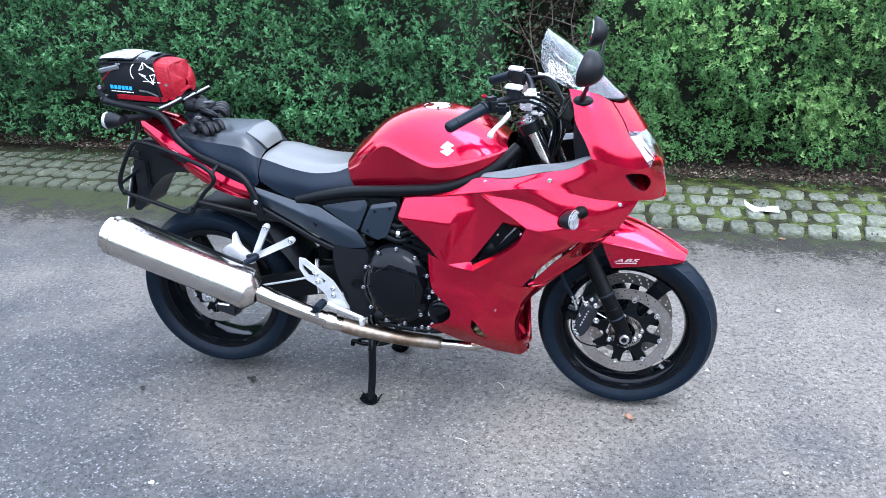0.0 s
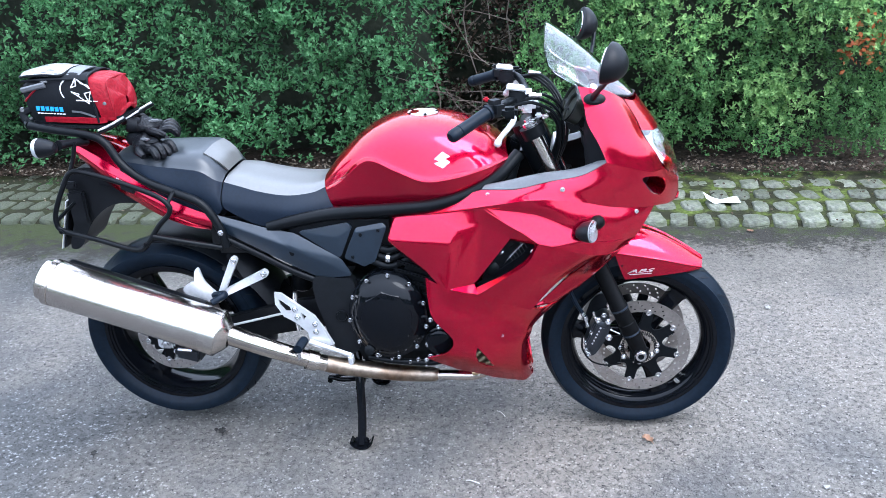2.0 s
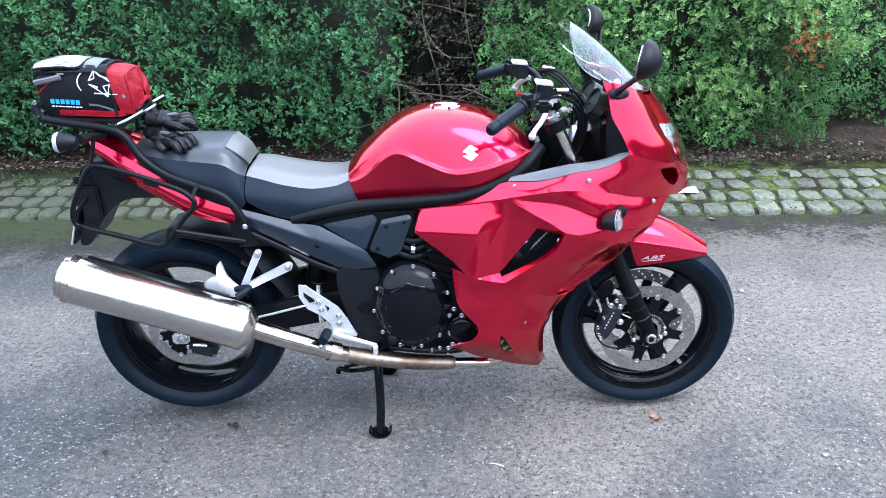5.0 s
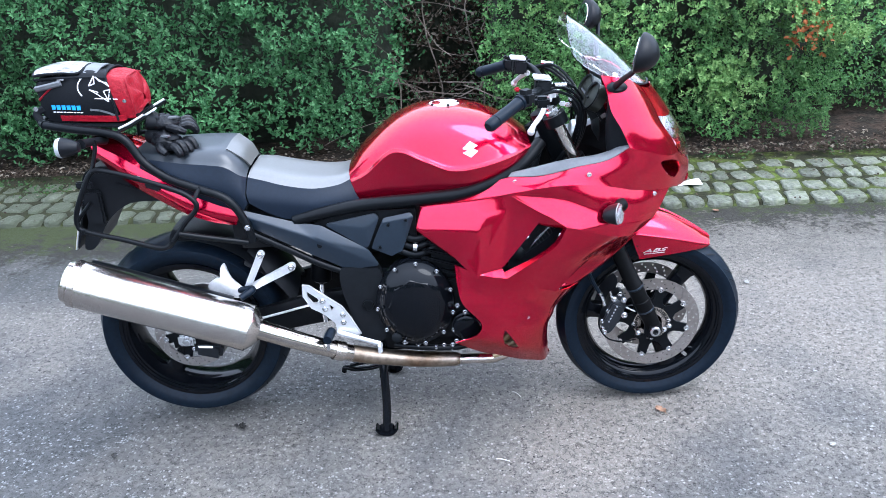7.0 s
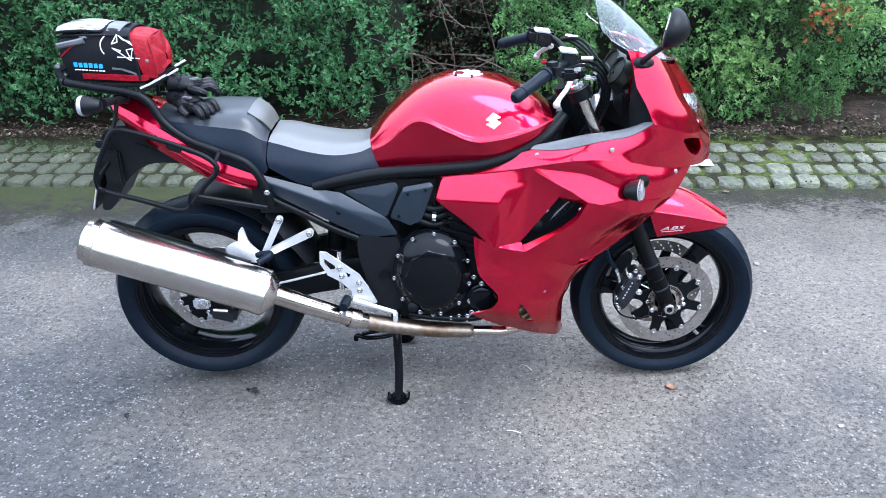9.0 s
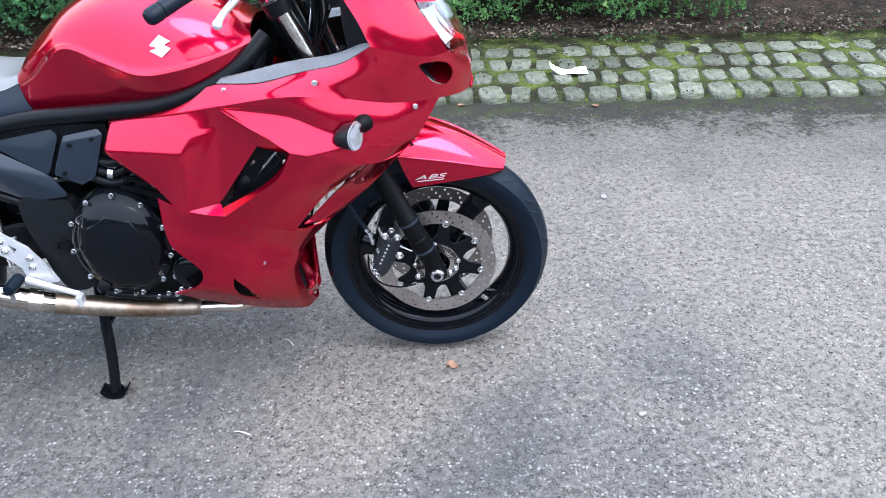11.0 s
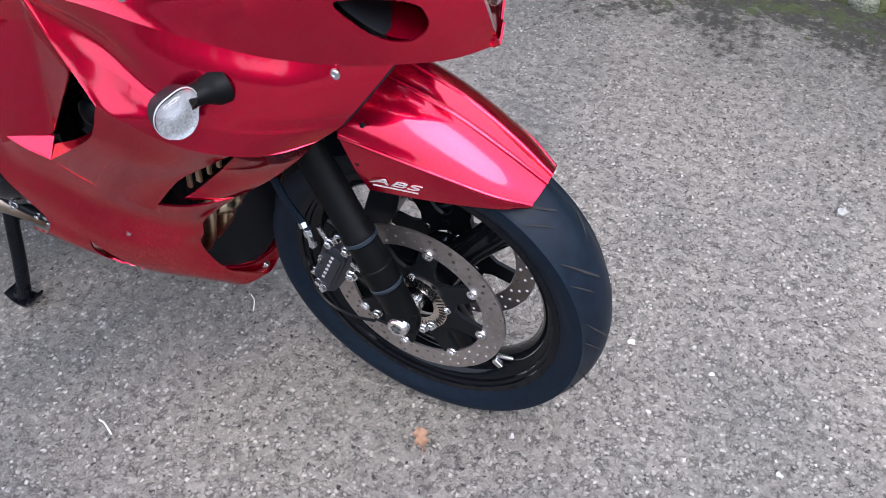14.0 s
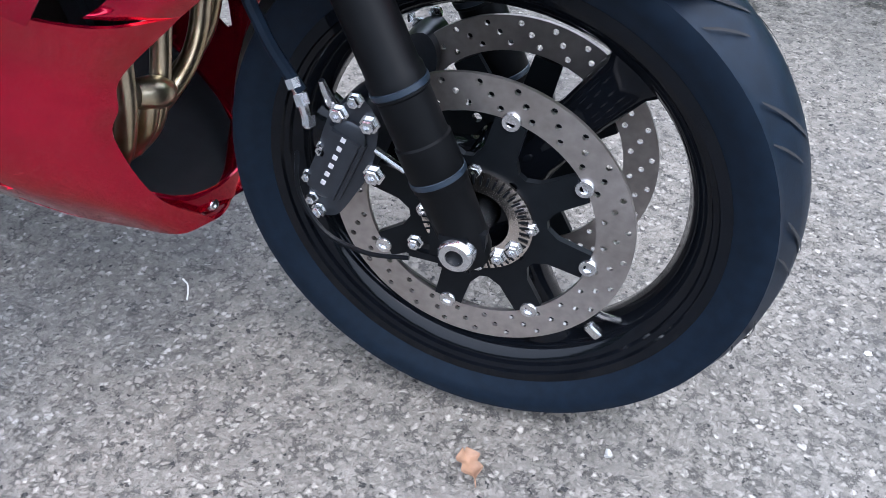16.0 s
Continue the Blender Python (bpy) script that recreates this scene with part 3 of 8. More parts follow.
def leaves(name, centres, normals, size, mat, parent, spread=0.9, slim=0.5, vary=0.35, label=""):
    """Many small leaves lying every way."""
    n = len(centres)
    nrm = unit(normals + rng.normal(0, spread, (n, 3)))
    along = unit(np.cross(nrm, rng.normal(0, 1, (n, 3))))
    s = (size * (1 + vary * rng.uniform(-1, 1, n)))[:, None]
    return leaf_mesh(name, centres, nrm, along, s, slim, mat, parent, label)


def sprigs(tips, axis, size, mat, tip_mat, parent, whorl=10, slim=0.5, reach=1.7, label=""):
    """Short shoots: leaves set round each axis, paler at the tip."""
    n = len(tips)
    A = unit(axis + rng.normal(0, 0.38, (n, 3)))
    U = unit(np.cross(A, rng.normal(0, 1, (n, 3))))
    V = np.cross(A, U)
    turn = rng.uniform(0, 6.28, n)
    grow = rng.uniform(0.75, 1.25, (n, 1))
    for first, last, m, nm, lab in ((0, whorl - 4, mat, "leaves", ""), (whorl - 4, whorl, tip_mat, "shoot_tip", label)):
        C, N, L, S = [], [], [], []
        for k in range(first, last):
            f = k / (whorl - 1)
            an = (turn + 2.4 * k)[:, None]
            R = np.cos(an) * U + np.sin(an) * V
            al = unit(R * (1.0 - 0.55 * f) + A * (0.25 + 0.85 * f) + rng.normal(0, 0.12, (n, 3)))
            sz = size * grow * (1.05 - 0.35 * f) * rng.uniform(0.8, 1.2, (n, 1))
            C.append(tips + A * size * reach * grow * (f - 1) + al * 0.5 * sz)
            N.append(unit(np.cross(np.cross(al, A + 1e-3), al)))
            L.append(al)
            S.append(sz)
        leaf_mesh(nm, np.concatenate(C), np.concatenate(N), np.concatenate(L), np.concatenate(S), slim, m, parent, lab)


def bulge(x, z, seed):
    q = Vector((x * 1.3, z * 1.5, seed))
    return 0.16 * noise.noise(q) + 0.10 * noise.noise(q * 2.7) + 0.05 * noise.noise(q * 6.0)


def hedge(name, label, x0, x1, face, top, seed, count, low=0.12, size=0.034, thin=None, depth=0.9, leaf=None, ragged=0.0, gap_x=0.0, tip=None, slim=0.5):
    leaf = leaf or PRIVET

    def warp(x, z):
        # the growth beside a gap leans in and out with height
        near = max(0.0, 1 - abs(x - gap_x) / 0.7)
        return x + ragged * near * (noise.noise(Vector((0.3, z * 2.1, seed))) + 0.7 * noise.noise(Vector((4.1, z * 5.2, seed))))
    root = thing(name, label, "hedge")
    # a plain dark sheet stands in for the shade inside the hedge
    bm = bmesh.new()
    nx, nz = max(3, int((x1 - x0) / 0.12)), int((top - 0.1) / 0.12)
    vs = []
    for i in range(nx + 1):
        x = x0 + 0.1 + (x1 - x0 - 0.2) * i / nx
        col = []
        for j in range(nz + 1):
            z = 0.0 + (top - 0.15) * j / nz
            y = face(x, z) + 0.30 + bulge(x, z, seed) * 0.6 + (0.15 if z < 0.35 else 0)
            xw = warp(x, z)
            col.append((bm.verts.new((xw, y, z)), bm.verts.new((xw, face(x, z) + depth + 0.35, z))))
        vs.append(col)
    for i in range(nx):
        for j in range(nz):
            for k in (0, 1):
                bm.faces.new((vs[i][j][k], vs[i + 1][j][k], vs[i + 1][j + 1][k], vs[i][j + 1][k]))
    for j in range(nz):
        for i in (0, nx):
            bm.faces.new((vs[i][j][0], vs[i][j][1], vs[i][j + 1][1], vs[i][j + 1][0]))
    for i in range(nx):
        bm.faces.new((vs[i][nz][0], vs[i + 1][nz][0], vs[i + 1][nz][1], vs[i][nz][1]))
    part("inner_shade_sheet", bm, DARK, root, "dark sheet for the shade inside the hedge")
    # leaves over the face, the top and the ends, in clumps
    n = count
    x = rng.uniform(x0, x1, n)
    z = low + (top - low) * rng.uniform(0, 1, n)
    b = np.array([bulge(a0, b0, seed) for a0, b0 in zip(x, z)])
    f = np.array([face(a0, b0) for a0, b0 in zip(x, z)])
    d = rng.exponential(0.07, n) - 0.05
    tuft = np.array([noise.noise(Vector((a0 * 9, b0 * 9, seed + 4))) + 0.7 * noise.noise(Vector((a0 * 4.2, b0 * 4.8, seed + 9))) for a0, b0 in zip(x, z)])
    y = f + b + d - 0.11 * np.clip(tuft, -0.4, 1)
    under = z < low + 0.22
    keep = ~(under & (rng.uniform(0, 1, n) < (low + 0.22 - z) / 0.3)) & (tuft + rng.normal(0, 0.16, n) > -0.26)
    if thin is not None:
        keep &= rng.uniform(0, 1, n) > np.array([thin(a0, b0) for a0, b0 in zip(x, z)])
    if ragged:
        x = np.array([warp(a0, b0) for a0, b0 in zip(x, z)])
    c = np.stack([x, y, z], 1)[keep]
    nm = np.tile(np.array([0.0, -0.75, 0.55]), (len(c), 1))
    out = rng.uniform(0, 1, len(c)) < 0.085
    deep = ~out & (rng.uniform(0, 1, len(c)) < 0.55)
    leaves("leaves", c[deep] + np.array((0, 0.035, 0)), nm[deep], size, leaf, root, 0.7)
    sprigs(c[out] - np.array((0, 0.02, 0)), np.array([0.0, -0.72, 0.62]), size, leaf, tip or TIP, root, slim=slim)
    # ragged ends
    n3 = int(900 * top)
    ends = np.where(rng.uniform(0, 1, n3) < 0.5, x0 + 0.06, x1 - 0.06) + rng.normal(0, 0.06, n3)
    ze = rng.uniform(low, top, n3)
    if ragged:
        ends = np.array([warp(a0, b0) for a0, b0 in zip(ends + rng.normal(0, 0.05, n3), ze)])
    c3 = np.stack([ends, face(x0, top) + 0.1 + rng.uniform(0, depth + 0.2, n3), ze], 1)
    leaves("leaves", c3, np.tile(np.array([0.0, -0.6, 0.6]), (n3, 1)), size, leaf, root, 0.9)
    n2 = count // 5
    c2 = np.stack([rng.uniform(x0, x1, n2), np.array([face(x0, top)] * n2) + rng.uniform(0, depth, n2), top + rng.normal(0, 0.05, n2)], 1)
    leaves("leaves", c2, np.tile(np.array([0.0, -0.1, 1.0]), (n2, 1)), size, leaf, root, 0.6)
    return root


def main_face(x, z):
    return 2.86 - 0.10 * min(1, z / 0.6) + 0.02 * x


hedge("hedge", "clipped dark green hedge of small leaves over bare soil", -6.0, 0.60, main_face, 2.0, 1.0, 85000, low=0.10, size=0.030, thin=lambda x, z: max(0.0, min(0.5, (x - 0.36) / 0.30)), ragged=0.30, gap_x=0.62)
mid_hedge = hedge("hedge", "loose green hedge with pale young shoots beside a bare gap", 1.04, 3.25, lambda x, z: 2.80 - 0.10 * min(1, z / 0.6), 2.0, 5.0, 74000, low=0.06, size=0.0205, leaf=LIGHTER, tip=FRESH_TIP, slim=0.52, thin=lambda x, z: max(0.0, min(0.5, (1.26 - x) / 0.30)), ragged=0.30, gap_x=1.0)
hedge("hedge", "dark green hedge set back behind a soil bed", 2.95, 9.0, lambda x, z: 3.35 - 0.08 * min(1, z / 0.6), 2.1, 9.0, 62000, low=0.03, size=0.028, leaf=LIGHTER)
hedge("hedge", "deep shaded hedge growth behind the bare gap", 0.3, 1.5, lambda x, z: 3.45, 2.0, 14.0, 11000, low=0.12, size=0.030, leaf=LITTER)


def shoots(centre, spread, n, size, parent):
    c = np.array(centre) + rng.normal(0, 1, (n, 3)) * np.array(spread)
    sprigs(c, np.array([0.0, -0.75, 0.6]), size, FRESH, FRESH, parent, whorl=9, slim=0.52, label="pale yellow-green young leaves")


for cx, cy, cz, sx, sz, n in ((1.95, 2.60, 0.98, 0.24, 0.08, 60), (2.00, 2.58, 0.80, 0.12, 0.06, 26), (2.56, 2.54, 0.44, 0.13, 0.09, 95), (2.45, 2.54, 0.56, 0.10, 0.06, 40), (2.95, 2.54, 0.90, 0.20, 0.07, 90),
                              (3.16, 2.54, 0.74, 0.10, 0.05, 60), (2.50, 2.60, 0.74, 0.30, 0.16, 34), (2.62, 2.60, 1.08, 0.40, 0.12, 90), (3.05, 2.56, 1.05, 0.20, 0.10, 60), (1.50, 2.62, 0.97, 0.14, 0.08, 22)):
    shoots((cx, cy, cz), (sx, 0.05, sz), int(n * 1.35), 0.0225, mid_hedge)
leaves("rusty_leaves", np.array((2.96, 2.52, 0.75)) + rng.normal(0, 1, (90, 3)) * np.array((0.07, 0.03, 0.06)), np.tile(np.array([0.0, -0.6, 0.7]), (90, 1)), 0.030, RUST, mid_hedge, 0.5, slim=0.55, label="rusty red young leaves")


# bare twigs in the gap
gap = thing("dead_branches", "bare brown twigs and dead branches in a hedge gap", "branches")
trng = random.Random(4)
for k in range(38):
    x = trng.uniform(0.55, 1.10)
    q = Vector((x, trng.uniform(2.85, 3.15), trng.uniform(0.05, 1.0)))
    d = Vector((trng.uniform(-1.0, 1.0), trng.uniform(-0.3, 0.1), trng.uniform(-0.1, 0.7))).normalized()
    pts = [q]
    for s in range(4):
        d = (d + Vector((trng.uniform(-0.35, 0.35), trng.uniform(-0.2, 0.2), trng.uniform(-0.3, 0.25)))).normalized()
        pts.append(pts[-1] + d * trng.uniform(0.08, 0.19))
    r = trng.uniform(0.0015, 0.0045)
    part("branch", tubed(pts, [r, r * 0.85, r * 0.7, r * 0.5, r * 0.3], steps=3, segs=5), TWIG, gap)
for k in range(5):
    x = 0.2 + 0.28 * k
    part("stem", tubed([(x, 3.15, 0), (x + 0.05, 3.12, 0.4), (x - 0.06, 3.2, 0.9), (x + 0.1, 3.2, 1.5)], [0.006, 0.005, 0.004, 0.003], steps=3, segs=7), TWIG, gap)

# a plain line of trees closes the place behind the camera
bm = bmesh.new()
lim = []
for i in range(121):
    an = math.pi * (0.86 + 1.28 * i / 120)
    rr = 17 + 1.5 * noise.noise(Vector((i * 0.35, 0, 3)))
    left = min(1.0, max(0.0, (1.62 - an / math.pi) / 0.5))
    rr -= 2 * left
    h = 2.5 - 0.4 * left + 0.6 * noise.noise(Vector((i * 0.21, 5, 0))) + 0.4 * noise.noise(Vector((i * 0.9, 1, 0)))
    lim.append((bm.verts.new((1 + rr * math.cos(an), rr * math.sin(an), -0.2)), bm.verts.new((1 + rr * 1.04 * math.cos(an), rr * 1.04 * math.sin(an), h))))
for p0, p1 in zip(lim, lim[1:]):
    bm.faces.new((p0[0], p1[0], p1[1], p0[1]))
FAR_LEAF = leaf_material("far_tree_leaf", [(0.02, 0.04, 0.015), (0.035, 0.06, 0.025), (0.05, 0.08, 0.03)])
FARGREEN = material("far_tree_green", (0.035, 0.060, 0.025), 0.9, 0, 0.5, 3, 0.0, 10, second=(0.02, 0.035, 0.016), second_scale=0.8)
rims = [p1.co.copy() for p0, p1 in lim]
far_trees = tagged(finish("backdrop", bm, FARGREEN), "distant line of dark green trees", "trees", kind="structure")
rim_at = rng.uniform(0, len(rims) - 1.001, 14000)
rim_lo = np.array([rims[int(u)].lerp(rims[int(u) + 1], u % 1) for u in rim_at])
rim_lift = np.array([0.6 * noise.noise(Vector((u * 0.8, 0, 7))) + 0.4 * noise.noise(Vector((u * 2.6, 0, 2))) for u in rim_at])
rim_lo[:, 2] += rng.normal(0, 0.28, len(rim_at)) + rim_lift
leaves("foliage", rim_lo, np.tile(np.array([0.0, 1.0, 0.2]), (len(rim_at), 1)), 0.24, FAR_LEAF, far_trees, 0.7, slim=0.7, label="ragged leafy tree tops")


# dead leaves on the soil
n = 8500
lx = rng.uniform(-5, 5.5, n)
ly = KERB + 0.80 + LEAN * lx + rng.exponential(0.16, n)
lz = np.full(n, 0.055) + rng.uniform(0, 0.02, n)
litter = thing("leaf_litter", "brown dead leaves lying on the soil under the hedge", "leaves")
leaves("fallen_leaves", np.stack([lx, ly, lz], 1), np.tile(np.array([0, 0, 1.0]), (n, 1)), 0.021, LITTER, litter, 0.35, slim=0.6)
n = 2600
lx = rng.uniform(-5, 5.5, n)
leaves("fallen_leaves", np.stack([lx, KERB + LEAN * lx + np.maximum(0.03, 0.98 - rng.exponential(0.24, n)), np.full(n, 0.040)], 1), np.tile(np.array([0, 0, 1.0]), (n, 1)), 0.016, LITTER, litter, 0.3, slim=0.6)

# weeds along the back of the setts
WEED = leaf_material("dull_weed_leaf", [(0.020, 0.045, 0.014), (0.032, 0.070, 0.020), (0.045, 0.085, 0.028)])
weeds = thing("weeds", "low green weeds and moss growing at the edge of the setts", "plants")
tufts = []
for cx, cy, n, s in ((-1.60, 2.40, 90, 0.10), (-1.85, 2.52, 60, 0.10), (-1.35, 2.50, 70, 0.09), (2.55, 2.45, 60, 0.10), (3.2, 2.50, 80, 0.14), (2.1, 2.52, 60, 0.12), (-2.6, 2.5, 120, 0.16), (1.5, 2.52, 50, 0.1), (3.9, 2.45, 80, 0.16), (0.1, 2.5, 40, 0.1)):
    tufts.append(np.array((cx, cy, 0.060)) + rng.normal(0, 1, (n, 3)) * np.array((s, s * 0.5, 0.012)))
tufts = np.concatenate(tufts)
leaves("weed_leaves", tufts, np.tile(np.array([0, -0.2, 1.0]), (len(tufts), 1)), 0.018, WEED, weeds, 0.5, slim=0.6)


# ---- the motorcycle ----
bike = thing("motorcycle", "red faired sports touring motorcycle parked on its centre stand", "motorcycle")
FX, FZ, RX, RZ = 1.486, 0.300, 0.0, 0.347


def tyre(cx, cz, radius, width, rim, name, parent, grooves):
    """A tyre with a rounded tread, cut grooves and a bead seat."""
    w = width / 2
    prof = [(rim - 0.004, -w * 0.78), (rim + 0.004, -w * 0.84), (rim + 0.014, -w * 0.93), (rim + (radius - rim) * 0.42, -w), (rim + (radius - rim) * 0.62, -w * 0.97),
            (radius - 0.020, -w * 0.78), (radius - 0.007, -w * 0.5), (radius - 0.0015, -w * 0.22), (radius, 0)]
    prof = prof + [(r, -h) for r, h in reversed(prof[:-1])] + [(rim - 0.016, w * 0.7), (rim - 0.016, -w * 0.7), (rim - 0.004, -w * 0.72)]
    ob = part(name, lathe(bmesh.new(), prof, (cx, 0, cz), segs=96), RUBBER, parent, "black rubber road tyre with curved tread grooves")
    # tread grooves: flat strips on the crown, a groove's shade in their colour
    bm = bmesh.new()
    for k in range(grooves):
        for sg in (-1, 1):
            a0 = 2 * math.pi * (k + (0.5 if sg > 0 else 0)) / grooves
            line = []
            for i in range(7):
                f = i / 6
                off = w * (0.10 + 0.72 * f)
                an = a0 + 0.16 * f + 0.06 * f * f
                rr = radius - 0.0002 - (off / w) ** 2.4 * 0.028 * (radius / 0.3)
                line.append((an, sg * off, rr))
            vs = []
            for i, (an, off, rr) in enumerate(line):
                hw = 0.0034 / rr * math.sin(math.pi * (0.12 + 0.76 * i / 6))
                for s in (-1, 1):
                    vs.append(bm.verts.new((cx + (rr + 0.0008) * math.cos(an + s * hw), off, cz + (rr + 0.0008) * math.sin(an + s * hw))))
            for i in range(6):
                bm.faces.new((vs[2 * i], vs[2 * i + 1], vs[2 * i + 3], vs[2 * i + 2]))
    for k in range(grooves):
        for sg in (-1, 1):
            a0 = 2 * math.pi * (k + (1.42 if sg > 0 else 0.92)) / grooves
            vs = []
            for i in range(4):
                f = i / 3
                off = w * (0.48 + 0.40 * f)
                an = a0 + 0.12 * f
                rr = radius + 0.0006 - (off / w) ** 2.4 * 0.028 * (radius / 0.3)
                hw = 0.0020 / rr * math.sin(math.pi * (0.2 + 0.6 * f))
                for s in (-1, 1):
                    vs.append(bm.verts.new((cx + rr * math.cos(an + s * hw), sg * off, cz + rr * math.sin(an + s * hw))))
            for i in range(3):
                bm.faces.new((vs[2 * i], vs[2 * i + 1], vs[2 * i + 3], vs[2 * i + 2]))
    part("tread_groove", bm, GROOVE, parent, "dark tread grooves and sipes")["kind"] = "stuff"
    return ob


GROOVE = material("groove_shadowed_rubber", (0.006, 0.006, 0.007), 0.9, 0, 0.1, 50)


def wheel(name, cx, cz, rim, width, turn, spokes, label):
    """A cast three-spoke rim: barrel, lips, hub and spokes in one casting."""
    w = width / 2
    bm = bmesh.new()
    prof = [(rim + 0.002, -w), (rim + 0.002, -w + 0.006), (rim - 0.006, -w + 0.012), (rim - 0.014, -w * 0.5), (rim - 0.020, 0), (rim - 0.014, w * 0.5), (rim - 0.006, w - 0.012), (rim + 0.002, w - 0.006), (rim + 0.002, w),
            (rim - 0.009, w), (rim - 0.0105, w - 0.004), (rim - 0.016, w - 0.006), (rim - 0.0175, w - 0.011), (rim - 0.023, w - 0.013), (rim - 0.034, w * 0.5), (rim - 0.042, 0),
            (rim - 0.034, -w * 0.5), (rim - 0.023, -w + 0.013), (rim - 0.0175, -w + 0.011), (rim - 0.016, -w + 0.006), (rim - 0.0105, -w + 0.004), (rim - 0.009, -w), (rim + 0.002, -w)]
    lathe(bm, prof, (cx, 0, cz), segs=96)
    root = part(name, bm, GLOSS, bike, label)
    part("hub", lathe(bmesh.new(), [(0.020, -0.052), (0.046, -0.050), (0.046, 0.050), (0.020, 0.052), (0.020, -0.052)], (cx, 0, cz), segs=40), GLOSS, root)
    for k in range(spokes):
        bm = bmesh.new()
        a0 = turn + 2 * math.pi * k / spokes
        d, s = Vector((math.cos(a0), 0, math.sin(a0))), Vector((-math.sin(a0), 0, math.cos(a0)))
        rings = []
        for r, hw, hy in ((0.034, 0.034, 0.036), (0.07, 0.026, 0.030), (0.12, 0.022, 0.024), (rim - 0.05, 0.027, 0.022), (rim - 0.018, 0.045, 0.026)):
            c = Vector((cx, 0, cz)) + d * r
            rings.append([bm.verts.new(c + s * (hw * math.copysign(abs(math.cos(q)) ** 0.6, math.cos(q))) + Vector((0, hy * math.copysign(abs(math.sin(q)) ** 0.6, math.sin(q)), 0))) for q in [2 * math.pi * i / 12 for i in range(12)]])
        for r0, r1 in zip(rings, rings[1:]):
            for i in range(12):
                bm.faces.new((r0[i], r0[(i + 1) % 12], r1[(i + 1) % 12], r1[i]))
        part("spoke", bm, GLOSS, root)
    return root


def brake_disc(parent, cx, cz, y, outer, inner, holes, carrier, turn=0.0, arms=8):
    """A drilled floating disc with its carrier and bobbins."""
    drilled = []
    for k in range(holes):
        for j, f in enumerate((0.22, 0.52, 0.80)):
            an = 2 * math.pi * (k + j / 3) / holes
            rr = inner + (outer - inner) * f
            drilled.append(circle(cx + rr * math.cos(an), cz + rr * math.sin(an), 0.0033, 8))
    scallop = circle(cx, cz, inner, 96)
    disc = part("brake_disc", plate(bmesh.new(), circle(cx, cz, outer, 96), y - 0.0022, y + 0.0022, [scallop] + drilled), DISC, parent, "drilled grey steel brake disc")
    bm = bmesh.new()
    pts = []
    for k in range(arms):
        a0 = turn + 2 * math.pi * k / arms
        for da, rr in ((-0.33, carrier * 0.64), (-0.20, carrier * 0.74), (-0.13, inner - 0.001), (0.13, inner - 0.001), (0.20, carrier * 0.74), (0.33, carrier * 0.64)):
            pts.append((cx + rr * math.cos(a0 + da * 8 / arms), cz + rr * math.sin(a0 + da * 8 / arms)))
    slots = []
    for k in range(arms):
        a0 = turn + 2 * math.pi * (k + 0.5) / arms
        rr = carrier * 0.50
        slots.append(circle(cx + rr * math.cos(a0), cz + rr * math.sin(a0), 0.0058, 10))
    plate(bm, pts, y - 0.0035, y + 0.0035, slots + [circle(cx, cz, 0.038, 32)])
    part("disc_carrier", bm, BLACK, parent, "black carrier star")
    sg = -1 if y < 0 else 1
    for k in range(arms):
        a0 = turn + 2 * math.pi * k / arms
        q = (cx + inner * math.cos(a0), y + sg * 0.003, cz + inner * math.sin(a0))
        part("disc_bobbin", lathe(bmesh.new(), [(0.0095, -0.004), (0.0095, 0.0015), (0.0085, 0.003), (0.0045, 0.003), (0.004, 0.0005), (0, 0.0005)], q, (0, sg, 0), 16), BOLT, parent)
        if k % 2 == 0 or arms < 8:
            q = (cx + 0.056 * math.cos(a0 + 0.3), y + sg * 0.004, cz + 0.056 * math.sin(a0 + 0.3))
            part("carrier_bolt", bolt_head(bmesh.new(), q, (0, sg, 0), 0.006, 0.005), BOLT, parent)
    return disc


# wheels
front_wheel = wheel("front_wheel", FX, FZ, 0.236, 0.098, radians(52), 3, "gloss black three-spoke cast front wheel")
tyre(FX, FZ, 0.300, 0.122, 0.240, "front_tyre", front_wheel, 15)
rear_wheel = wheel("rear_wheel", RX, RZ, 0.238, 0.152, radians(-2), 3, "gloss black three-spoke cast rear wheel")
tyre(RX, RZ, 0.316, 0.182, 0.242, "rear_tyre", rear_wheel, 15)
for sg in (-1, 1):
    brake_disc(front_wheel, FX, FZ, sg * 0.066, 0.155, 0.118, 26, 0.112, radians(-13))
part("abs_sensor_ring", lathe(bmesh.new(), [(0.034, 0), (0.034, 0.003), (0.058, 0.003), (0.058, 0), (0.034, 0)], (FX, -0.0725, FZ), segs=48), STEEL, front_wheel, "toothed silver sensor ring")
bm = bmesh.new()
for k in range(46):
    a0 = 2 * math.pi * k / 46
    block(bm, (FX + 0.0505 * math.cos(a0), -0.0758, FZ + 0.0505 * math.sin(a0)), (0.010, 0.001, 0.0022), 0, Matrix.Rotation(-a0, 4, "Y"))
part("sensor_slot", bm, BLACK, front_wheel)
bm = lathe(bmesh.new(), [(0.0, 0.118), (0.012, 0.118), (0.014, 0.116), (0.0142, 0.110), (0.018, 0.108), (0.018, 0.100), (0.016, 0.10), (0.016, -0.10), (0.018, -0.10), (0.018, -0.108), (0.0180, -0.12), (0.0175, -0.133), (0.015, -0.136), (0.009, -0.136), (0.0085, -0.128), (0, -0.128)], (FX, 0, FZ), segs=24)
part("front_axle", bm, BOLT, front_wheel, "silver axle end")
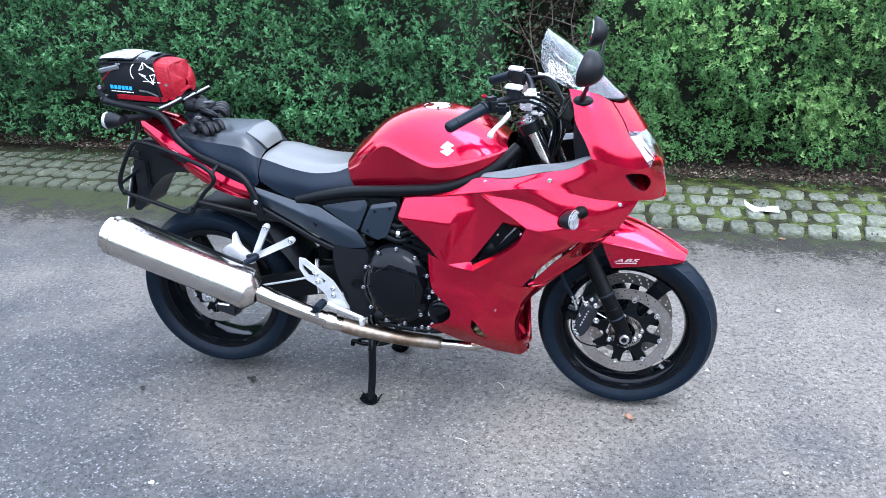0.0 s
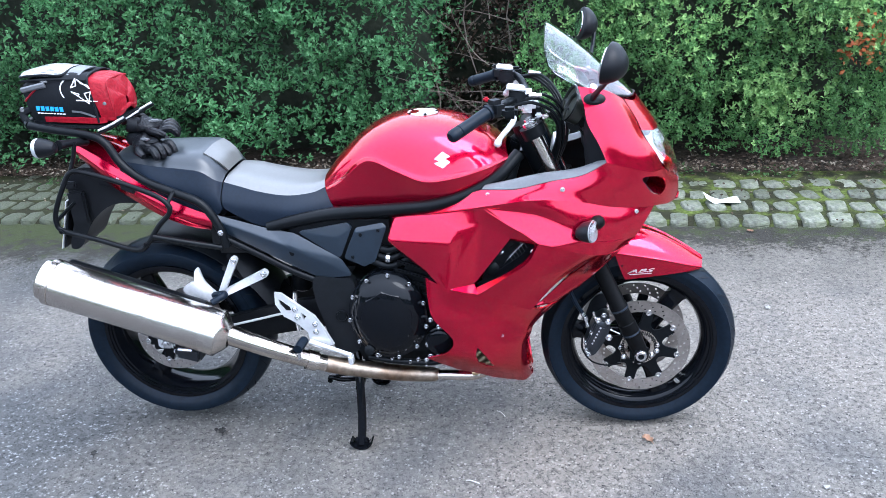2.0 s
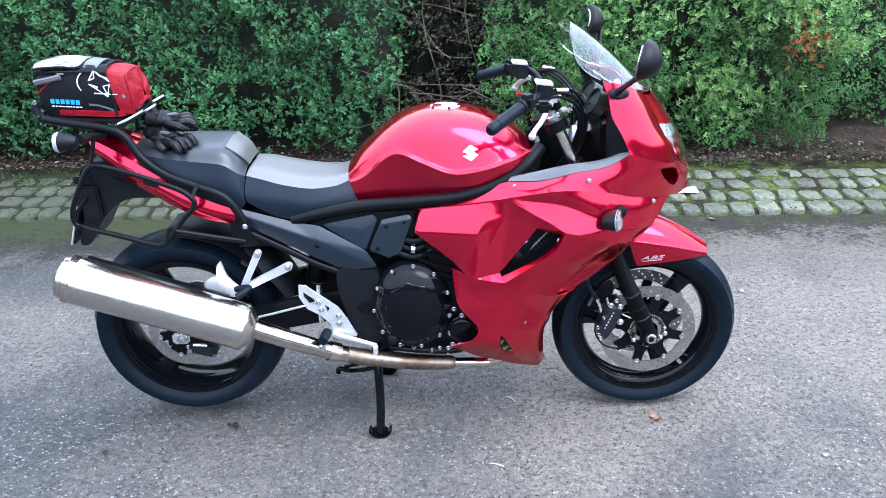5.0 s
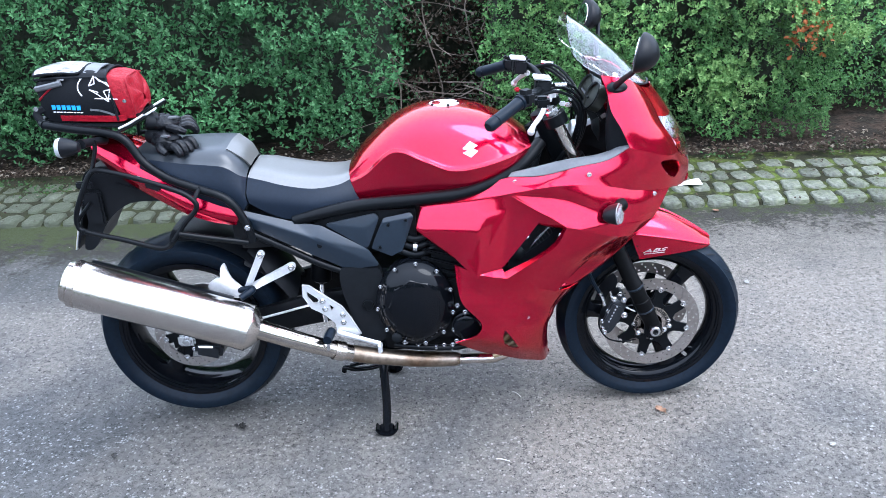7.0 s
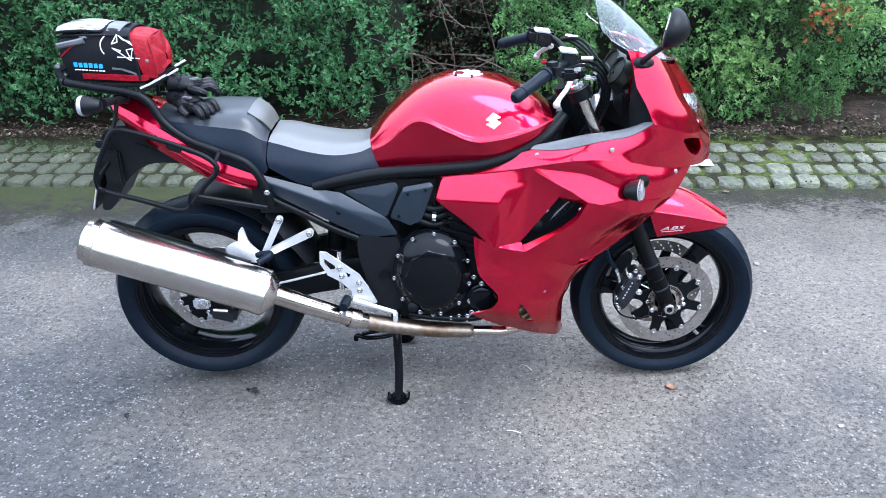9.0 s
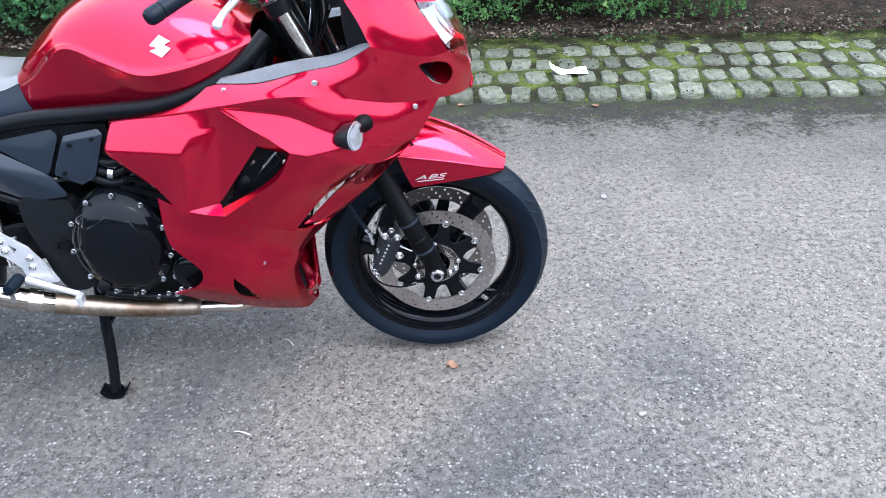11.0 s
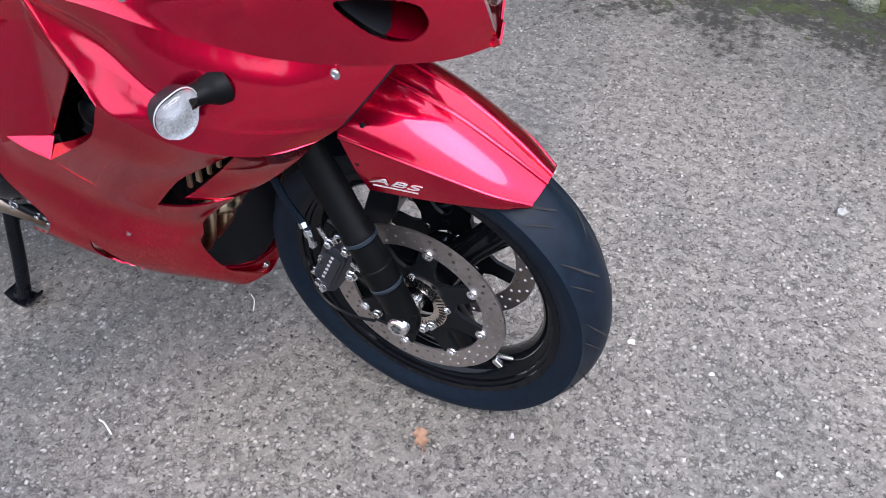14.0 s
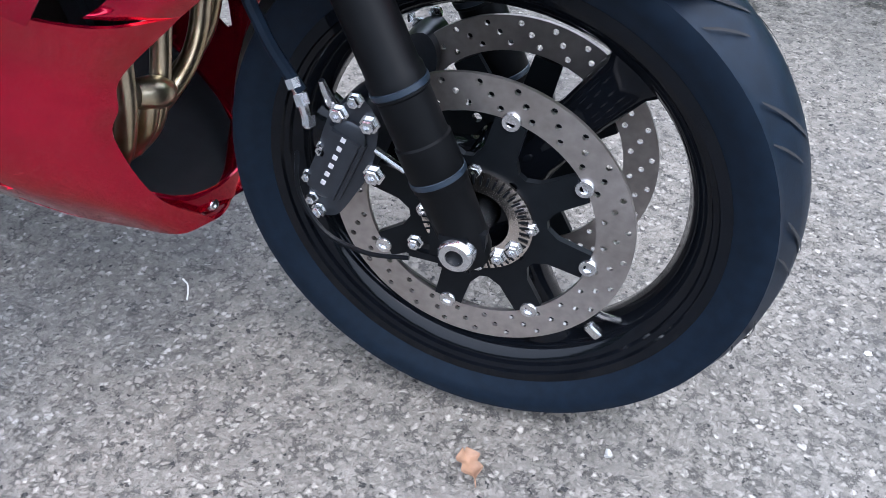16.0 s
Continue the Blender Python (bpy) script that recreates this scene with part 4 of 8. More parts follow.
part("tyre_valve", tubed([(FX + 0.152, -0.02, FZ - 0.128), (FX + 0.135, -0.03, FZ - 0.118), (FX + 0.128, -0.034, FZ - 0.112)], 0.004, steps=2, segs=8), BOLT, front_wheel)
bm = block(bmesh.new(), (FX + 0.128, -0.024, FZ - 0.148), (0.020, 0.010, 0.012), 0.002, Matrix.Rotation(radians(40), 4, "Y"))
part("balance_weight", bm, BOLT, front_wheel)
brake_disc(rear_wheel, RX, RZ, -0.090, 0.120, 0.088, 22, 0.080, 0.2, 6)
part("rear_axle", lathe(bmesh.new(), [(0, -0.155), (0.008, -0.155), (0.009, -0.150), (0.016, -0.15), (0.016, -0.140), (0.022, -0.139), (0.022, -0.130), (0.012, -0.13), (0.012, 0.15), (0, 0.15)], (RX, 0, RZ), segs=6), BOLT, rear_wheel)
part("rear_sprocket", lathe(bmesh.new(), [(0.04, 0.085), (0.095, 0.085), (0.095, 0.091), (0.04, 0.091), (0.04, 0.085)], (RX, 0, RZ), segs=42), DISC, rear_wheel)

# front fork
fork = part("front_fork", tubed([(1.165, -0.105, 1.015), (1.30, -0.105, 0.717)], 0.0185, smooth=False, segs=20), STEEL, bike, "silver fork stanchion over black slider")
part("fork_tube", tubed([(1.165, 0.105, 1.015), (1.30, 0.105, 0.717)], 0.0215, smooth=False, segs=20), STEEL, fork)
AX = (Vector((1.165, 0, 1.015)) - Vector((1.482, 0, 0.315))).normalized()
for sg in (-1, 1):
    foot = Vector((1.480, sg * 0.106, 0.318))
    prof = [(0, -0.045), (0.016, -0.043), (0.022, -0.03), (0.024, 0.0), (0.0255, 0.045), (0.027, 0.047), (0.027, 0.092), (0.0252, 0.094), (0.0252, 0.138), (0.0268, 0.140), (0.0268, 0.158), (0.0250, 0.161), (0.0245, 0.40), (0.026, 0.41), (0.026, 0.43), (0.0215, 0.435), (0.0, 0.435)]
    part("fork_slider", lathe(bmesh.new(), prof, foot, AX, 28), ANODISED, fork, "black fork slider")
    for h0 in (0.052, 0.142):
        part("slider_band", lathe(bmesh.new(), [(0.0265, h0), (0.0278, h0 + 0.001), (0.0278, h0 + 0.006), (0.0265, h0 + 0.007)], foot, AX, 28), PANEL, fork, "grey band round the slider")
    part("axle_clamp", block(bmesh.new(), (1.482, sg * 0.112, 0.300), (0.055, 0.036, 0.066), 0.014), BLACK, fork)
for z, t0 in ((1.0, 0.016), (0.80, 0.022)):
    c = Vector((1.165, 0, 1.015)) - AX * (1.015 - z) / AX.z
    bm = bmesh.new()
    for sg in (-1, 1):
        lathe(bm, [(0.0225, -t0), (0.034, -t0), (0.034, t0), (0.0225, t0), (0.0225, -t0)], c + Vector((0, sg * 0.105, 0)), AX, 24)
    block(bm, c + Vector((-0.01, 0, 0)), (0.055, 0.16, t0 * 1.3), 0.008)
    part("fork_yoke", bm, BLACK, fork, "black clamp yoke")
for sg in (-1, 1):
    part("fork_cap", lathe(bmesh.new(), [(0.021, 0), (0.021, 0.012), (0.012, 0.014), (0.012, 0.022), (0, 0.022)], Vector((1.165, sg * 0.105, 1.015)), AX, 12), BOLT, fork)

# front calipers, hoses and sensor lead
for sg in (-1, 1):
    bm = bmesh.new()
    shape = outline([(1.350, 0.405), (1.380, 0.424), (1.396, 0.402), (1.389, 0.356), (1.370, 0.318), (1.348, 0.287), (1.326, 0.288), (1.320, 0.318), (1.334, 0.366)], 36)
    plate(bm, shape, sg * 0.100, sg * 0.052)
    block(bm, (1.352, sg * 0.103, 0.352), (0.040, 0.014, 0.085), 0.005, Matrix.Rotation(radians(24), 4, "Y"))
    cal = part("brake_caliper", bm, CHIP, bike, "black brake caliper with silver bolts")
    for q, r0 in (((1.389, 0.402), 0.0075), ((1.324, 0.304), 0.0052), ((1.376, 0.424), 0.006), ((1.359, 0.407), 0.0075), ((1.322, 0.330), 0.0052), ((1.340, 0.365), 0.006), ((1.392, 0.348), 0.0085), ((1.330, 0.290), 0.0065)):
        part("caliper_bolt", bolt_head(bmesh.new(), (q[0], sg * 0.102, q[1]), (0, sg, 0), r0, 0.008), BOLT, cal)
    part("piston_cap", lathe(bmesh.new(), [(0.017, 0), (0.017, 0.004), (0.014, 0.006), (0, 0.006)], (1.338, sg * 0.100, 0.325), (0, sg, 0), 20), CHIP, cal)
    part("piston_cap", lathe(bmesh.new(), [(0.017, 0), (0.017, 0.004), (0.014, 0.006), (0, 0.006)], (1.368, sg * 0.100, 0.385), (0, sg, 0), 20), CHIP, cal)
    part("bleed_nipple", tubed([(1.350, sg * 0.098, 0.412), (1.346, sg * 0.102, 0.428), (1.344, sg * 0.104, 0.438)], [0.005, 0.004, 0.003], steps=2, segs=8), BOLT, cal, "silver bleed nipple")
    part("pad_pin", tubed([(1.395, sg * 0.104, 0.378), (1.425, sg * 0.104, 0.362)], 0.0035, smooth=False, segs=8), BOLT, cal)
    bm = bmesh.new()
    for k in range(6):
        c = Vector((1.342 + 0.0048 * k, sg * 0.111, 0.332 + 0.0105 * k))
        block(bm, c, (0.0052, 0.0008, 0.0048), 0, Matrix.Rotation(radians(-65), 4, "Y"))
    part("maker_print", bm, GREYPRINT, cal, "pale illegible print")
    for a0, b0 in (((1.312, 0.432), (1.316, 0.424)), ((1.319, 0.418), (1.323, 0.408)), ((1.326, 0.398), (1.327, 0.388))):
        part("hose_fitting", tubed([(a0[0], sg * 0.101, a0[1]), (b0[0], sg * 0.103, b0[1])], 0.0072, smooth=False, segs=6), BOLT, cal, "silver hose fitting")
    part("hose_end", tubed([(1.314, sg * 0.101, 0.428), (1.322, sg * 0.103, 0.410), (1.327, sg * 0.103, 0.386)], 0.0048, steps=2, segs=8), BOLT, cal)
    part("brake_hose", tubed([(1.320, sg * 0.100, 0.420), (1.308, sg * 0.10, 0.437), (1.288, sg * 0.102, 0.475), (1.272, sg * 0.10, 0.53), (1.285, sg * 0.085, 0.62), (1.27, sg * 0.07, 0.80), (1.20, sg * 0.07, 0.96)], 0.0064, segs=8), RUBBER, bike, "black rubber brake hose")
part("sensor_lead", tubed([(1.312, -0.104, 0.355), (1.313, -0.108, 0.31), (1.34, -0.112, 0.272), (1.385, -0.112, 0.258), (1.43, -0.108, 0.262)], 0.0027, segs=6), BLACK, bike, "thin black wheel sensor lead")
part("wheel_sensor", block(bmesh.new(), (1.448, -0.104, 0.272), (0.040, 0.014, 0.014), 0.003), BLACK, bike)
for q in ((1.437, 0.285), (1.521, 0.293), (1.535, 0.306)):
    part("sensor_bolt", bolt_head(bmesh.new(), (q[0], -0.108, q[1]), (0, -1, 0), 0.0065, 0.007), BOLT, bike)

# front mudguard
fend = [
    [(1.395, 0, 0.700), (1.395, -0.045, 0.692), (1.397, -0.085, 0.662), (1.402, -0.101, 0.628), (1.420, -0.097, 0.575), (1.436, -0.090, 0.536)],
    [(1.470, 0, 0.678), (1.470, -0.042, 0.672), (1.475, -0.078, 0.645), (1.480, -0.094, 0.612), (1.486, -0.0915, 0.572), (1.490, -0.0865, 0.541)],
    [(1.540, 0, 0.652), (1.540, -0.038, 0.646), (1.545, -0.068, 0.622), (1.550, -0.084, 0.595), (1.553, -0.0825, 0.570), (1.555, -0.079, 0.546)],
    [(1.610, 0, 0.612), (1.610, -0.030, 0.607), (1.612, -0.054, 0.592), (1.615, -0.068, 0.574), (1.618, -0.067, 0.560), (1.620, -0.064, 0.549)],
    [(1.670, 0, 0.570), (1.669, -0.018, 0.568), (1.666, -0.034, 0.562), (1.662, -0.044, 0.556), (1.659, -0.046, 0.551), (1.657, -0.044, 0.547)],
]
low_rows = [r[3:] for r in fend]
bm = sheet(bmesh.new(), full([r[:4] for r in fend]), 6, 6, 0.003, towards=(1.48, 0, 0.3))
mudguard = part("front_mudguard", bm, RED, bike, "glossy red front mudguard", angle=28)
for mir in (False, True):
    part("skirt", sheet(bmesh.new(), low_rows, 4, 6, 0.003, mirror=mir), RED, mudguard, angle=28)
# rounded ridges pressed into the top and the shoulders
for mir in (1, -1):
    part("ridge", tubed([(x, mir * y * 0.5, z - 0.0030 + 0.002 * k / 4) for k, (x, y, z) in enumerate((r[0][0], r[1][1], 0.3 * r[0][2] + 0.7 * r[1][2] + 0.002) for r in fend)], [0.0058, 0.0058, 0.0055, 0.0045, 0.003], segs=14), RED, mudguard)
    part("ridge", tubed([(x, mir * y * 0.985, z - 0.001) for x, y, z in (r[3] for r in fend)], 0.0038, segs=12), RED, mudguard)
place = Matrix.Translation((1.478, -0.0925, 0.560)) @ Matrix.Rotation(radians(8), 4, "Z") @ Matrix.Rotation(radians(97), 4, "X") @ Matrix.Diagonal((1.65, 0.62, 1, 1))
lettering("ABS", 0.026, place, GREYPRINT, "print", mudguard, shear=0.35)["label"] = "silver letters"
bm = bmesh.new()
block(bm, (1.480, -0.0915, 0.555), (0.066, 0.0014, 0.0018), 0, Matrix.Rotation(radians(8), 4, "Z"))
part("stripe", bm, GREYPRINT, mudguard)
for q in ((1.425, 0.585), (1.44, 0.655)):
    part("mudguard_bolt", bolt_head(bmesh.new(), (q[0], -0.096, q[1]), (0, -1, 0.3), 0.0032, 0.002), BLACK, bike)

# ---- fairing ----
intake_hole = [(1.468, 0.874), (1.503, 0.871), (1.533, 0.853), (1.542, 0.825), (1.527, 0.807), (1.502, 0.819), (1.482, 0.845)]
CHEEK = [
    [(1.292, -0.150, 1.129), (1.335, -0.150, 1.122), (1.375, -0.128, 1.108), (1.415, -0.095, 1.080)],
    [(1.307, -0.170, 1.083), (1.360, -0.168, 1.072), (1.410, -0.138, 1.053), (1.446, -0.097, 1.032)],
    [(1.317, -0.185, 1.035), (1.380, -0.182, 1.015), (1.440, -0.148, 0.990), (1.474, -0.108, 0.976)],
    [(1.345, -0.198, 0.985), (1.410, -0.190, 0.960), (1.470, -0.152, 0.940), (1.508, -0.108, 0.930)],
    [(1.368, -0.206, 0.933), (1.430, -0.190, 0.912), (1.490, -0.152, 0.888), (1.533, -0.100, 0.880)],
]
NOSE = [
    [(1.368, -0.206, 0.933), (1.430, -0.190, 0.912), (1.490, -0.152, 0.888), (1.533, -0.100, 0.880), (1.572, -0.035, 0.872)],
    [(1.385, -0.208, 0.865), (1.440, -0.178, 0.850), (1.495, -0.140, 0.835), (1.545, -0.085, 0.825), (1.586, -0.025, 0.815)],
    [(1.400, -0.190, 0.800), (1.455, -0.156, 0.787), (1.508, -0.116, 0.778), (1.555, -0.060, 0.765), (1.590, 0.000, 0.760)],
]
STRIP = [
    [(1.027, -0.185, 0.856), (1.123, -0.200, 0.860), (1.217, -0.212, 0.885), (1.304, -0.214, 0.901), (1.368, -0.206, 0.933)],
    [(1.030, -0.201, 0.838), (1.110, -0.217, 0.847), (1.205, -0.229, 0.865), (1.300, -0.229, 0.869), (1.385, -0.208, 0.865)],
    [(1.033, -0.215, 0.818), (1.095, -0.228, 0.832), (1.190, -0.240, 0.843), (1.290, -0.238, 0.835), (1.400, -0.190, 0.800)],
]
# the flank folds along two lines: under the fold a shoulder faces up, below its ridge the panel turns under
FLANK = [
    [(1.033, -0.215, 0.818), (1.170, -0.240, 0.842), (1.290, -0.238, 0.835), (1.400, -0.190, 0.800), (1.508, -0.116, 0.778)],
    [(1.0335, -0.2155, 0.814), (1.175, -0.2425, 0.822), (1.288, -0.250, 0.800), (1.397, -0.205, 0.770), (1.490, -0.135, 0.752)],
    [(1.034, -0.216, 0.810), (1.180, -0.2410, 0.800), (1.285, -0.2575, 0.762), (1.390, -0.2165, 0.735), (1.470, -0.153, 0.724)],
    [(1.086, -0.239, 0.781), (1.193, -0.2550, 0.7757), (1.287, -0.2625, 0.748), (1.389, -0.218, 0.726), (1.464, -0.156, 0.717)],
    [(1.136, -0.260, 0.757), (1.2055, -0.2690, 0.7513), (1.288, -0.268, 0.735), (1.387, -0.2198, 0.716), (1.458, -0.160, 0.709)],
    [(1.182, -0.280, 0.732), (1.218, -0.283, 0.727), (1.290, -0.2700, 0.722), (1.386, -0.2215, 0.707), (1.452, -0.163, 0.702)],
    [(1.183, -0.280, 0.730), (1.245, -0.281, 0.714), (1.312, -0.264, 0.692), (1.372, -0.223, 0.674), (1.425, -0.175, 0.680)],
]
# below the flank a panel ends in a free edge; the strip in front of it lies farther in and leaves a slot between them
BELLY = [
    [(1.183, -0.280, 0.730), (1.245, -0.281, 0.714), (1.312, -0.264, 0.692), (1.346, -0.240, 0.677)],
    [(1.154, -0.280, 0.676), (1.208, -0.275, 0.656), (1.256, -0.258, 0.645), (1.293, -0.234, 0.640)],
    [(1.098, -0.272, 0.631), (1.148, -0.265, 0.606), (1.194, -0.252, 0.594), (1.230, -0.237, 0.592)],
    [(1.012, -0.257, 0.569), (1.068, -0.252, 0.543), (1.118, -0.244, 0.524), (1.160, -0.236, 0.510)],
]
FRONT_STRIP = [
    [(1.346, -0.234, 0.676), (1.372, -0.222, 0.674), (1.398, -0.202, 0.675), (1.425, -0.175, 0.680)],
    [(1.258, -0.182, 0.580), (1.298, -0.178, 0.590), (1.337, -0.171, 0.604), (1.374, -0.162, 0.620)],
    [(1.196, -0.180, 0.518), (1.234, -0.174, 0.526), (1.273, -0.165, 0.539), (1.310, -0.155, 0.556)],
    [(1.172, -0.190, 0.500), (1.199, -0.180, 0.499), (1.222, -0.166, 0.498), (1.240, -0.150, 0.497)],
]
LOWER = [
    [(0.861, -0.233, 0.611), (0.934, -0.256, 0.584), (1.012, -0.257, 0.569), (1.080, -0.251, 0.540), (1.135, -0.232, 0.515), (1.192, -0.196, 0.497), (1.240, -0.150, 0.497)],
    [(0.866, -0.250, 0.548), (0.932, -0.254, 0.528), (1.000, -0.250, 0.512), (1.060, -0.240, 0.488), (1.110, -0.219, 0.465), (1.150, -0.190, 0.440), (1.172, -0.160, 0.432)],
    [(0.880, -0.260, 0.492), (0.942, -0.258, 0.478), (1.006, -0.251, 0.462), (1.060, -0.237, 0.440), (1.105, -0.214, 0.420), (1.140, -0.186, 0.401), (1.157, -0.157, 0.394)],
    [(0.932, -0.257, 0.424), (0.968, -0.254, 0.416), (1.014, -0.247, 0.404), (1.060, -0.232, 0.390), (1.100, -0.209, 0.375), (1.130, -0.181, 0.362), (1.142, -0.155, 0.356)],
    [(0.915, -0.257, 0.383), (0.958, -0.247, 0.360), (1.005, -0.230, 0.336), (1.052, -0.208, 0.312), (1.091, -0.180, 0.290), (1.124, -0.150, 0.271), (1.145, -0.118, 0.264)],
    [(0.852, -0.240, 0.352), (0.930, -0.192, 0.290), (0.990, -0.170, 0.262), (1.050, -0.145, 0.232), (1.092, -0.115, 0.208), (1.135, -0.085, 0.188), (1.158, -0.045, 0.188)],
]
low_vent = [(1.002, 0.394), (1.022, 0.362), (1.038, 0.328), (1.050, 0.302), (1.024, 0.312), (1.003, 0.332), (0.996, 0.365)]
# the side panel and the hollow in front of it, down to the vent
HOLLOW = {
    "a": (0.767, -0.165, 0.772), "b": (0.748, -0.198, 0.712), "c": (0.890, -0.190, 0.790), "d": (0.953, -0.222, 0.757), "e": (0.924, -0.258, 0.590),
    "f": (0.858, -0.226, 0.632), "g": (0.902, -0.240, 0.626), "h": (0.941, -0.238, 0.714), "k": (1.026, -0.212, 0.765), "m": (1.033, -0.215, 0.818),
    "n": (1.117, -0.250, 0.766), "p": (1.108, -0.243, 0.735), "q": (1.000, -0.230, 0.590), "r": (0.768, -0.140, 0.776), "s": (0.752, -0.135, 0.700), "t": (0.858, -0.170, 0.628),
}
HOLLOW_FACES = ["a b h d c", "b f h", "f g h", "f e g", "g e h", "h e k d", "c d k m", "k e q", "k q p", "k p n m", "a r s b", "b s t f"]
BROW = [
    [(1.117, -0.252, 0.766), (1.140, -0.262, 0.756), (1.162, -0.271, 0.744), (1.182, -0.279, 0.731)],
    [(1.108, -0.243, 0.735), (1.128, -0.247, 0.728), (1.150, -0.254, 0.724), (1.174, -0.264, 0.722)],
    [(1.104, -0.228, 0.722), (1.126, -0.230, 0.717), (1.148, -0.236, 0.714), (1.170, -0.246, 0.712)],
]
LEDGE = [
    [(0.928, -0.255, 0.588), (0.958, -0.230, 0.598), (1.000, -0.228, 0.590)],
    [(0.928, -0.256, 0.586), (0.970, -0.259, 0.577), (1.012, -0.257, 0.569)],
]
WEDGE = [
    [(0.813, -0.148, 0.796), (0.920, -0.158, 0.822), (1.027, -0.185, 0.856)],
    [(0.813, -0.173, 0.780), (0.920, -0.195, 0.796), (1.033, -0.215, 0.818)],
]
DUCT_LIP = [
    [(1.183, -0.280, 0.730), (1.154, -0.280, 0.676), (1.098, -0.272, 0.631), (1.012, -0.257, 0.569)],
    [(1.178, -0.264, 0.729), (1.149, -0.263, 0.679), (1.093, -0.255, 0.634), (1.006, -0.238, 0.582)],
]
# the upper strip meets the flank along the flank's own top line
STRIP_FINE = [[tuple(q) for q in curve(r, 12)] for r in STRIP[:2]] + [[tuple(q) for q in curve(FLANK[0], 16)[:13]]]
BELLY_FINE = [[tuple(q) for q in curve(FLANK[-1], 48)[:31:3]]] + [[tuple(q) for q in curve(r, 10)] for r in BELLY[1:]]
fairing = {}
for mir in (False, True):
    bm = bmesh.new()
    sheet(bm, CHEEK, 6, 5, mirror=mir)
    sheet(bm, NOSE, 14, 16, hole=outline(intake_hole, 35), mirror=mir)
    upper = part("upper_fairing", bm, RED, bike, "glossy red nose fairing", angle=30)
    bm = bmesh.new()
    sheet(bm, STRIP_FINE, 3, 5, mirror=mir)
    sheet(bm, FLANK, 10, 6, mirror=mir)
    sheet(bm, BELLY_FINE, 3, 8, mirror=mir)
    sheet(bm, FRONT_STRIP, 6, 8, mirror=mir)
    sheet(bm, LOWER, 10, 10, hole=low_vent, mirror=mir)
    facets(bm, HOLLOW, HOLLOW_FACES, mirror=mir)
    sheet(bm, WEDGE, 6, 6, mirror=mir)
    sheet(bm, DUCT_LIP, 6, 4, mirror=mir)
    sheet(bm, LEDGE, 6, 4, mirror=mir)
    sheet(bm, BROW, 5, 5, mirror=mir)
    tube(bm, [(x, y * (1 if not mir else -1), z) for x, y, z in ((0.768, -0.165, 0.773), (0.813, -0.173, 0.780), (0.890, -0.190, 0.791), (0.960, -0.202, 0.802), (1.030, -0.2145, 0.817))], 0.0028, segs=6)
    side = part("side_fairing", bm, RED, bike, "glossy red side fairing with an open cooling vent", angle=24)
    fairing[mir] = (upper, side)
    bm = bmesh.new()
    for rows in (STRIP, FLANK):
        sheet(bm, [[(x, y * 0.93, z - 0.004) for x, y, z in r] for r in rows], 4, 4, 0.002, mirror=mir)
    sheet(bm, [[(x - 0.01, y * 0.72, z) for x, y, z in r] for r in BELLY], 4, 4, 0.002, mirror=mir)
    part("inner_lining", bm, PLASTIC, side, "black inner face of the fairing")
    sg = 1 if mir else -1
    # dark duct behind the vent, with a stone mesh
    duct = plate(bmesh.new(), outline([(1.020, 0.590), (1.075, 0.690), (1.110, 0.745), (1.175, 0.740), (1.190, 0.690), (1.130, 0.620), (1.050, 0.565)], 28), sg * 0.190, sg * 0.186)
    liner = part("vent_duct", duct, PLASTIC, bike, "dark duct with a stone mesh behind the vent")
    bm = bmesh.new()
    for k in range(9):
        q = Vector((1.105 + 0.008 * k, sg * 0.193, 0.640 + 0.0085 * k))
        tube(bm, [q + Vector((-0.006, 0, 0.024)), q + Vector((0.012, 0, -0.010))], 0.0009, smooth=False, segs=4)
        tube(bm, [q + Vector((-0.020, 0, -0.004)), q + Vector((0.004, 0, 0.030))], 0.0009, smooth=False, segs=4)
    part("stone_mesh", bm, BOLT, liner, "bare wire mesh")
    # intake duct, its dark lining
    bm = bmesh.new()
    cxh, czh = 1.506, 0.840
    rings = []
    wall = bmesh.new()
    for sink, f, dx in ((-0.004, 1.03, 0.0), (0.010, 0.98, 0.0), (0.050, 0.50, -0.022)):
        rings.append([(cxh + (x - cxh) * f + dx, sg * (0.1600 - (x - 1.466) * 0.95 - 0.12 * max(0, 0.845 - z) - 0.006 - sink), czh + (z - czh) * f) for x, z in outline(intake_hole, 28)])
    for r0, r1 in zip(rings, rings[1:]):
        for i in range(28):
            k = (i + 1) % 28
            tgt = wall if r0[i][0] + r0[k][0] > 2 * cxh - 0.004 else bm
            tgt.faces.new([tgt.verts.new(q) for q in (r0[i], r0[k], r1[k], r1[i])])
    bm.faces.new([bm.verts.new(q) for q in rings[-1]])
    for b0 in (bm, wall):
        bmesh.ops.remove_doubles(b0, verts=b0.verts, dist=1e-5)
    duct = part("air_intake", bm, PLASTIC, bike, "black air intake with a red inner wall")
    part("intake_wall", wall, RED, duct, "red inner wall")
    # grey inner panel along the top edge
    rows = [[(1.027, -0.183, 0.858), (1.123, -0.198, 0.862), (1.217, -0.213, 0.887), (1.304, -0.213, 0.903), (1.368, -0.204, 0.935)],
            [(1.040, -0.165, 0.866), (1.110, -0.172, 0.880), (1.190, -0.180, 0.899), (1.290, -0.182, 0.913), (1.366, -0.182, 0.940)],
            [(1.050, -0.140, 0.850), (1.110, -0.145, 0.868), (1.190, -0.150, 0.886), (1.290, -0.155, 0.900), (1.366, -0.160, 0.930)]]
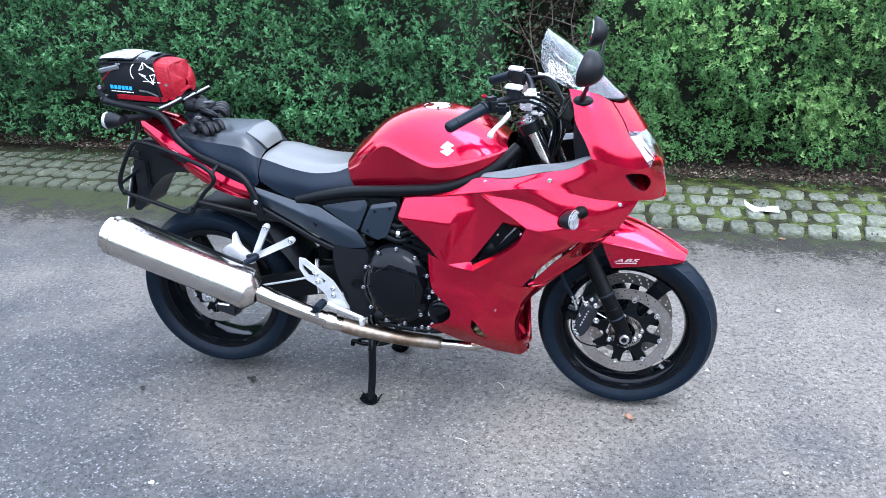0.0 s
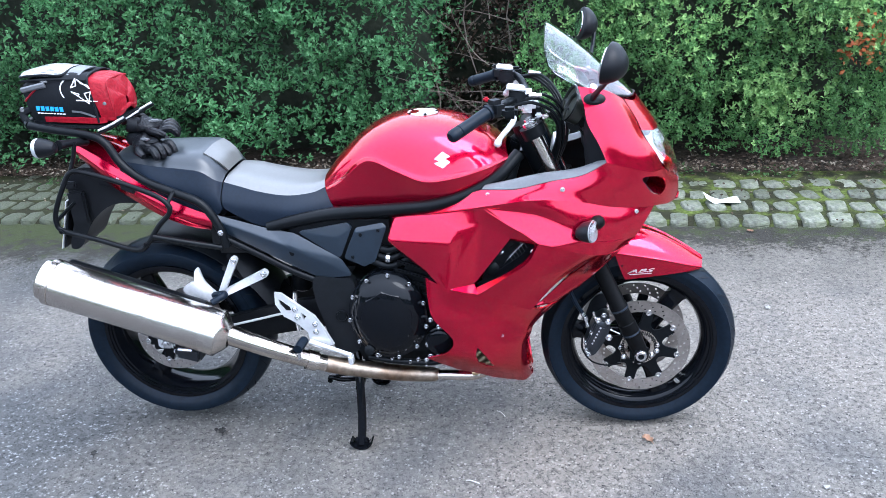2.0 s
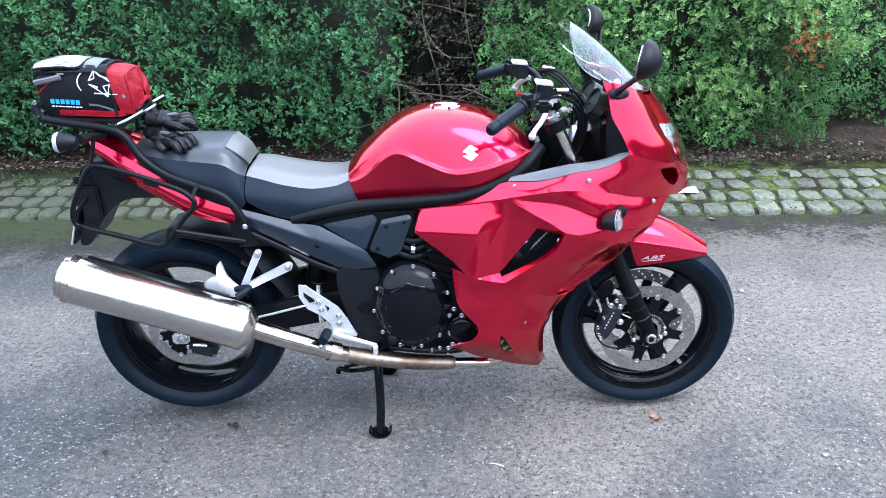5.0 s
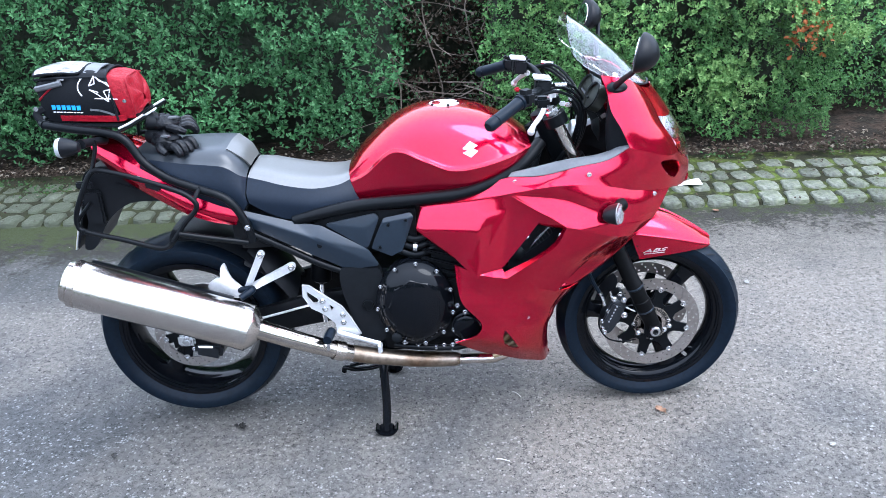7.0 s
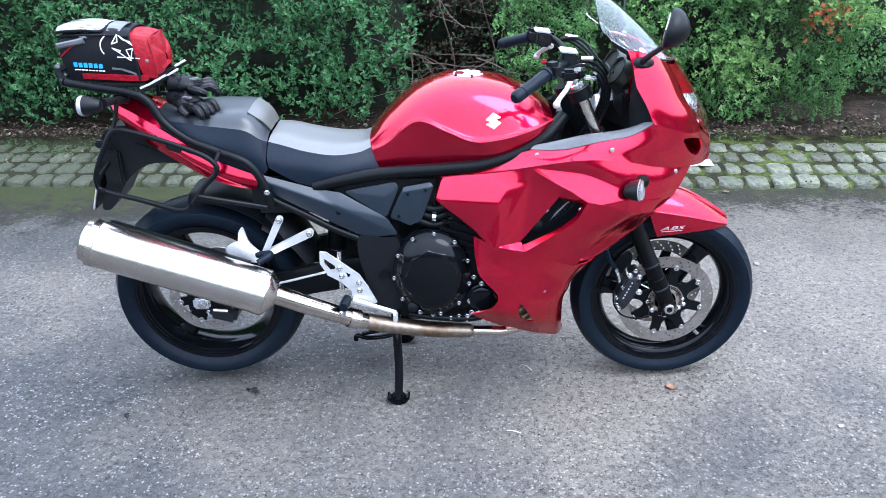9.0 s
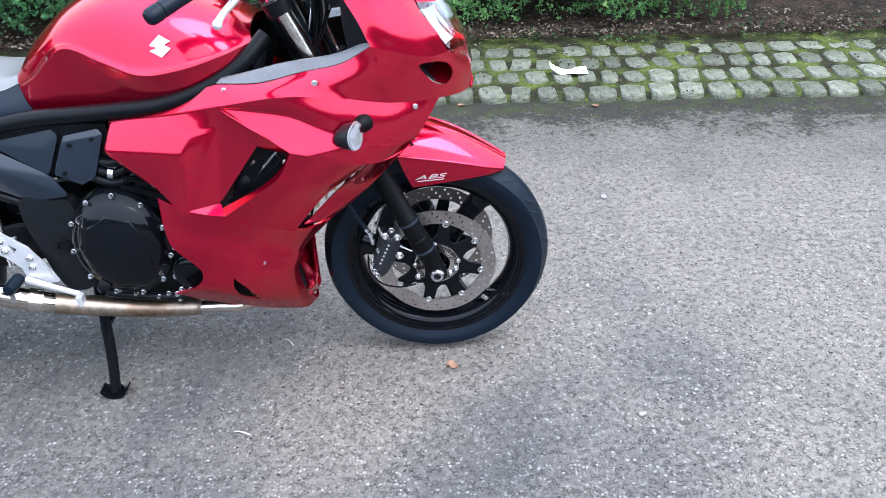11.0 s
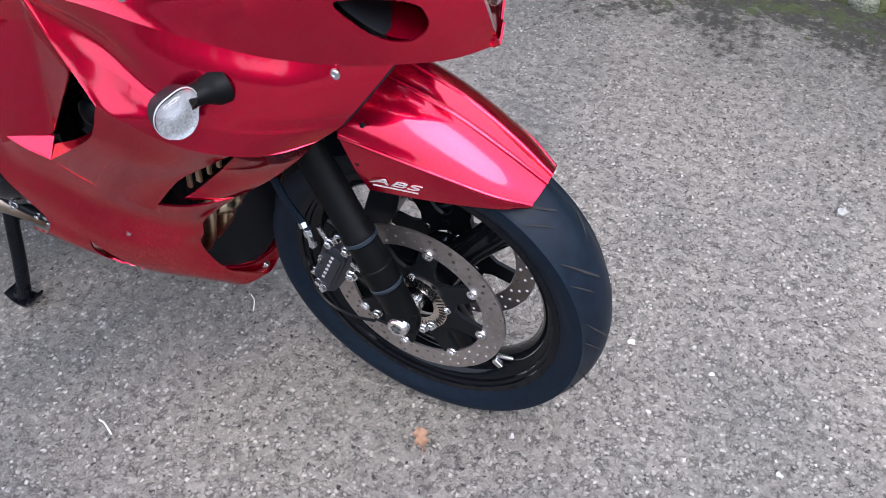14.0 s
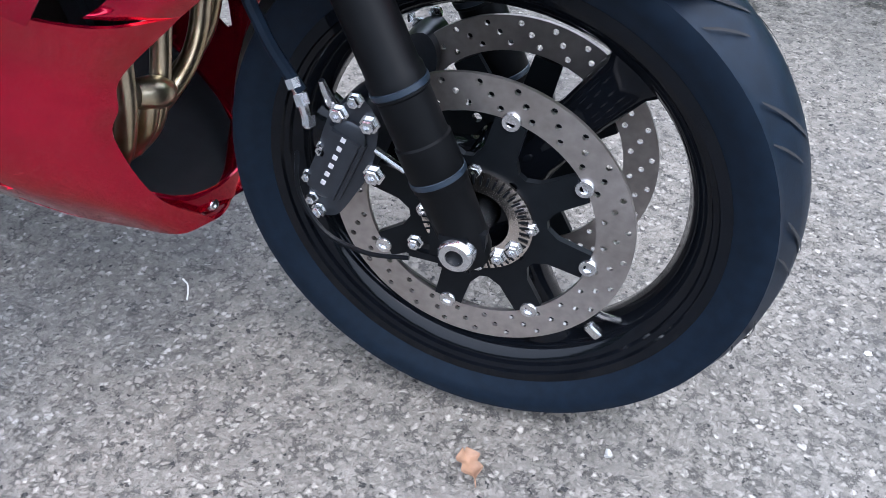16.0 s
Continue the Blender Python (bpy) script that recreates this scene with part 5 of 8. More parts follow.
    part("inner_panel", sheet(bmesh.new(), rows, 6, 4, mirror=mir, towards=(1.2, 0, 0.7)), GREY, bike, "grey plastic inner fairing panel")
    # black inner cowl beside the instruments
    rows = [[(1.296, -0.146, 1.120), (1.311, -0.166, 1.078), (1.321, -0.181, 1.030), (1.349, -0.192, 0.982), (1.368, -0.196, 0.936)],
            [(1.318, -0.126, 1.112), (1.314, -0.142, 1.055), (1.308, -0.152, 1.000), (1.310, -0.154, 0.950), (1.318, -0.156, 0.905)],
            [(1.330, -0.060, 1.100), (1.330, -0.060, 1.050), (1.330, -0.070, 0.990), (1.330, -0.080, 0.930), (1.330, -0.090, 0.870)]]
    part("inner_cowl", sheet(bmesh.new(), rows, 4, 4, mirror=mir, towards=(1.5, 0, 1.0)), PLASTIC, bike, "black plastic inner cowl")
    for x, y, z in ((1.249, 0.247, 0.874), (1.454, 0.160, 0.777), (1.073, 0.2285, 0.424), (1.045, 0.196, 0.846), (1.168, 0.262, 0.702), (1.40, 0.185, 0.69)):
        part("fairing_screw", bolt_head(bmesh.new(), (x, sg * y, z), (0.1, sg, 0.1), 0.0052, 0.0022, False), BOLT, side)
    # front indicator
    bm = lathe(bmesh.new(), [(0.026, -0.004), (0.025, 0.009), (0.021, 0.015), (0.016, 0.024), (0.0155, 0.046), (0.0, 0.046)], (1.338, sg * 0.226, 0.772), (-0.42, sg, 0.0), 24, stretch=0.85)
    ind = part("front_indicator", bm, ANODISED, bike, "clear front indicator on a black rubber stalk")
    ax = Vector((0.90, sg * 0.40, 0.13)).normalized()
    c = Vector((1.318, sg * 0.287, 0.763))
    corner = Vector((0.28, sg * -0.66, 0.69)).normalized()
    for nm, prof, mat, lab in (("housing", [(0.0, -0.038), (0.013, -0.034), (0.022, -0.020), (0.0255, 0.0), (0.026, 0.006), (0.0, 0.006)], PLASTIC, ""),
                               ("lens_rim", [(0.0257, 0.0066), (0.0262, 0.0070), (0.0262, 0.0080), (0.0257, 0.0086), (0.0250, 0.0084)], LENS, "pale moulded rim of the lens"),
                               ("lens", [(0.0255, 0.008), (0.0240, 0.014), (0.017, 0.019), (0.008, 0.021), (0.0, 0.0215)], CLEAR, "clear ribbed lens"),
                               ("reflector", [(0.0245, 0.010), (0.013, 0.0085), (0.005, 0.012), (0.0, 0.012)], REFLECT, "")):
        bm = lathe(bmesh.new(), prof, c, ax, 36, stretch=1.0)
        for v in bm.verts:
            d = v.co - c
            flat = d - ax * d.dot(ax)
            if flat.length > 1e-4:
                v.co += flat * 0.46 * max(0.0, flat.normalized().dot(corner)) ** 6
        part(nm, bm, mat, ind, lab)

# chin closing the belly between the two sides
rows = [[(0.93, 0, 0.262), (0.93, -0.09, 0.265), (0.93, -0.15, 0.272), (0.93, -0.187, 0.290)],
        [(1.00, 0, 0.225), (1.00, -0.08, 0.228), (1.00, -0.13, 0.238), (0.992, -0.170, 0.262)],
        [(1.07, 0, 0.188), (1.07, -0.06, 0.190), (1.065, -0.105, 0.204), (1.055, -0.143, 0.230)],
        [(1.125, 0, 0.176), (1.122, -0.035, 0.178), (1.112, -0.065, 0.188), (1.095, -0.112, 0.212)],
        [(1.155, 0, 0.190), (1.160, -0.022, 0.189), (1.158, -0.045, 0.188), (1.135, -0.085, 0.189)]]
chin = part("belly_pan", sheet(bmesh.new(), full(rows), 5, 5, 0.003, towards=(1.0, 0, 0.4)), RED, bike, "glossy red belly pan", angle=30)
part("belly_screw", bolt_head(bmesh.new(), (1.150, -0.035, 0.200), (1, -0.5, 0.2), 0.006, 0.004, False), BOLT, chin)
# a black sheet over the red floor stands in for the scoop's shade
part("scoop_shade", sheet(bmesh.new(), full([[(x - 0.004, y * 0.95, z + 0.013) for x, y, z in r] for r in rows[:4]]), 5, 5, 0.003, towards=(1.0, 0, 0.1)), PLASTIC, chin, "black sheet for the shade inside the scoop")
# lip of the lower scoop
part("scoop_lip", tubed([(1.137, -0.115, 0.264), (1.146, -0.075, 0.235), (1.153, -0.03, 0.222), (1.154, 0.0, 0.220), (1.153, 0.03, 0.222), (1.146, 0.075, 0.235), (1.137, 0.115, 0.264)], 0.0032, segs=8), RED, chin)
rows = [[(1.154, 0, 0.220), (1.150, -0.05, 0.226), (1.140, -0.10, 0.252), (1.137, -0.115, 0.264)], [(1.155, 0, 0.190), (1.152, -0.02, 0.191), (1.140, -0.07, 0.208), (1.137, -0.112, 0.262)]]
part("scoop_front", sheet(bmesh.new(), full(rows), 5, 4, 0.003, towards=(1.0, 0, 0.22)), RED, chin)

# screen, lamp glass and lamp
rows = [[(1.455, 0, 1.078), (1.440, -0.05, 1.076), (1.395, -0.105, 1.090), (1.340, -0.140, 1.116), (1.296, -0.148, 1.128)],
        [(1.350, 0, 1.178), (1.340, -0.055, 1.174), (1.308, -0.108, 1.166), (1.280, -0.138, 1.156), (1.258, -0.150, 1.150)],
        [(1.278, 0, 1.238), (1.272, -0.052, 1.233), (1.254, -0.098, 1.218), (1.238, -0.132, 1.196), (1.228, -0.154, 1.172)],
        [(1.212, 0, 1.284), (1.210, -0.045, 1.279), (1.206, -0.088, 1.262), (1.206, -0.128, 1.230), (1.214, -0.158, 1.190)]]
screen = part("windscreen", sheet(bmesh.new(), full(rows), 5, 6, 0.003, towards=(1.2, 0, 1.0)), SCREEN, bike, "clear curved acrylic windscreen", angle=60)
screen.visible_shadow = False
for sg in (-1, 1):
    part("screen_screw", bolt_head(bmesh.new(), (1.335, sg * 0.134, 1.124), (0.4, sg, 0.8), 0.006, 0.004, False), BOLT, screen)
    part("screen_edge", tubed([(1.455, 0, 1.080), (1.440, sg * 0.05, 1.078), (1.397, sg * 0.106, 1.092)], 0.003, segs=6), PLASTIC, screen)
rows = [[(1.523, 0, 0.985), (1.510, -0.05, 0.980), (1.468, -0.100, 0.992)],
        [(1.548, 0, 0.948), (1.535, -0.055, 0.944), (1.482, -0.105, 0.968)],
        [(1.578, 0, 0.890), (1.566, -0.05, 0.886), (1.540, -0.096, 0.880)],
        [(1.592, 0, 0.820), (1.588, -0.02, 0.822), (1.580, -0.035, 0.850)]]
lamp = part("headlight", sheet(bmesh.new(), full(rows), 5, 5, 0.003, towards=(1.3, 0, 0.9)), CLEAR, bike, "clear headlight glass with bright reflectors")
lamp.visible_shadow = False
for sg in (-1, 1):
    rows = [[(1.470, -0.098, 0.976), (1.490, -0.065, 0.968), (1.505, -0.02, 0.965)], [(1.500, -0.10, 0.930), (1.500, -0.06, 0.925), (1.515, -0.02, 0.92)], [(1.528, -0.090, 0.895), (1.535, -0.055, 0.89), (1.545, -0.02, 0.885)]]
    part("reflector", sheet(bmesh.new(), rows, 5, 5, 0.002, mirror=sg > 0, towards=(1.3, 0, 0.9)), ALLOY, lamp, "bright reflector")
rows = [[(1.420, -0.092, 1.078), (1.450, -0.05, 1.066), (1.462, 0, 1.072)],
        [(1.452, -0.095, 1.026), (1.493, -0.05, 1.006), (1.505, 0, 1.012)],
        [(1.468, -0.100, 0.992), (1.510, -0.05, 0.980), (1.523, 0, 0.985)]]
bm = sheet(bmesh.new(), [r + [(x, -y, z) for x, y, z in reversed(r[:-1])] for r in rows], 5, 5, 0.003, towards=(1.3, 0, 0.9))
part("lamp_bezel", bm, RED, lamp, "red panel above the lamps")
part("lamp_back", block(bmesh.new(), (1.44, 0, 0.915), (0.06, 0.17, 0.13), 0.02), PLASTIC, bike)

# mirrors
for sg in (-1, 1):
    swing = Matrix.Translation((1.352 if sg < 0 else 1.322, sg * 0.345, 1.224)) @ Matrix.Rotation(radians(-15 if sg < 0 else 12), 4, "Z")
    bm = bmesh.new()
    bmesh.ops.create_uvsphere(bm, u_segments=28, v_segments=18, radius=1)
    for v in bm.verts:
        x, y, z = v.co
        q = Vector((x * (0.008 if x < 0 else 0.052 * (1 - 0.30 * z)) + z * 0.011, sg * y * 0.060 * (1 - 0.14 * z), z * 0.050))
        v.co = swing @ q
    mir = part("mirror", bm, PLASTIC, bike, "black teardrop mirror on a short stalk", angle=60)
    part("mirror_glass", lathe(bmesh.new(), [(0.0, 0.002), (0.038, 0.001), (0.039, -0.001), (0.0, -0.001)], swing @ Vector((-0.0075, 0, 0)), swing.to_3x3() @ Vector((-1, 0, 0.22)), 32, stretch=1.0), MIRROR, mir)
    part("mirror_stalk", tubed([(1.330, sg * 0.160, 1.098), (1.342, sg * 0.215, 1.130), (1.355, sg * 0.285, 1.165), (1.362, sg * 0.325, 1.196)], [0.013, 0.010, 0.009, 0.010], segs=10, flat=0.7), PLASTIC, mir)
    part("mirror_base", lathe(bmesh.new(), [(0.030, 0), (0.030, 0.006), (0.020, 0.012), (0.0, 0.012)], (1.335, sg * 0.158, 1.095), (0.15, sg, 0.35), 20, stretch=0.55), PLASTIC, mir)

# instruments
DIAL = material("dial_face", (0.014, 0.015, 0.011), 0.3, 0, 0.3, 90)
clock = part("dashboard", block(bmesh.new(), (1.290, 0, 1.015), (0.05, 0.20, 0.09), 0.022, Matrix.Rotation(radians(-30), 4, "Y")), PLASTIC, bike, "black instrument dashboard")
for y, r in ((-0.082, 0.040), (0.030, 0.040)):
    at = (1.284, y - 0.012, 1.056)
    part("dial", lathe(bmesh.new(), [(r, -0.02), (r, 0.010), (r - 0.003, 0.012), (r - 0.004, 0.006), (0, 0.006)], at, (-0.87, -0.15, 0.5), 28), DIAL, clock, "round dial with an olive face")
    part("dial_ring", lathe(bmesh.new(), [(r - 0.001, 0.008), (r + 0.002, 0.010), (r + 0.001, 0.014), (r - 0.004, 0.013), (r - 0.001, 0.008)], at, (-0.87, -0.15, 0.5), 36), BLACK, clock, "dark dial ring")

# handlebars and controls
bars = part("handlebar", tubed([(1.035, -0.285, 1.080), (1.078, -0.240, 1.098), (1.125, -0.160, 1.100), (1.150, -0.085, 1.078), (1.152, 0.0, 1.074), (1.150, 0.085, 1.078), (1.125, 0.160, 1.100), (1.078, 0.240, 1.098), (1.035, 0.285, 1.080)], 0.011, segs=12), BLACK, bike, "black tubular handlebar")
for sg in (-1, 1):
    a0, b0 = Vector((0.968, sg * 0.350, 1.052)), Vector((1.060, sg * 0.258, 1.092))
    d = (b0 - a0).normalized()
    L = (b0 - a0).length
    prof = [(0, -0.004), (0.012, -0.003), (0.0165, 0.003), (0.0175, 0.012), (0.0175, 0.026), (0.0155, 0.0275), (0.0155, 0.030), (0.0172, 0.032), (0.0165, 0.07), (0.0172, L - 0.008), (0.021, L - 0.006), (0.021, L), (0.0, L)]
    grip = part("handgrip", lathe(bmesh.new(), prof, a0, d, 20), RUBBER, bars, "black rubber grip with bar-end weight")
    c = b0 + d * 0.022
    sw = part("switch_housing", block(bmesh.new(), c, (0.050, 0.045, 0.046), 0.012, Matrix.Rotation(radians(-45 * sg), 4, "Z")), PLASTIC, bars, "black switch housing")
    part("switch", block(bmesh.new(), c + Vector((-0.022, sg * -0.010, 0.022)), (0.016, 0.016, 0.012), 0.004), RED_DULL if sg < 0 else PLASTIC, bars, "red stop switch" if sg < 0 else "")
    part("lever_clamp", block(bmesh.new(), c + Vector((0.04, sg * 0.035, -0.004)), (0.04, 0.034, 0.03), 0.008), BLACK, bars)
    lever = [(1.118, sg * 0.205, 1.072), (1.124, sg * 0.240, 1.066), (1.110, sg * 0.272, 1.052), (1.093, sg * 0.290, 1.036), (1.083, sg * 0.300, 1.022)]
    part("lever", tubed(lever, [0.007, 0.0062, 0.0058, 0.0055, 0.007], segs=10, flat=1.3), ALLOY, bars, "silver lever with ball end")
    bm = bmesh.new()
    bmesh.ops.create_uvsphere(bm, u_segments=12, v_segments=8, radius=0.0105, matrix=Matrix.Translation((1.083, sg * 0.301, 1.020)))
    part("lever_ball", bm, ALLOY, bars)
    res = part("fluid_reservoir", block(bmesh.new(), ((1.130, -0.150, 1.108) if sg < 0 else (1.092, 0.165, 1.104)), (0.044, 0.048, 0.044), 0.006, Matrix.Rotation(radians(8), 4, "Y")), PLASTIC, bars, "black fluid reservoir with a pale cap")
    part("reservoir_cap", block(bmesh.new(), ((1.128, -0.150, 1.132) if sg < 0 else (1.086, 0.165, 1.130)), (0.050, 0.054, 0.008), 0.003, Matrix.Rotation(radians(8), 4, "Y")), ALLOY, bars, "silver reservoir cap")
    for k in range(3):
        part("cable", tubed([(1.10 + 0.01 * k, sg * (0.19 - 0.02 * k), 1.085 + 0.008 * k), (1.17 + 0.015 * k, sg * (0.17 - 0.02 * k), 1.094 + 0.006 * k), (1.235 + 0.01 * k, sg * (0.12 - 0.03 * k), 1.045), (1.245 + 0.01 * k, sg * (0.09 - 0.02 * k), 0.96), (1.22, sg * 0.06, 0.86)], 0.0045, segs=7), BLACK, bars, "black control cable")
    part("cable_end", tubed([(1.16, sg * 0.165, 1.112), (1.195, sg * 0.15, 1.108)], 0.006, smooth=False, segs=8), BOLT, bars)
part("bar_clamp", block(bmesh.new(), (1.155, 0, 1.062), (0.05, 0.12, 0.05), 0.012), ALLOY, bars, "silver bar clamp")
part("ignition_lock", lathe(bmesh.new(), [(0.018, 0), (0.018, 0.02), (0.014, 0.022), (0, 0.022)], (1.185, 0, 1.02), AX, 16), BLACK, bars)
for k, (x, y, z) in enumerate(((1.188, -0.138, 1.052), (1.205, -0.128, 1.046), (1.18, -0.09, 1.075), (1.215, -0.105, 1.058), (1.150, -0.13, 1.065), (1.17, -0.145, 1.035))):
    part("control_fitting", block(bmesh.new(), (x, y, z), (0.020, 0.014, 0.012), 0.004, Matrix.Rotation(0.5 * k, 4, "Z")), BOLT if k % 2 else ALLOY, bars)
part("wiring_loom", tubed([(1.22, -0.07, 1.05), (1.245, -0.08, 1.0), (1.23, -0.06, 0.92), (1.19, -0.05, 0.86), (1.16, -0.03, 0.80)], 0.009, segs=8), BLACK, bike, "black wiring loom")
part("steering_head", tubed([(1.14, 0, 1.0), (1.20, 0, 0.86)], 0.034, smooth=False, segs=20), BLACK, bike)
part("fairing_stay", block(bmesh.new(), (1.262, -0.02, 0.985), (0.030, 0.040, 0.046), 0.006, Matrix.Rotation(radians(20), 4, "Y")), ALLOY, bike, "pale alloy fairing stay")
part("horn", lathe(bmesh.new(), [(0, -0.02), (0.03, -0.02), (0.035, 0.0), (0.03, 0.012), (0, 0.012)], (1.235, -0.02, 0.94), (-1, 0, 0.2), 20), ALLOY, bike)

# tank
TANK = [
    [(0.556, 0, 0.872), (0.556, -0.045, 0.870), (0.558, -0.082, 0.860), (0.562, -0.100, 0.842), (0.572, -0.110, 0.805), (0.584, -0.110, 0.770)],
    [(0.606, 0, 0.930), (0.606, -0.060, 0.926), (0.608, -0.104, 0.904), (0.612, -0.122, 0.872), (0.618, -0.126, 0.822), (0.624, -0.120, 0.774)],
    [(0.690, 0, 1.000), (0.690, -0.070, 0.994), (0.692, -0.122, 0.972), (0.700, -0.148, 0.946), (0.705, -0.140, 0.862), (0.705, -0.130, 0.783)],
    [(0.780, 0, 1.036), (0.780, -0.080, 1.028), (0.782, -0.138, 0.998), (0.786, -0.172, 0.918), (0.786, -0.152, 0.850), (0.786, -0.142, 0.793)],
    [(0.870, 0, 1.038), (0.870, -0.085, 1.030), (0.870, -0.146, 0.992), (0.868, -0.188, 0.888), (0.868, -0.170, 0.842), (0.866, -0.158, 0.806)],
    [(0.960, 0, 1.020), (0.960, -0.084, 1.012), (0.960, -0.144, 0.970), (0.958, -0.184, 0.896), (0.960, -0.174, 0.856), (0.960, -0.164, 0.830)],
    [(1.040, 0, 0.985), (1.040, -0.074, 0.978), (1.042, -0.124, 0.948), (1.044, -0.156, 0.914), (1.046, -0.154, 0.888), (1.046, -0.146, 0.868)],
    [(1.092, 0, 0.948), (1.093, -0.050, 0.944), (1.098, -0.090, 0.934), (1.102, -0.112, 0.926), (1.103, -0.110, 0.918), (1.103, -0.106, 0.910)],
]
bm = sheet(bmesh.new(), full([r[:4] for r in TANK]), 7, 7, 0.003, towards=(0.83, 0, 0.8))
for mir in (False, True):
    sheet(bm, [r[3:] for r in TANK], 6, 7, 0.003, mirror=mir)
tank = part("fuel_tank", bm, RED, bike, "glossy red fuel tank with knee recesses", angle=24)
part("tank_hem", tubed([(0.584, -0.105, 0.770), (0.624, -0.112, 0.774), (0.705, -0.124, 0.783), (0.786, -0.142, 0.793), (0.866, -0.158, 0.806), (0.960, -0.164, 0.830), (1.046, -0.147, 0.868), (1.100, -0.108, 0.910)], 0.004, segs=6), RED, tank)
cap = part("fuel_cap", lathe(bmesh.new(), [(0.046, 0), (0.046, 0.003), (0.042, 0.004), (0.0, 0.004)], (0.850, 0, 1.036), (0, 0, 1), 32), ALLOY, tank, "silver filler cap")
for k in range(5):
    a0 = 2 * math.pi * k / 5
    part("cap_screw", bolt_head(bmesh.new(), (0.85 + 0.042 * math.cos(a0), 0.042 * math.sin(a0), 1.040), (0, 0, 1), 0.004, 0.003), BLACK, tank)
bm = bmesh.new()
badge = [(-0.026, 0.004), (0.0, 0.028), (0.026, 0.012), (0.010, 0.004), (0.026, -0.006), (0.002, -0.026), (-0.026, -0.010), (-0.008, -0.003)]
plate(bm, [(x * 0.86, z * 0.86) for x, z in badge], -0.0012, 0.0012, m=Matrix.Translation((0.921, -0.1735, 0.941)) @ Matrix.Rotation(radians(-22), 4, "X"))
part("badge", bm, ALLOY, tank, "silver badge shape")

# frame tube under the tank
for sg in (-1, 1):
    part("frame_rail", tubed([(0.390, sg * 0.142, 0.740), (0.480, sg * 0.150, 0.762), (0.598, sg * 0.152, 0.782), (0.765, sg * 0.162, 0.795), (0.900, sg * 0.168, 0.810), (1.000, sg * 0.160, 0.842), (1.075, sg * 0.135, 0.882), (1.130, sg * 0.09, 0.93)], 0.019, segs=14), BLACK, bike, "black tubular frame rail")
    part("frame_downtube", tubed([(1.12, sg * 0.09, 0.92), (1.08, sg * 0.11, 0.80), (1.00, sg * 0.12, 0.66)], 0.018, segs=12), BLACK, bike)

# seats
RSEAT = [
    [(0.262, 0, 0.885), (0.262, -0.070, 0.884), (0.260, -0.112, 0.872), (0.256, -0.138, 0.830), (0.262, -0.146, 0.802)],
    [(0.310, 0, 0.880), (0.310, -0.080, 0.878), (0.310, -0.124, 0.862), (0.308, -0.148, 0.815), (0.308, -0.152, 0.776)],
    [(0.370, 0, 0.864), (0.370, -0.085, 0.862), (0.370, -0.130, 0.846), (0.370, -0.150, 0.800), (0.370, -0.150, 0.748)],
    [(0.450, 0, 0.850), (0.450, -0.085, 0.848), (0.450, -0.128, 0.832), (0.452, -0.148, 0.790), (0.452, -0.148, 0.750)],
    [(0.520, 0, 0.850), (0.520, -0.075, 0.848), (0.522, -0.112, 0.834), (0.526, -0.132, 0.800), (0.530, -0.138, 0.764)],
    [(0.558, 0, 0.862), (0.558, -0.062, 0.860), (0.562, -0.096, 0.846), (0.574, -0.112, 0.810), (0.590, -0.116, 0.780)],
]


def seat_skin(name, rows, low, label, top):
    """Top panel and two side panels, sewn along the upper edge."""
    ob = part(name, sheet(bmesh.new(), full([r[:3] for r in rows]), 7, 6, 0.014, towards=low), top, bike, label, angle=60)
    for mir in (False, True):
        part("seat_side", sheet(bmesh.new(), [r[2:] for r in rows], 6, 6, 0.012, mirror=mir, towards=low), SEAT, ob, "shaded dark navy vinyl side panel", angle=60)
    return ob


seat_skin("rider_seat", RSEAT, (0.42, 0, 0.70), "black vinyl rider seat, top paled by sky sheen", SEAT_LIT)
PSEAT = [
    [(-0.090, 0, 0.955), (-0.090, -0.055, 0.952), (-0.088, -0.085, 0.940), (-0.085, -0.098, 0.925), (-0.080, -0.100, 0.912)],
    [(-0.030, 0, 0.962), (-0.030, -0.075, 0.958), (-0.028, -0.110, 0.940), (-0.022, -0.124, 0.910), (-0.015, -0.126, 0.885)],
    [(0.060, 0, 0.962), (0.060, -0.092, 0.957), (0.062, -0.128, 0.930), (0.066, -0.144, 0.885), (0.072, -0.146, 0.845)],
    [(0.140, 0, 0.960), (0.140, -0.098, 0.955), (0.142, -0.134, 0.922), (0.148, -0.150, 0.860), (0.152, -0.150, 0.802)],
    [(0.198, 0, 0.956), (0.198, -0.098, 0.950), (0.200, -0.134, 0.912), (0.206, -0.150, 0.845), (0.212, -0.150, 0.775)],
    [(0.236, 0, 0.925), (0.236, -0.090, 0.920), (0.238, -0.128, 0.885), (0.240, -0.146, 0.835), (0.244, -0.148, 0.785)],
    [(0.258, 0, 0.890), (0.258, -0.072, 0.888), (0.257, -0.114, 0.872), (0.253, -0.140, 0.828), (0.256, -0.147, 0.800)],
]
pillion = seat_skin("pillion_seat", PSEAT, (0.1, 0, 0.78), "black vinyl pillion seat, top slightly paled by sky sheen", SEAT_DIM_LIT)
# the front slope takes the palest, lit tone
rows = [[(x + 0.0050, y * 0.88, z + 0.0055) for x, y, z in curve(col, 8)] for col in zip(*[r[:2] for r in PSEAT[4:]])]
part("front_panel", sheet(bmesh.new(), full([list(r) for r in zip(*rows)]), 6, 3, 0.004, towards=(0.1, 0, 0.78)), SEAT_LIT, pillion, "pale front panel", angle=60)

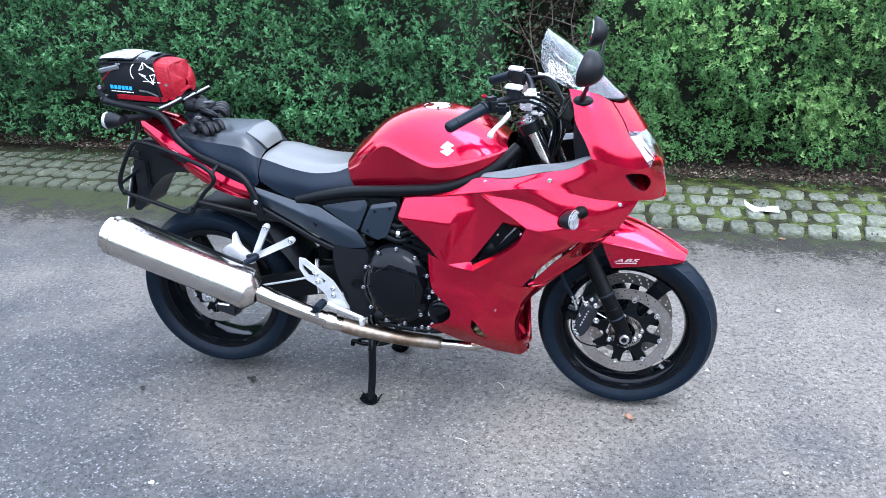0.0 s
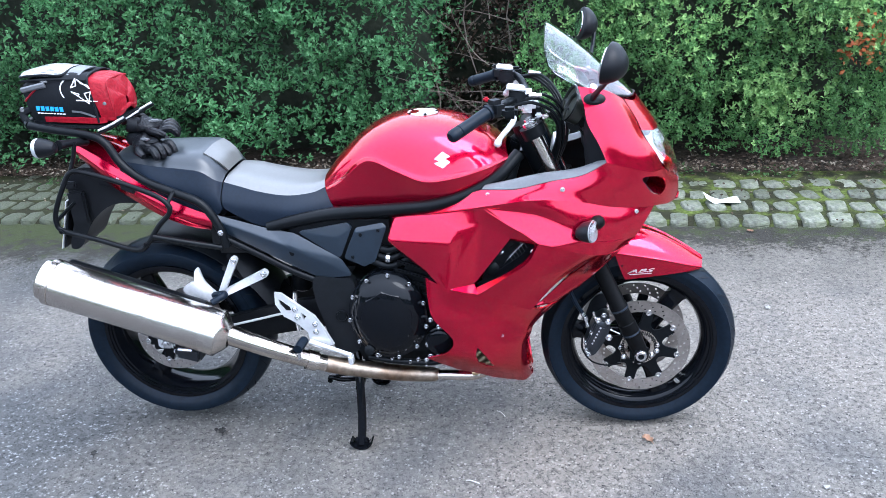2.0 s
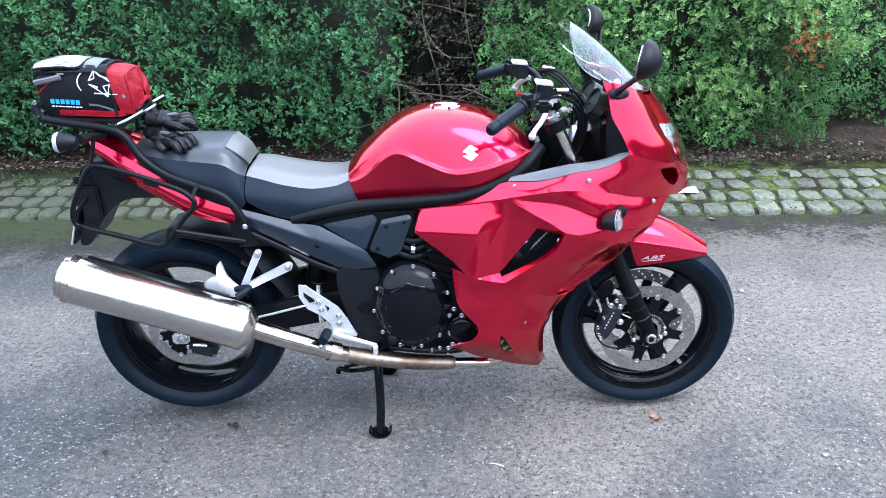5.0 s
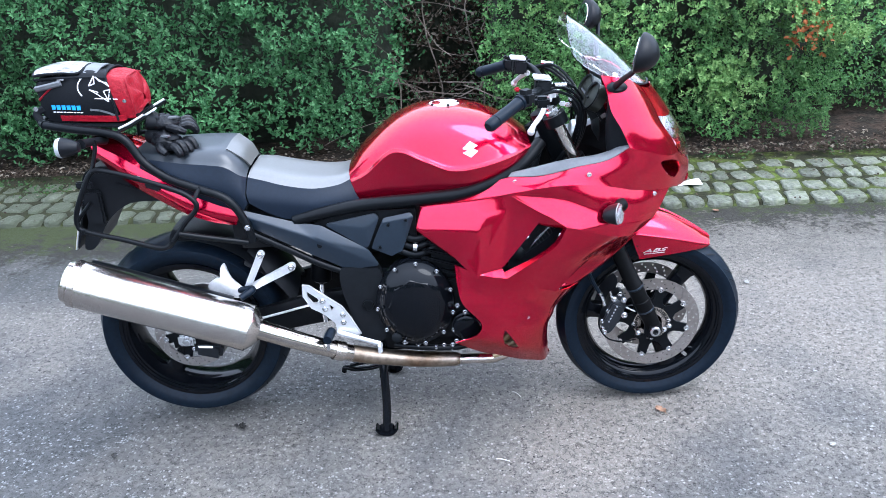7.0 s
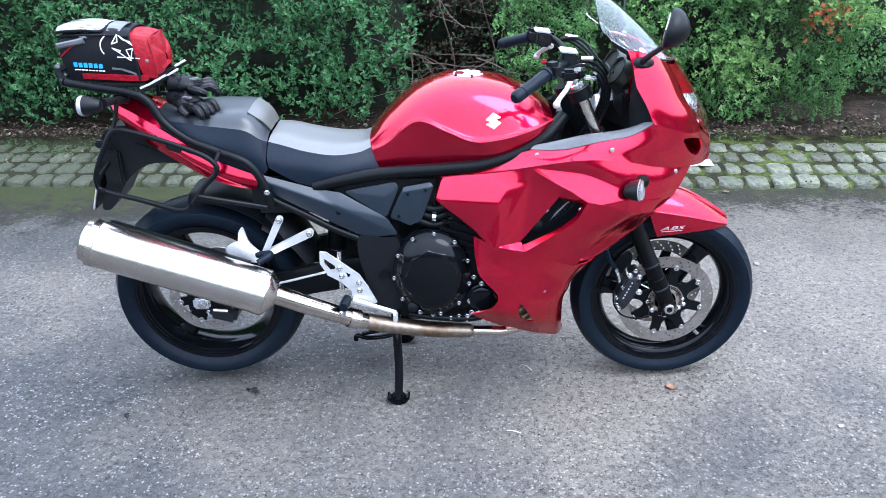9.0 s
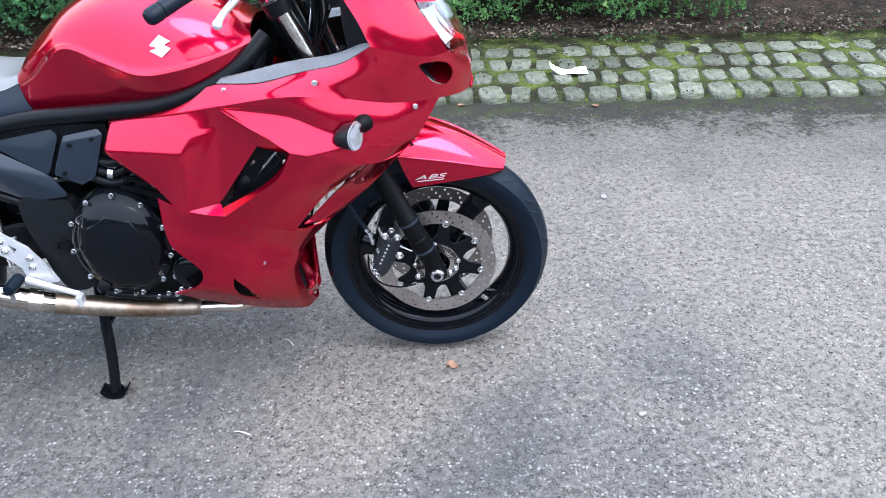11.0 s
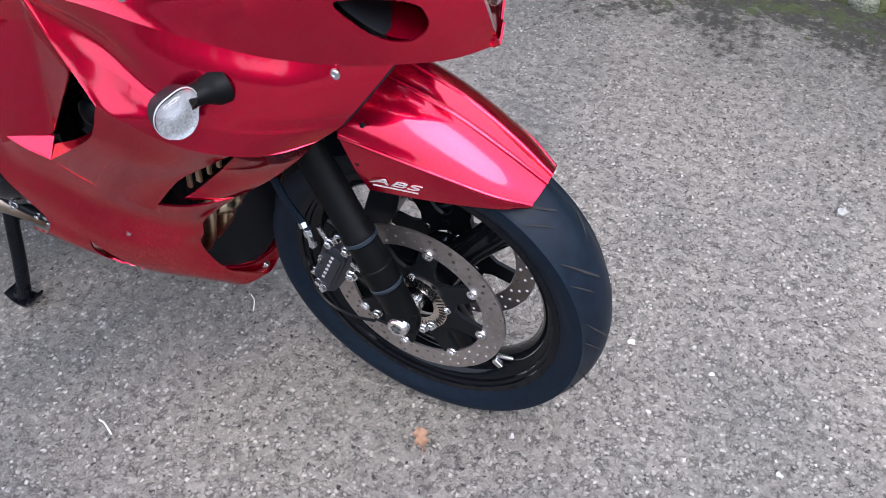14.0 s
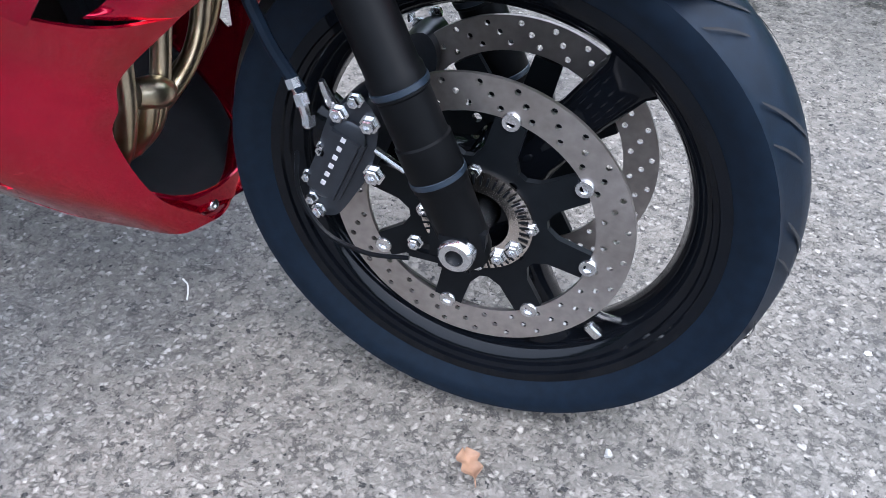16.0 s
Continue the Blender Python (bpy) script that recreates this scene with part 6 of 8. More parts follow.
# tail
for mir in (False, True):
    sg = 1 if mir else -1
    TAIL = [
        [(-0.205, -0.070, 0.990), (-0.120, -0.105, 0.958), (-0.030, -0.128, 0.908), (0.072, -0.150, 0.850), (0.160, -0.158, 0.810), (0.226, -0.160, 0.785)],
        [(-0.190, -0.085, 0.958), (-0.115, -0.120, 0.922), (-0.030, -0.142, 0.872), (0.072, -0.160, 0.815), (0.155, -0.166, 0.778), (0.226, -0.166, 0.760)],
        [(-0.165, -0.080, 0.918), (-0.095, -0.110, 0.872), (-0.015, -0.132, 0.826), (0.078, -0.152, 0.778), (0.155, -0.160, 0.752), (0.218, -0.160, 0.740)],
    ]
    tail = part("tail_panel", sheet(bmesh.new(), TAIL, 6, 6, mirror=mir), RED, bike, "glossy red tail panel with pale print")
    bm = bmesh.new()
    for k in range(6):
        plate(bm, [(0.0, 0.0), (0.009, -0.004), (0.010, -0.001), (0.002, 0.003)], 0, -0.001, m=Matrix.Translation((-0.058 + 0.012 * k, sg * (0.1365 + 0.0022 * k), 0.898 - 0.0064 * k)))
    part("print", bm, ALLOY, tail, "pale illegible print")
part("tail_cover", sheet(bmesh.new(), full([[(-0.20, 0, 1.0), (-0.20, -0.04, 0.998), (-0.205, -0.07, 0.99)], [(-0.12, 0, 0.975), (-0.12, -0.06, 0.972), (-0.12, -0.105, 0.958)], [(-0.06, 0, 0.95), (-0.06, -0.07, 0.945), (-0.05, -0.12, 0.918)]]), 5, 5, towards=(-0.1, 0, 0.8)), RED, bike, "red tail top")
part("tail_light", sheet(bmesh.new(), full([[(-0.205, 0, 0.998), (-0.208, -0.06, 0.988)], [(-0.200, 0, 0.95), (-0.190, -0.08, 0.945)]]), 6, 5, 0.01, towards=(0, 0, 0.95)), RED, bike, "red tail lamp lens")
bm = bmesh.new()
plate(bm, outline([(0.04, 0.800), (-0.03, 0.822), (-0.10, 0.870), (-0.17, 0.915), (-0.235, 0.900), (-0.255, 0.845), (-0.250, 0.770), (-0.286, 0.668), (-0.276, 0.648), (-0.246, 0.664), (-0.196, 0.742), (-0.12, 0.795), (-0.02, 0.798)], 52), -0.075, 0.075)
under = part("rear_mudguard", bm, PLASTIC, bike, "long black plastic rear mudguard")
part("seam", block(bmesh.new(), (-0.085, -0.077, 0.838), (0.14, 0.006, 0.008), 0.002, Matrix.Rotation(radians(20), 4, "Y")), PLASTIC, under)
pl = part("number_plate", block(bmesh.new(), (-0.286, 0, 0.735), (0.004, 0.18, 0.165), 0.001, Matrix.Rotation(radians(17), 4, "Y")), ALLOY, bike, "yellow number plate with dark bars")
bm = bmesh.new()
for k in range(6):
    block(bm, Vector((-0.2896, -0.06 + 0.024 * k, 0.735)), (0.001, 0.016, 0.06), 0, Matrix.Rotation(radians(17), 4, "Y"))
part("plate_bar", bm, BLACK, pl)
part("plate_face", block(bmesh.new(), (-0.2885, 0, 0.735), (0.001, 0.176, 0.161), 0, Matrix.Rotation(radians(17), 4, "Y")), YELLOW, pl)
part("plate_backing", block(bmesh.new(), (-0.279, 0, 0.735), (0.006, 0.174, 0.162), 0.002, Matrix.Rotation(radians(17), 4, "Y")), PLASTIC, pl, "black backing plate")
part("plate_bracket", block(bmesh.new(), (-0.225, -0.085, 0.79), (0.055, 0.02, 0.11), 0.006), PLASTIC, bike)
part("side_reflector", block(bmesh.new(), (-0.235, -0.098, 0.868), (0.05, 0.014, 0.022), 0.004), PLASTIC, bike)
for sg in (-1, 1):
    ri = part("rear_indicator", tubed([(-0.135, sg * 0.12, 1.008), (-0.150, sg * 0.18, 1.020), (-0.160, sg * 0.225, 1.026)], [0.013, 0.011, 0.014], segs=10), PLASTIC, bike, "rear indicator in a black housing")
    part("housing", lathe(bmesh.new(), [(0, 0.058), (0.014, 0.054), (0.022, 0.036), (0.027, 0.016), (0.028, 0.008), (0, 0.008)], (-0.210, sg * 0.250, 1.026), (1, 0, 0), 20, stretch=1.0), PLASTIC, ri)
    part("reflector", lathe(bmesh.new(), [(0.027, 0.008), (0.025, -0.002), (0.0, -0.006)], (-0.210, sg * 0.250, 1.026), (1, 0, 0), 20), REFLECT, ri)
    part("lens", lathe(bmesh.new(), [(0.0285, 0.009), (0.0288, 0.003), (0.026, -0.004), (0.018, -0.008), (0, -0.010)], (-0.210, sg * 0.250, 1.026), (1, 0, 0), 20), LENS, ri, "frosted pale lens")

# luggage rack and pannier rails
rack = part("luggage_rack", tubed([(0.262, -0.172, 0.690), (0.250, -0.175, 0.755), (0.205, -0.172, 0.826), (0.120, -0.166, 0.862), (0.040, -0.160, 0.896), (-0.025, -0.150, 0.945), (-0.065, -0.142, 1.005), (-0.110, -0.138, 1.030), (-0.220, -0.130, 1.048), (-0.300, -0.118, 1.060)], 0.0125, segs=12), BLACK, bike, "black tubular luggage rack")
part("rack_tube", tubed([(x, -y, z) for x, y, z in ((0.262, -0.172, 0.690), (0.250, -0.175, 0.755), (0.205, -0.172, 0.826), (0.120, -0.166, 0.862), (0.040, -0.160, 0.896), (-0.025, -0.150, 0.945), (-0.065, -0.142, 1.005), (-0.110, -0.138, 1.030), (-0.220, -0.130, 1.048), (-0.300, -0.118, 1.060))], 0.0125, segs=12), BLACK, rack)
part("rack_tube", tubed([(-0.300, -0.118, 1.060), (-0.318, -0.09, 1.062), (-0.322, 0, 1.062), (-0.318, 0.09, 1.062), (-0.300, 0.118, 1.060)], 0.0125, segs=12), BLACK, rack)
part("rack_plate", block(bmesh.new(), (-0.185, 0, 1.052), (0.25, 0.24, 0.010), 0.003, Matrix.Rotation(radians(3), 4, "Y")), PLASTIC, rack, "flat black carrier plate")
for y in (-0.135, 0.06):
    part("rack_arm", tubed([(-0.10, y, 1.028), (-0.055, y + 0.02, 1.045), (-0.012, y + 0.04, 1.066)], [0.009, 0.008, 0.008], segs=10, flat=0.6), BLACK, rack)
    part("arm_strip", tubed([(-0.085, y + 0.004, 1.042), (-0.055, y + 0.018, 1.053), (-0.016, y + 0.036, 1.072)], [0.006, 0.007, 0.0065], segs=10, flat=0.6), ALLOY, rack, "pale metal strip along the top of the rack arm")
for sg in (-1, 1):
    loop = [(-0.155, 0.205, 0.940), (-0.185, 0.215, 0.895), (-0.216, 0.222, 0.830), (-0.224, 0.222, 0.790), (-0.205, 0.222, 0.766), (-0.10, 0.222, 0.735), (-0.010, 0.222, 0.706), (0.025, 0.222, 0.706), (0.050, 0.222, 0.728), (0.085, 0.216, 0.775), (0.122, 0.212, 0.812), (0.122, 0.210, 0.838), (0.085, 0.206, 0.866), (-0.01, 0.205, 0.905), (-0.105, 0.205, 0.936)]
    pr = part("pannier_rail", tubed([(x, sg * y, z) for x, y, z in loop], 0.0078, segs=10, closed=True, steps=5), BLACK, bike, "black tubular pannier rail")
    part("rail_strut", tubed([(-0.158, sg * 0.206, 0.935), (-0.147, sg * 0.186, 0.98), (-0.142, sg * 0.172, 1.022)], 0.0085, segs=10, flat=0.7), BLACK, pr)
    part("rail_strut", tubed([(0.120, sg * 0.210, 0.84), (0.128, sg * 0.19, 0.858), (0.13, sg * 0.165, 0.866)], 0.006, segs=8), BLACK, pr)
    part("rail_strut", tubed([(-0.22, sg * 0.222, 0.80), (-0.225, sg * 0.16, 0.805), (-0.23, sg * 0.10, 0.81)], 0.006, segs=8), BLACK, pr)
    part("rail_bracket", block(bmesh.new(), (0.010, sg * 0.205, 0.888), (0.045, 0.012, 0.020), 0.004, Matrix.Rotation(radians(22), 4, "Y")), PLASTIC, pr)
    part("lower_strut", tubed([(0.065, sg * 0.222, 0.745), (0.14, sg * 0.205, 0.722), (0.25, sg * 0.178, 0.690)], 0.009, segs=10), BLACK, pr)
    for q in ((-0.145, 0.18, 1.018), (0.258, 0.192, 0.742), (-0.208, 0.232, 0.768), (0.045, 0.232, 0.722)):
        part("rail_bolt", bolt_head(bmesh.new(), (q[0], sg * q[1], q[2]), (0, sg, 0), 0.007, 0.005), BOLT if q[0] > 0.2 else BLACK, pr)

# side covers
for mir in (False, True):
    SUB = {
        "a": (0.233, -0.150, 0.784), "b": (0.394, -0.156, 0.739), "c": (0.469, -0.160, 0.726), "d": (0.604, -0.170, 0.647), "t": (0.636, -0.176, 0.595), "e": (0.247, -0.166, 0.769),
        "k": (0.451, -0.186, 0.695), "f": (0.254, -0.158, 0.732), "g": (0.436, -0.170, 0.637), "h": (0.524, -0.170, 0.591), "i": (0.554, -0.174, 0.586),
    }
    sub = part("side_cover", facets(bmesh.new(), SUB, ["a b k e", "b c k", "c d k", "d t k", "e k g f", "k h g", "k t i h"], mirror=mir, thick=0.006, soften=0.006), PANEL, bike, "dark blue-grey plastic side cover", angle=30)
    sg = 1 if mir else -1
    part("cover_hole", lathe(bmesh.new(), [(0.008, 0), (0.008, 0.002), (0, 0.002)], (0.462, sg * 0.180, 0.674), (0, sg, 0), 14, stretch=1.5), BLACK, sub)
    tri = {"a": (0.477, -0.158, 0.729), "b": (0.631, -0.156, 0.756), "c": (0.643, -0.160, 0.741), "d": (0.605, -0.170, 0.653), "e": (0.595, -0.170, 0.652), "m": (0.600, -0.168, 0.712)}
    part("air_box_cover", facets(bmesh.new(), tri, ["a b m", "b c m", "c d m", "d e m", "e a m"], mirror=mir, thick=0.012, soften=0.005), PANEL, bike, "dark grey triangular side cover", angle=30)
    box = {"a": (0.655, -0.162, 0.741), "b": (0.736, -0.160, 0.755), "c": (0.746, -0.164, 0.742), "d": (0.708, -0.172, 0.639), "e": (0.673, -0.172, 0.622), "f": (0.612, -0.168, 0.649), "g": (0.652, -0.170, 0.730), "h": (0.732, -0.170, 0.742)}
    jb = part("throttle_cover", facets(bmesh.new(), box, ["a b h g", "b c h", "c d h", "d e f g h", "f a g"], mirror=mir, thick=0.014, soften=0.004), PANEL, bike, "dark grey throttle body cover", angle=30)
    for x, z in ((0.669, 0.722), (0.722, 0.735), (0.640, 0.652)):
        part("cover_screw", bolt_head(bmesh.new(), (x, sg * 0.173, z), (0, sg, 0), 0.004, 0.003), BLACK, jb)
    piv = outline([(0.520, 0.590), (0.590, 0.586), (0.632, 0.580), (0.640, 0.520), (0.640, 0.430), (0.632, 0.345), (0.575, 0.335), (0.548, 0.380), (0.530, 0.450), (0.512, 0.530)], 60)
    pv = part("pivot_plate", plate(bmesh.new(), piv, sg * 0.176, sg * 0.140), PLASTIC, bike, "black frame pivot plate")
    part("pivot_cap", lathe(bmesh.new(), [(0.019, 0), (0.019, 0.005), (0.015, 0.006), (0.014, 0.003), (0, 0.003)], (0.590, sg * 0.176, 0.462), (0, sg, 0), 28), BLACK, pv)
    part("subframe_tube", tubed([(0.259, sg * 0.155, 0.708), (0.36, sg * 0.158, 0.655), (0.455, sg * 0.162, 0.604), (0.560, sg * 0.162, 0.560)], 0.011, segs=10), BLACK, bike, "black subframe tube")

part("air_box", block(bmesh.new(), (0.60, 0, 0.70), (0.34, 0.29, 0.16), 0.02), PLASTIC, bike, "black plastic air box")
part("battery_box", block(bmesh.new(), (0.34, 0, 0.70), (0.30, 0.24, 0.12), 0.02), PLASTIC, bike)
part("under_seat_tray", block(bmesh.new(), (0.10, 0, 0.80), (0.28, 0.22, 0.08), 0.02, Matrix.Rotation(radians(24), 4, "Y")), PLASTIC, bike)

# swingarm and rear brake
rows = []
for k in range(5):
    a0 = radians(36 + 14 * k)
    rows.append([(0.352 * math.cos(a0), 0, 0.347 + 0.352 * math.sin(a0)), (0.350 * math.cos(a0), -0.06, 0.347 + 0.350 * math.sin(a0)), (0.335 * math.cos(a0), -0.105, 0.347 + 0.335 * math.sin(a0))])
part("inner_mudguard", sheet(bmesh.new(), full(rows), 4, 4, 0.003, towards=(0, 0, 0.347)), PLASTIC, bike, "black plastic inner mudguard")
for sg in (-1, 1):
    bm = bmesh.new()
    rings = []
    for x, z, h, w in ((0.60, 0.462, 0.044, 0.030), (0.45, 0.440, 0.050, 0.028), (0.25, 0.400, 0.044, 0.024), (0.08, 0.362, 0.036, 0.020), (-0.05, 0.345, 0.030, 0.018)):
        rings.append([bm.verts.new((x, sg * 0.118 + a0 * w * 0.6, z + b0 * h)) for a0, b0 in ((-1, -0.7), (-0.7, -1), (0.7, -1), (1, -0.7), (1, 0.7), (0.7, 1), (-0.7, 1), (-1, 0.7))])
    for r0, r1 in zip(rings, rings[1:]):
        for i in range(8):
            bm.faces.new((r0[i], r0[(i + 1) % 8], r1[(i + 1) % 8], r1[i]))
    bm.faces.new(rings[0])
    bm.faces.new(rings[-1])
    part("swingarm", bm, BLACK, bike, "black box-section swingarm")
part("swingarm_trim", tubed([(0.10, -0.140, 0.385), (0.28, -0.142, 0.425), (0.46, -0.142, 0.470)], 0.004, segs=6), ALLOY, bike)
rc = part("rear_caliper", block(bmesh.new(), (0.055, -0.105, 0.300), (0.09, 0.05, 0.055), 0.012, Matrix.Rotation(radians(15), 4, "Y")), CHIP, bike, "black rear brake caliper")
part("caliper_bolt", tubed([(0.03, -0.135, 0.322), (0.075, -0.135, 0.318)], 0.006, smooth=False, segs=8), BOLT, rc)
part("chain_adjuster", block(bmesh.new(), (-0.005, -0.136, 0.346), (0.055, 0.014, 0.040), 0.008), ALLOY, bike, "silver axle adjuster block")
part("hugger", sheet(bmesh.new(), full([[(0.36, 0, 0.50), (0.36, -0.06, 0.48), (0.35, -0.098, 0.44)], [(0.30, 0, 0.60), (0.30, -0.06, 0.58), (0.285, -0.10, 0.53)], [(0.22, 0, 0.655), (0.22, -0.06, 0.635), (0.205, -0.10, 0.585)]]), 4, 4, 0.003, towards=(0, 0, 0.345)), PLASTIC, bike, "black rear hugger")
part("shock_absorber", lathe(bmesh.new(), [(0.02, 0), (0.034, 0.01), (0.034, 0.17), (0.02, 0.18), (0, 0.18)], (0.42, 0, 0.47), (0.15, 0, 1), 20), BLACK, bike)

# engine
eng = part("engine", block(bmesh.new(), (0.78, 0, 0.44), (0.36, 0.35, 0.26), 0.03), BLACK, bike, "black four-cylinder engine")
bm = bmesh.new()
tilt = Matrix.Rotation(radians(18), 4, "Y")
for k in range(7):
    part("cooling_fin", block(bmesh.new(), Vector((0.85, 0, 0.585)) + tilt.to_3x3() @ Vector((0, 0, 0.026 * (k - 2))), (0.19, 0.36, 0.012), 0.004, tilt), BLACK, eng)
block(bm, (0.85, 0, 0.62), (0.15, 0.33, 0.22), 0.02, tilt)
block(bm, Vector((0.89, 0, 0.735)), (0.20, 0.34, 0.07), 0.02, tilt)
part("cylinder_block", bm, BLACK, eng, "black finned cylinder block")
part("oil_pan", block(bmesh.new(), (0.74, 0, 0.295), (0.26, 0.26, 0.06), 0.02), BLACK, eng)
prof = [(0.0, 0.034), (0.040, 0.033), (0.068, 0.029), (0.088, 0.020), (0.102, 0.008), (0.108, 0.0), (0.118, -0.004), (0.120, -0.010), (0.120, -0.05), (0.0, -0.05)]
cover = part("clutch_cover", lathe(bmesh.new(), prof, (0.735, -0.197, 0.468), (0, -1, 0), 48, stretch=1.18), GLOSS, eng, "gloss black clutch cover ringed with silver bolts")
part("cover_face", lathe(bmesh.new(), [(0.0, 0.037), (0.030, 0.036), (0.078, 0.027), (0.082, 0.022)], (0.735, -0.197, 0.468), (0, -1, 0), 9, stretch=1.18, turn=0.3), GLOSS, eng, "faceted face of the clutch cover", smooth=False)
for k in range(11):
    a0 = radians(20 + 360 * k / 11)
    part("cover_bolt", bolt_head(bmesh.new(), (0.735 + 0.116 * math.cos(a0), -0.199, 0.468 + 0.137 * math.sin(a0)), (0, -1, 0), 0.0052, 0.008), BOLT, eng)
small = part("starter_cover", lathe(bmesh.new(), [(0.0, 0.014), (0.034, 0.014), (0.040, 0.010), (0.042, 0.0), (0.046, -0.002), (0.046, -0.04), (0, -0.04)], (0.888, -0.198, 0.386), (0, -1, 0), 36), GLOSS, eng, "small round gloss black cover")
for x, z in ((0.885, 0.437), (0.862, 0.460), (0.848, 0.377), (0.893, 0.342), (0.925, 0.39), (0.878, 0.336), (0.855, 0.338), (0.842, 0.325)):
    part("engine_bolt", bolt_head(bmesh.new(), (x, -0.200, z), (0, -1, 0), 0.0058, 0.008), BOLT, eng)
for x, z in ((0.70, 0.335), (0.735, 0.322), (0.79, 0.31), (0.815, 0.318), (0.675, 0.355), (0.66, 0.37), (0.84, 0.30)):
    part("engine_bolt", bolt_head(bmesh.new(), (x, -0.186, z), (0, -1, 0), 0.005, 0.008), BOLT, eng)
part("oil_filler", lathe(bmesh.new(), [(0.016, 0), (0.016, 0.012), (0.012, 0.014), (0, 0.014)], (0.672, -0.20, 0.36), (0, -1, 0.3), 12), BLACK, eng)
for k, z in enumerate((0.64, 0.665, 0.69)):
    part("coolant_hose", tubed([(0.68, -0.155 + 0.01 * k, z), (0.75, -0.165, z - 0.02), (0.82, -0.150, z + 0.01), (0.88, -0.12, z + 0.03)], 0.011, segs=10), BLACK, eng, "black coolant hose")
part("hose_clip", lathe(bmesh.new(), [(0.014, -0.006), (0.0155, -0.006), (0.0155, 0.006), (0.014, 0.006), (0.014, -0.006)], (0.745, -0.164, 0.645), (1, 0, -0.1), 16), BOLT, eng)
part("bottom_hose", tubed([(0.66, -0.172, 0.318), (0.74, -0.180, 0.310), (0.84, -0.178, 0.302), (0.90, -0.165, 0.305)], 0.010, segs=10), BLACK, eng)
rad = part("radiator", block(bmesh.new(), (1.13, 0, 0.60), (0.035, 0.36, 0.27), 0.008, Matrix.Rotation(radians(-14), 4, "Y")), BLACK, bike, "black radiator core")
bm = bmesh.new()
for k in range(24):
    block(bm, Vector((1.152, 0, 0.60)) + Matrix.Rotation(radians(-14), 3, "Y") @ Vector((0, 0, -0.125 + 0.0108 * k)), (0.004, 0.33, 0.004), 0, Matrix.Rotation(radians(-14), 4, "Y"))
part("radiator_fin", bm, PLASTIC, rad)
part("radiator_cap", lathe(bmesh.new(), [(0.02, 0), (0.02, 0.012), (0.012, 0.016), (0, 0.016)], (1.05, -0.185, 0.62), (0, -1, 0.2), 18), BLACK, bike)
for k in range(4):
    x, z = 1.03 + 0.03 * k, 0.63 + 0.022 * k
    part("inner_fitting", tubed([(x, -0.17, z), (x + 0.02, -0.19, z + 0.018), (x + 0.03, -0.165, z + 0.03)], 0.004, segs=7), BOLT if k % 2 else BLACK, bike)

for x, z, w in ((1.206, 0.556, 0.008), (1.228, 0.575, 0.009), (1.252, 0.598, 0.006), (1.274, 0.618, 0.007)):
    part("cooler_bracket", block(bmesh.new(), (x - 0.014, -0.182, z - 0.008), (w, 0.006, 0.050), 0.001, Matrix.Rotation(radians(8), 4, "Y")), BRASS, bike, "straw-coloured oil cooler bracket")

# exhaust
for y, pts in ((-0.105, [(1.112, -0.078, 0.47), (1.104, -0.080, 0.40), (1.100, -0.086, 0.34), (1.085, -0.094, 0.285), (1.04, -0.100, 0.246), (0.97, -0.105, 0.224)]),
               (-0.042, [(1.112, -0.004, 0.47), (1.104, -0.012, 0.40), (1.098, -0.024, 0.34), (1.085, -0.040, 0.290), (1.04, -0.07, 0.252), (0.97, -0.088, 0.226)]),
               (0.042, [(1.112, 0.070, 0.47), (1.104, 0.066, 0.40), (1.098, 0.045, 0.352), (1.088, 0.010, 0.320), (1.06, -0.03, 0.285), (0.97, -0.075, 0.232)]),
               (0.105, [(1.100, 0.120, 0.47), (1.090, 0.115, 0.40), (1.075, 0.100, 0.345), (1.050, 0.06, 0.300), (1.02, 0.0, 0.275), (0.95, -0.065, 0.236)])):
    part("header_pipe", tubed([(0.955, y, 0.600), (1.030, y, 0.605), (1.090, y * 0.97, 0.560)] + pts, 0.0118, segs=16), BRASS, bike, "bronze-tinted exhaust header pipe")
part("header_brace", tubed([(1.098, -0.066, 0.352), (1.106, -0.044, 0.345), (1.102, -0.022, 0.333)], [0.016, 0.019, 0.016], segs=12, flat=1.0), BRASS, bike, "brassy balance pipe between the headers")
part("header_stub", tubed([(1.104, -0.050, 0.345), (1.098, -0.058, 0.31), (1.08, -0.066, 0.28)], 0.012, segs=12), BRASS, bike)
mid = part("exhaust_pipe", tubed([(1.030, -0.095, 0.232), (0.97, -0.100, 0.213), (0.905, -0.103, 0.215), (0.855, -0.106, 0.217)], 0.0165, segs=14), STEEL, bike, "stainless steel exhaust pipe")
part("catalyst", tubed([(0.862, -0.105, 0.216), (0.840, -0.107, 0.219), (0.734, -0.124, 0.234), (0.593, -0.158, 0.272), (0.524, -0.182, 0.300), (0.514, -0.185, 0.304)], [0.017, 0.0235, 0.026, 0.0265, 0.026, 0.022], segs=18), HEATED, mid, "heat-tinted catalyst section")
part("rear_pipe", tubed([(0.529, -0.180, 0.297), (0.466, -0.207, 0.332), (0.358, -0.242, 0.392), (0.226, -0.274, 0.466)], [0.0255, 0.0265, 0.0285, 0.031], segs=20), POLISHED, mid, "polished steel link pipe")
part("pipe_clamp", lathe(bmesh.new(), [(0.0275, -0.016), (0.031, -0.016), (0.031, 0.016), (0.0275, 0.016), (0.0275, -0.016)], (0.486, -0.199, 0.321), (-0.85, -0.32, 0.42), 24), STEEL, mid)
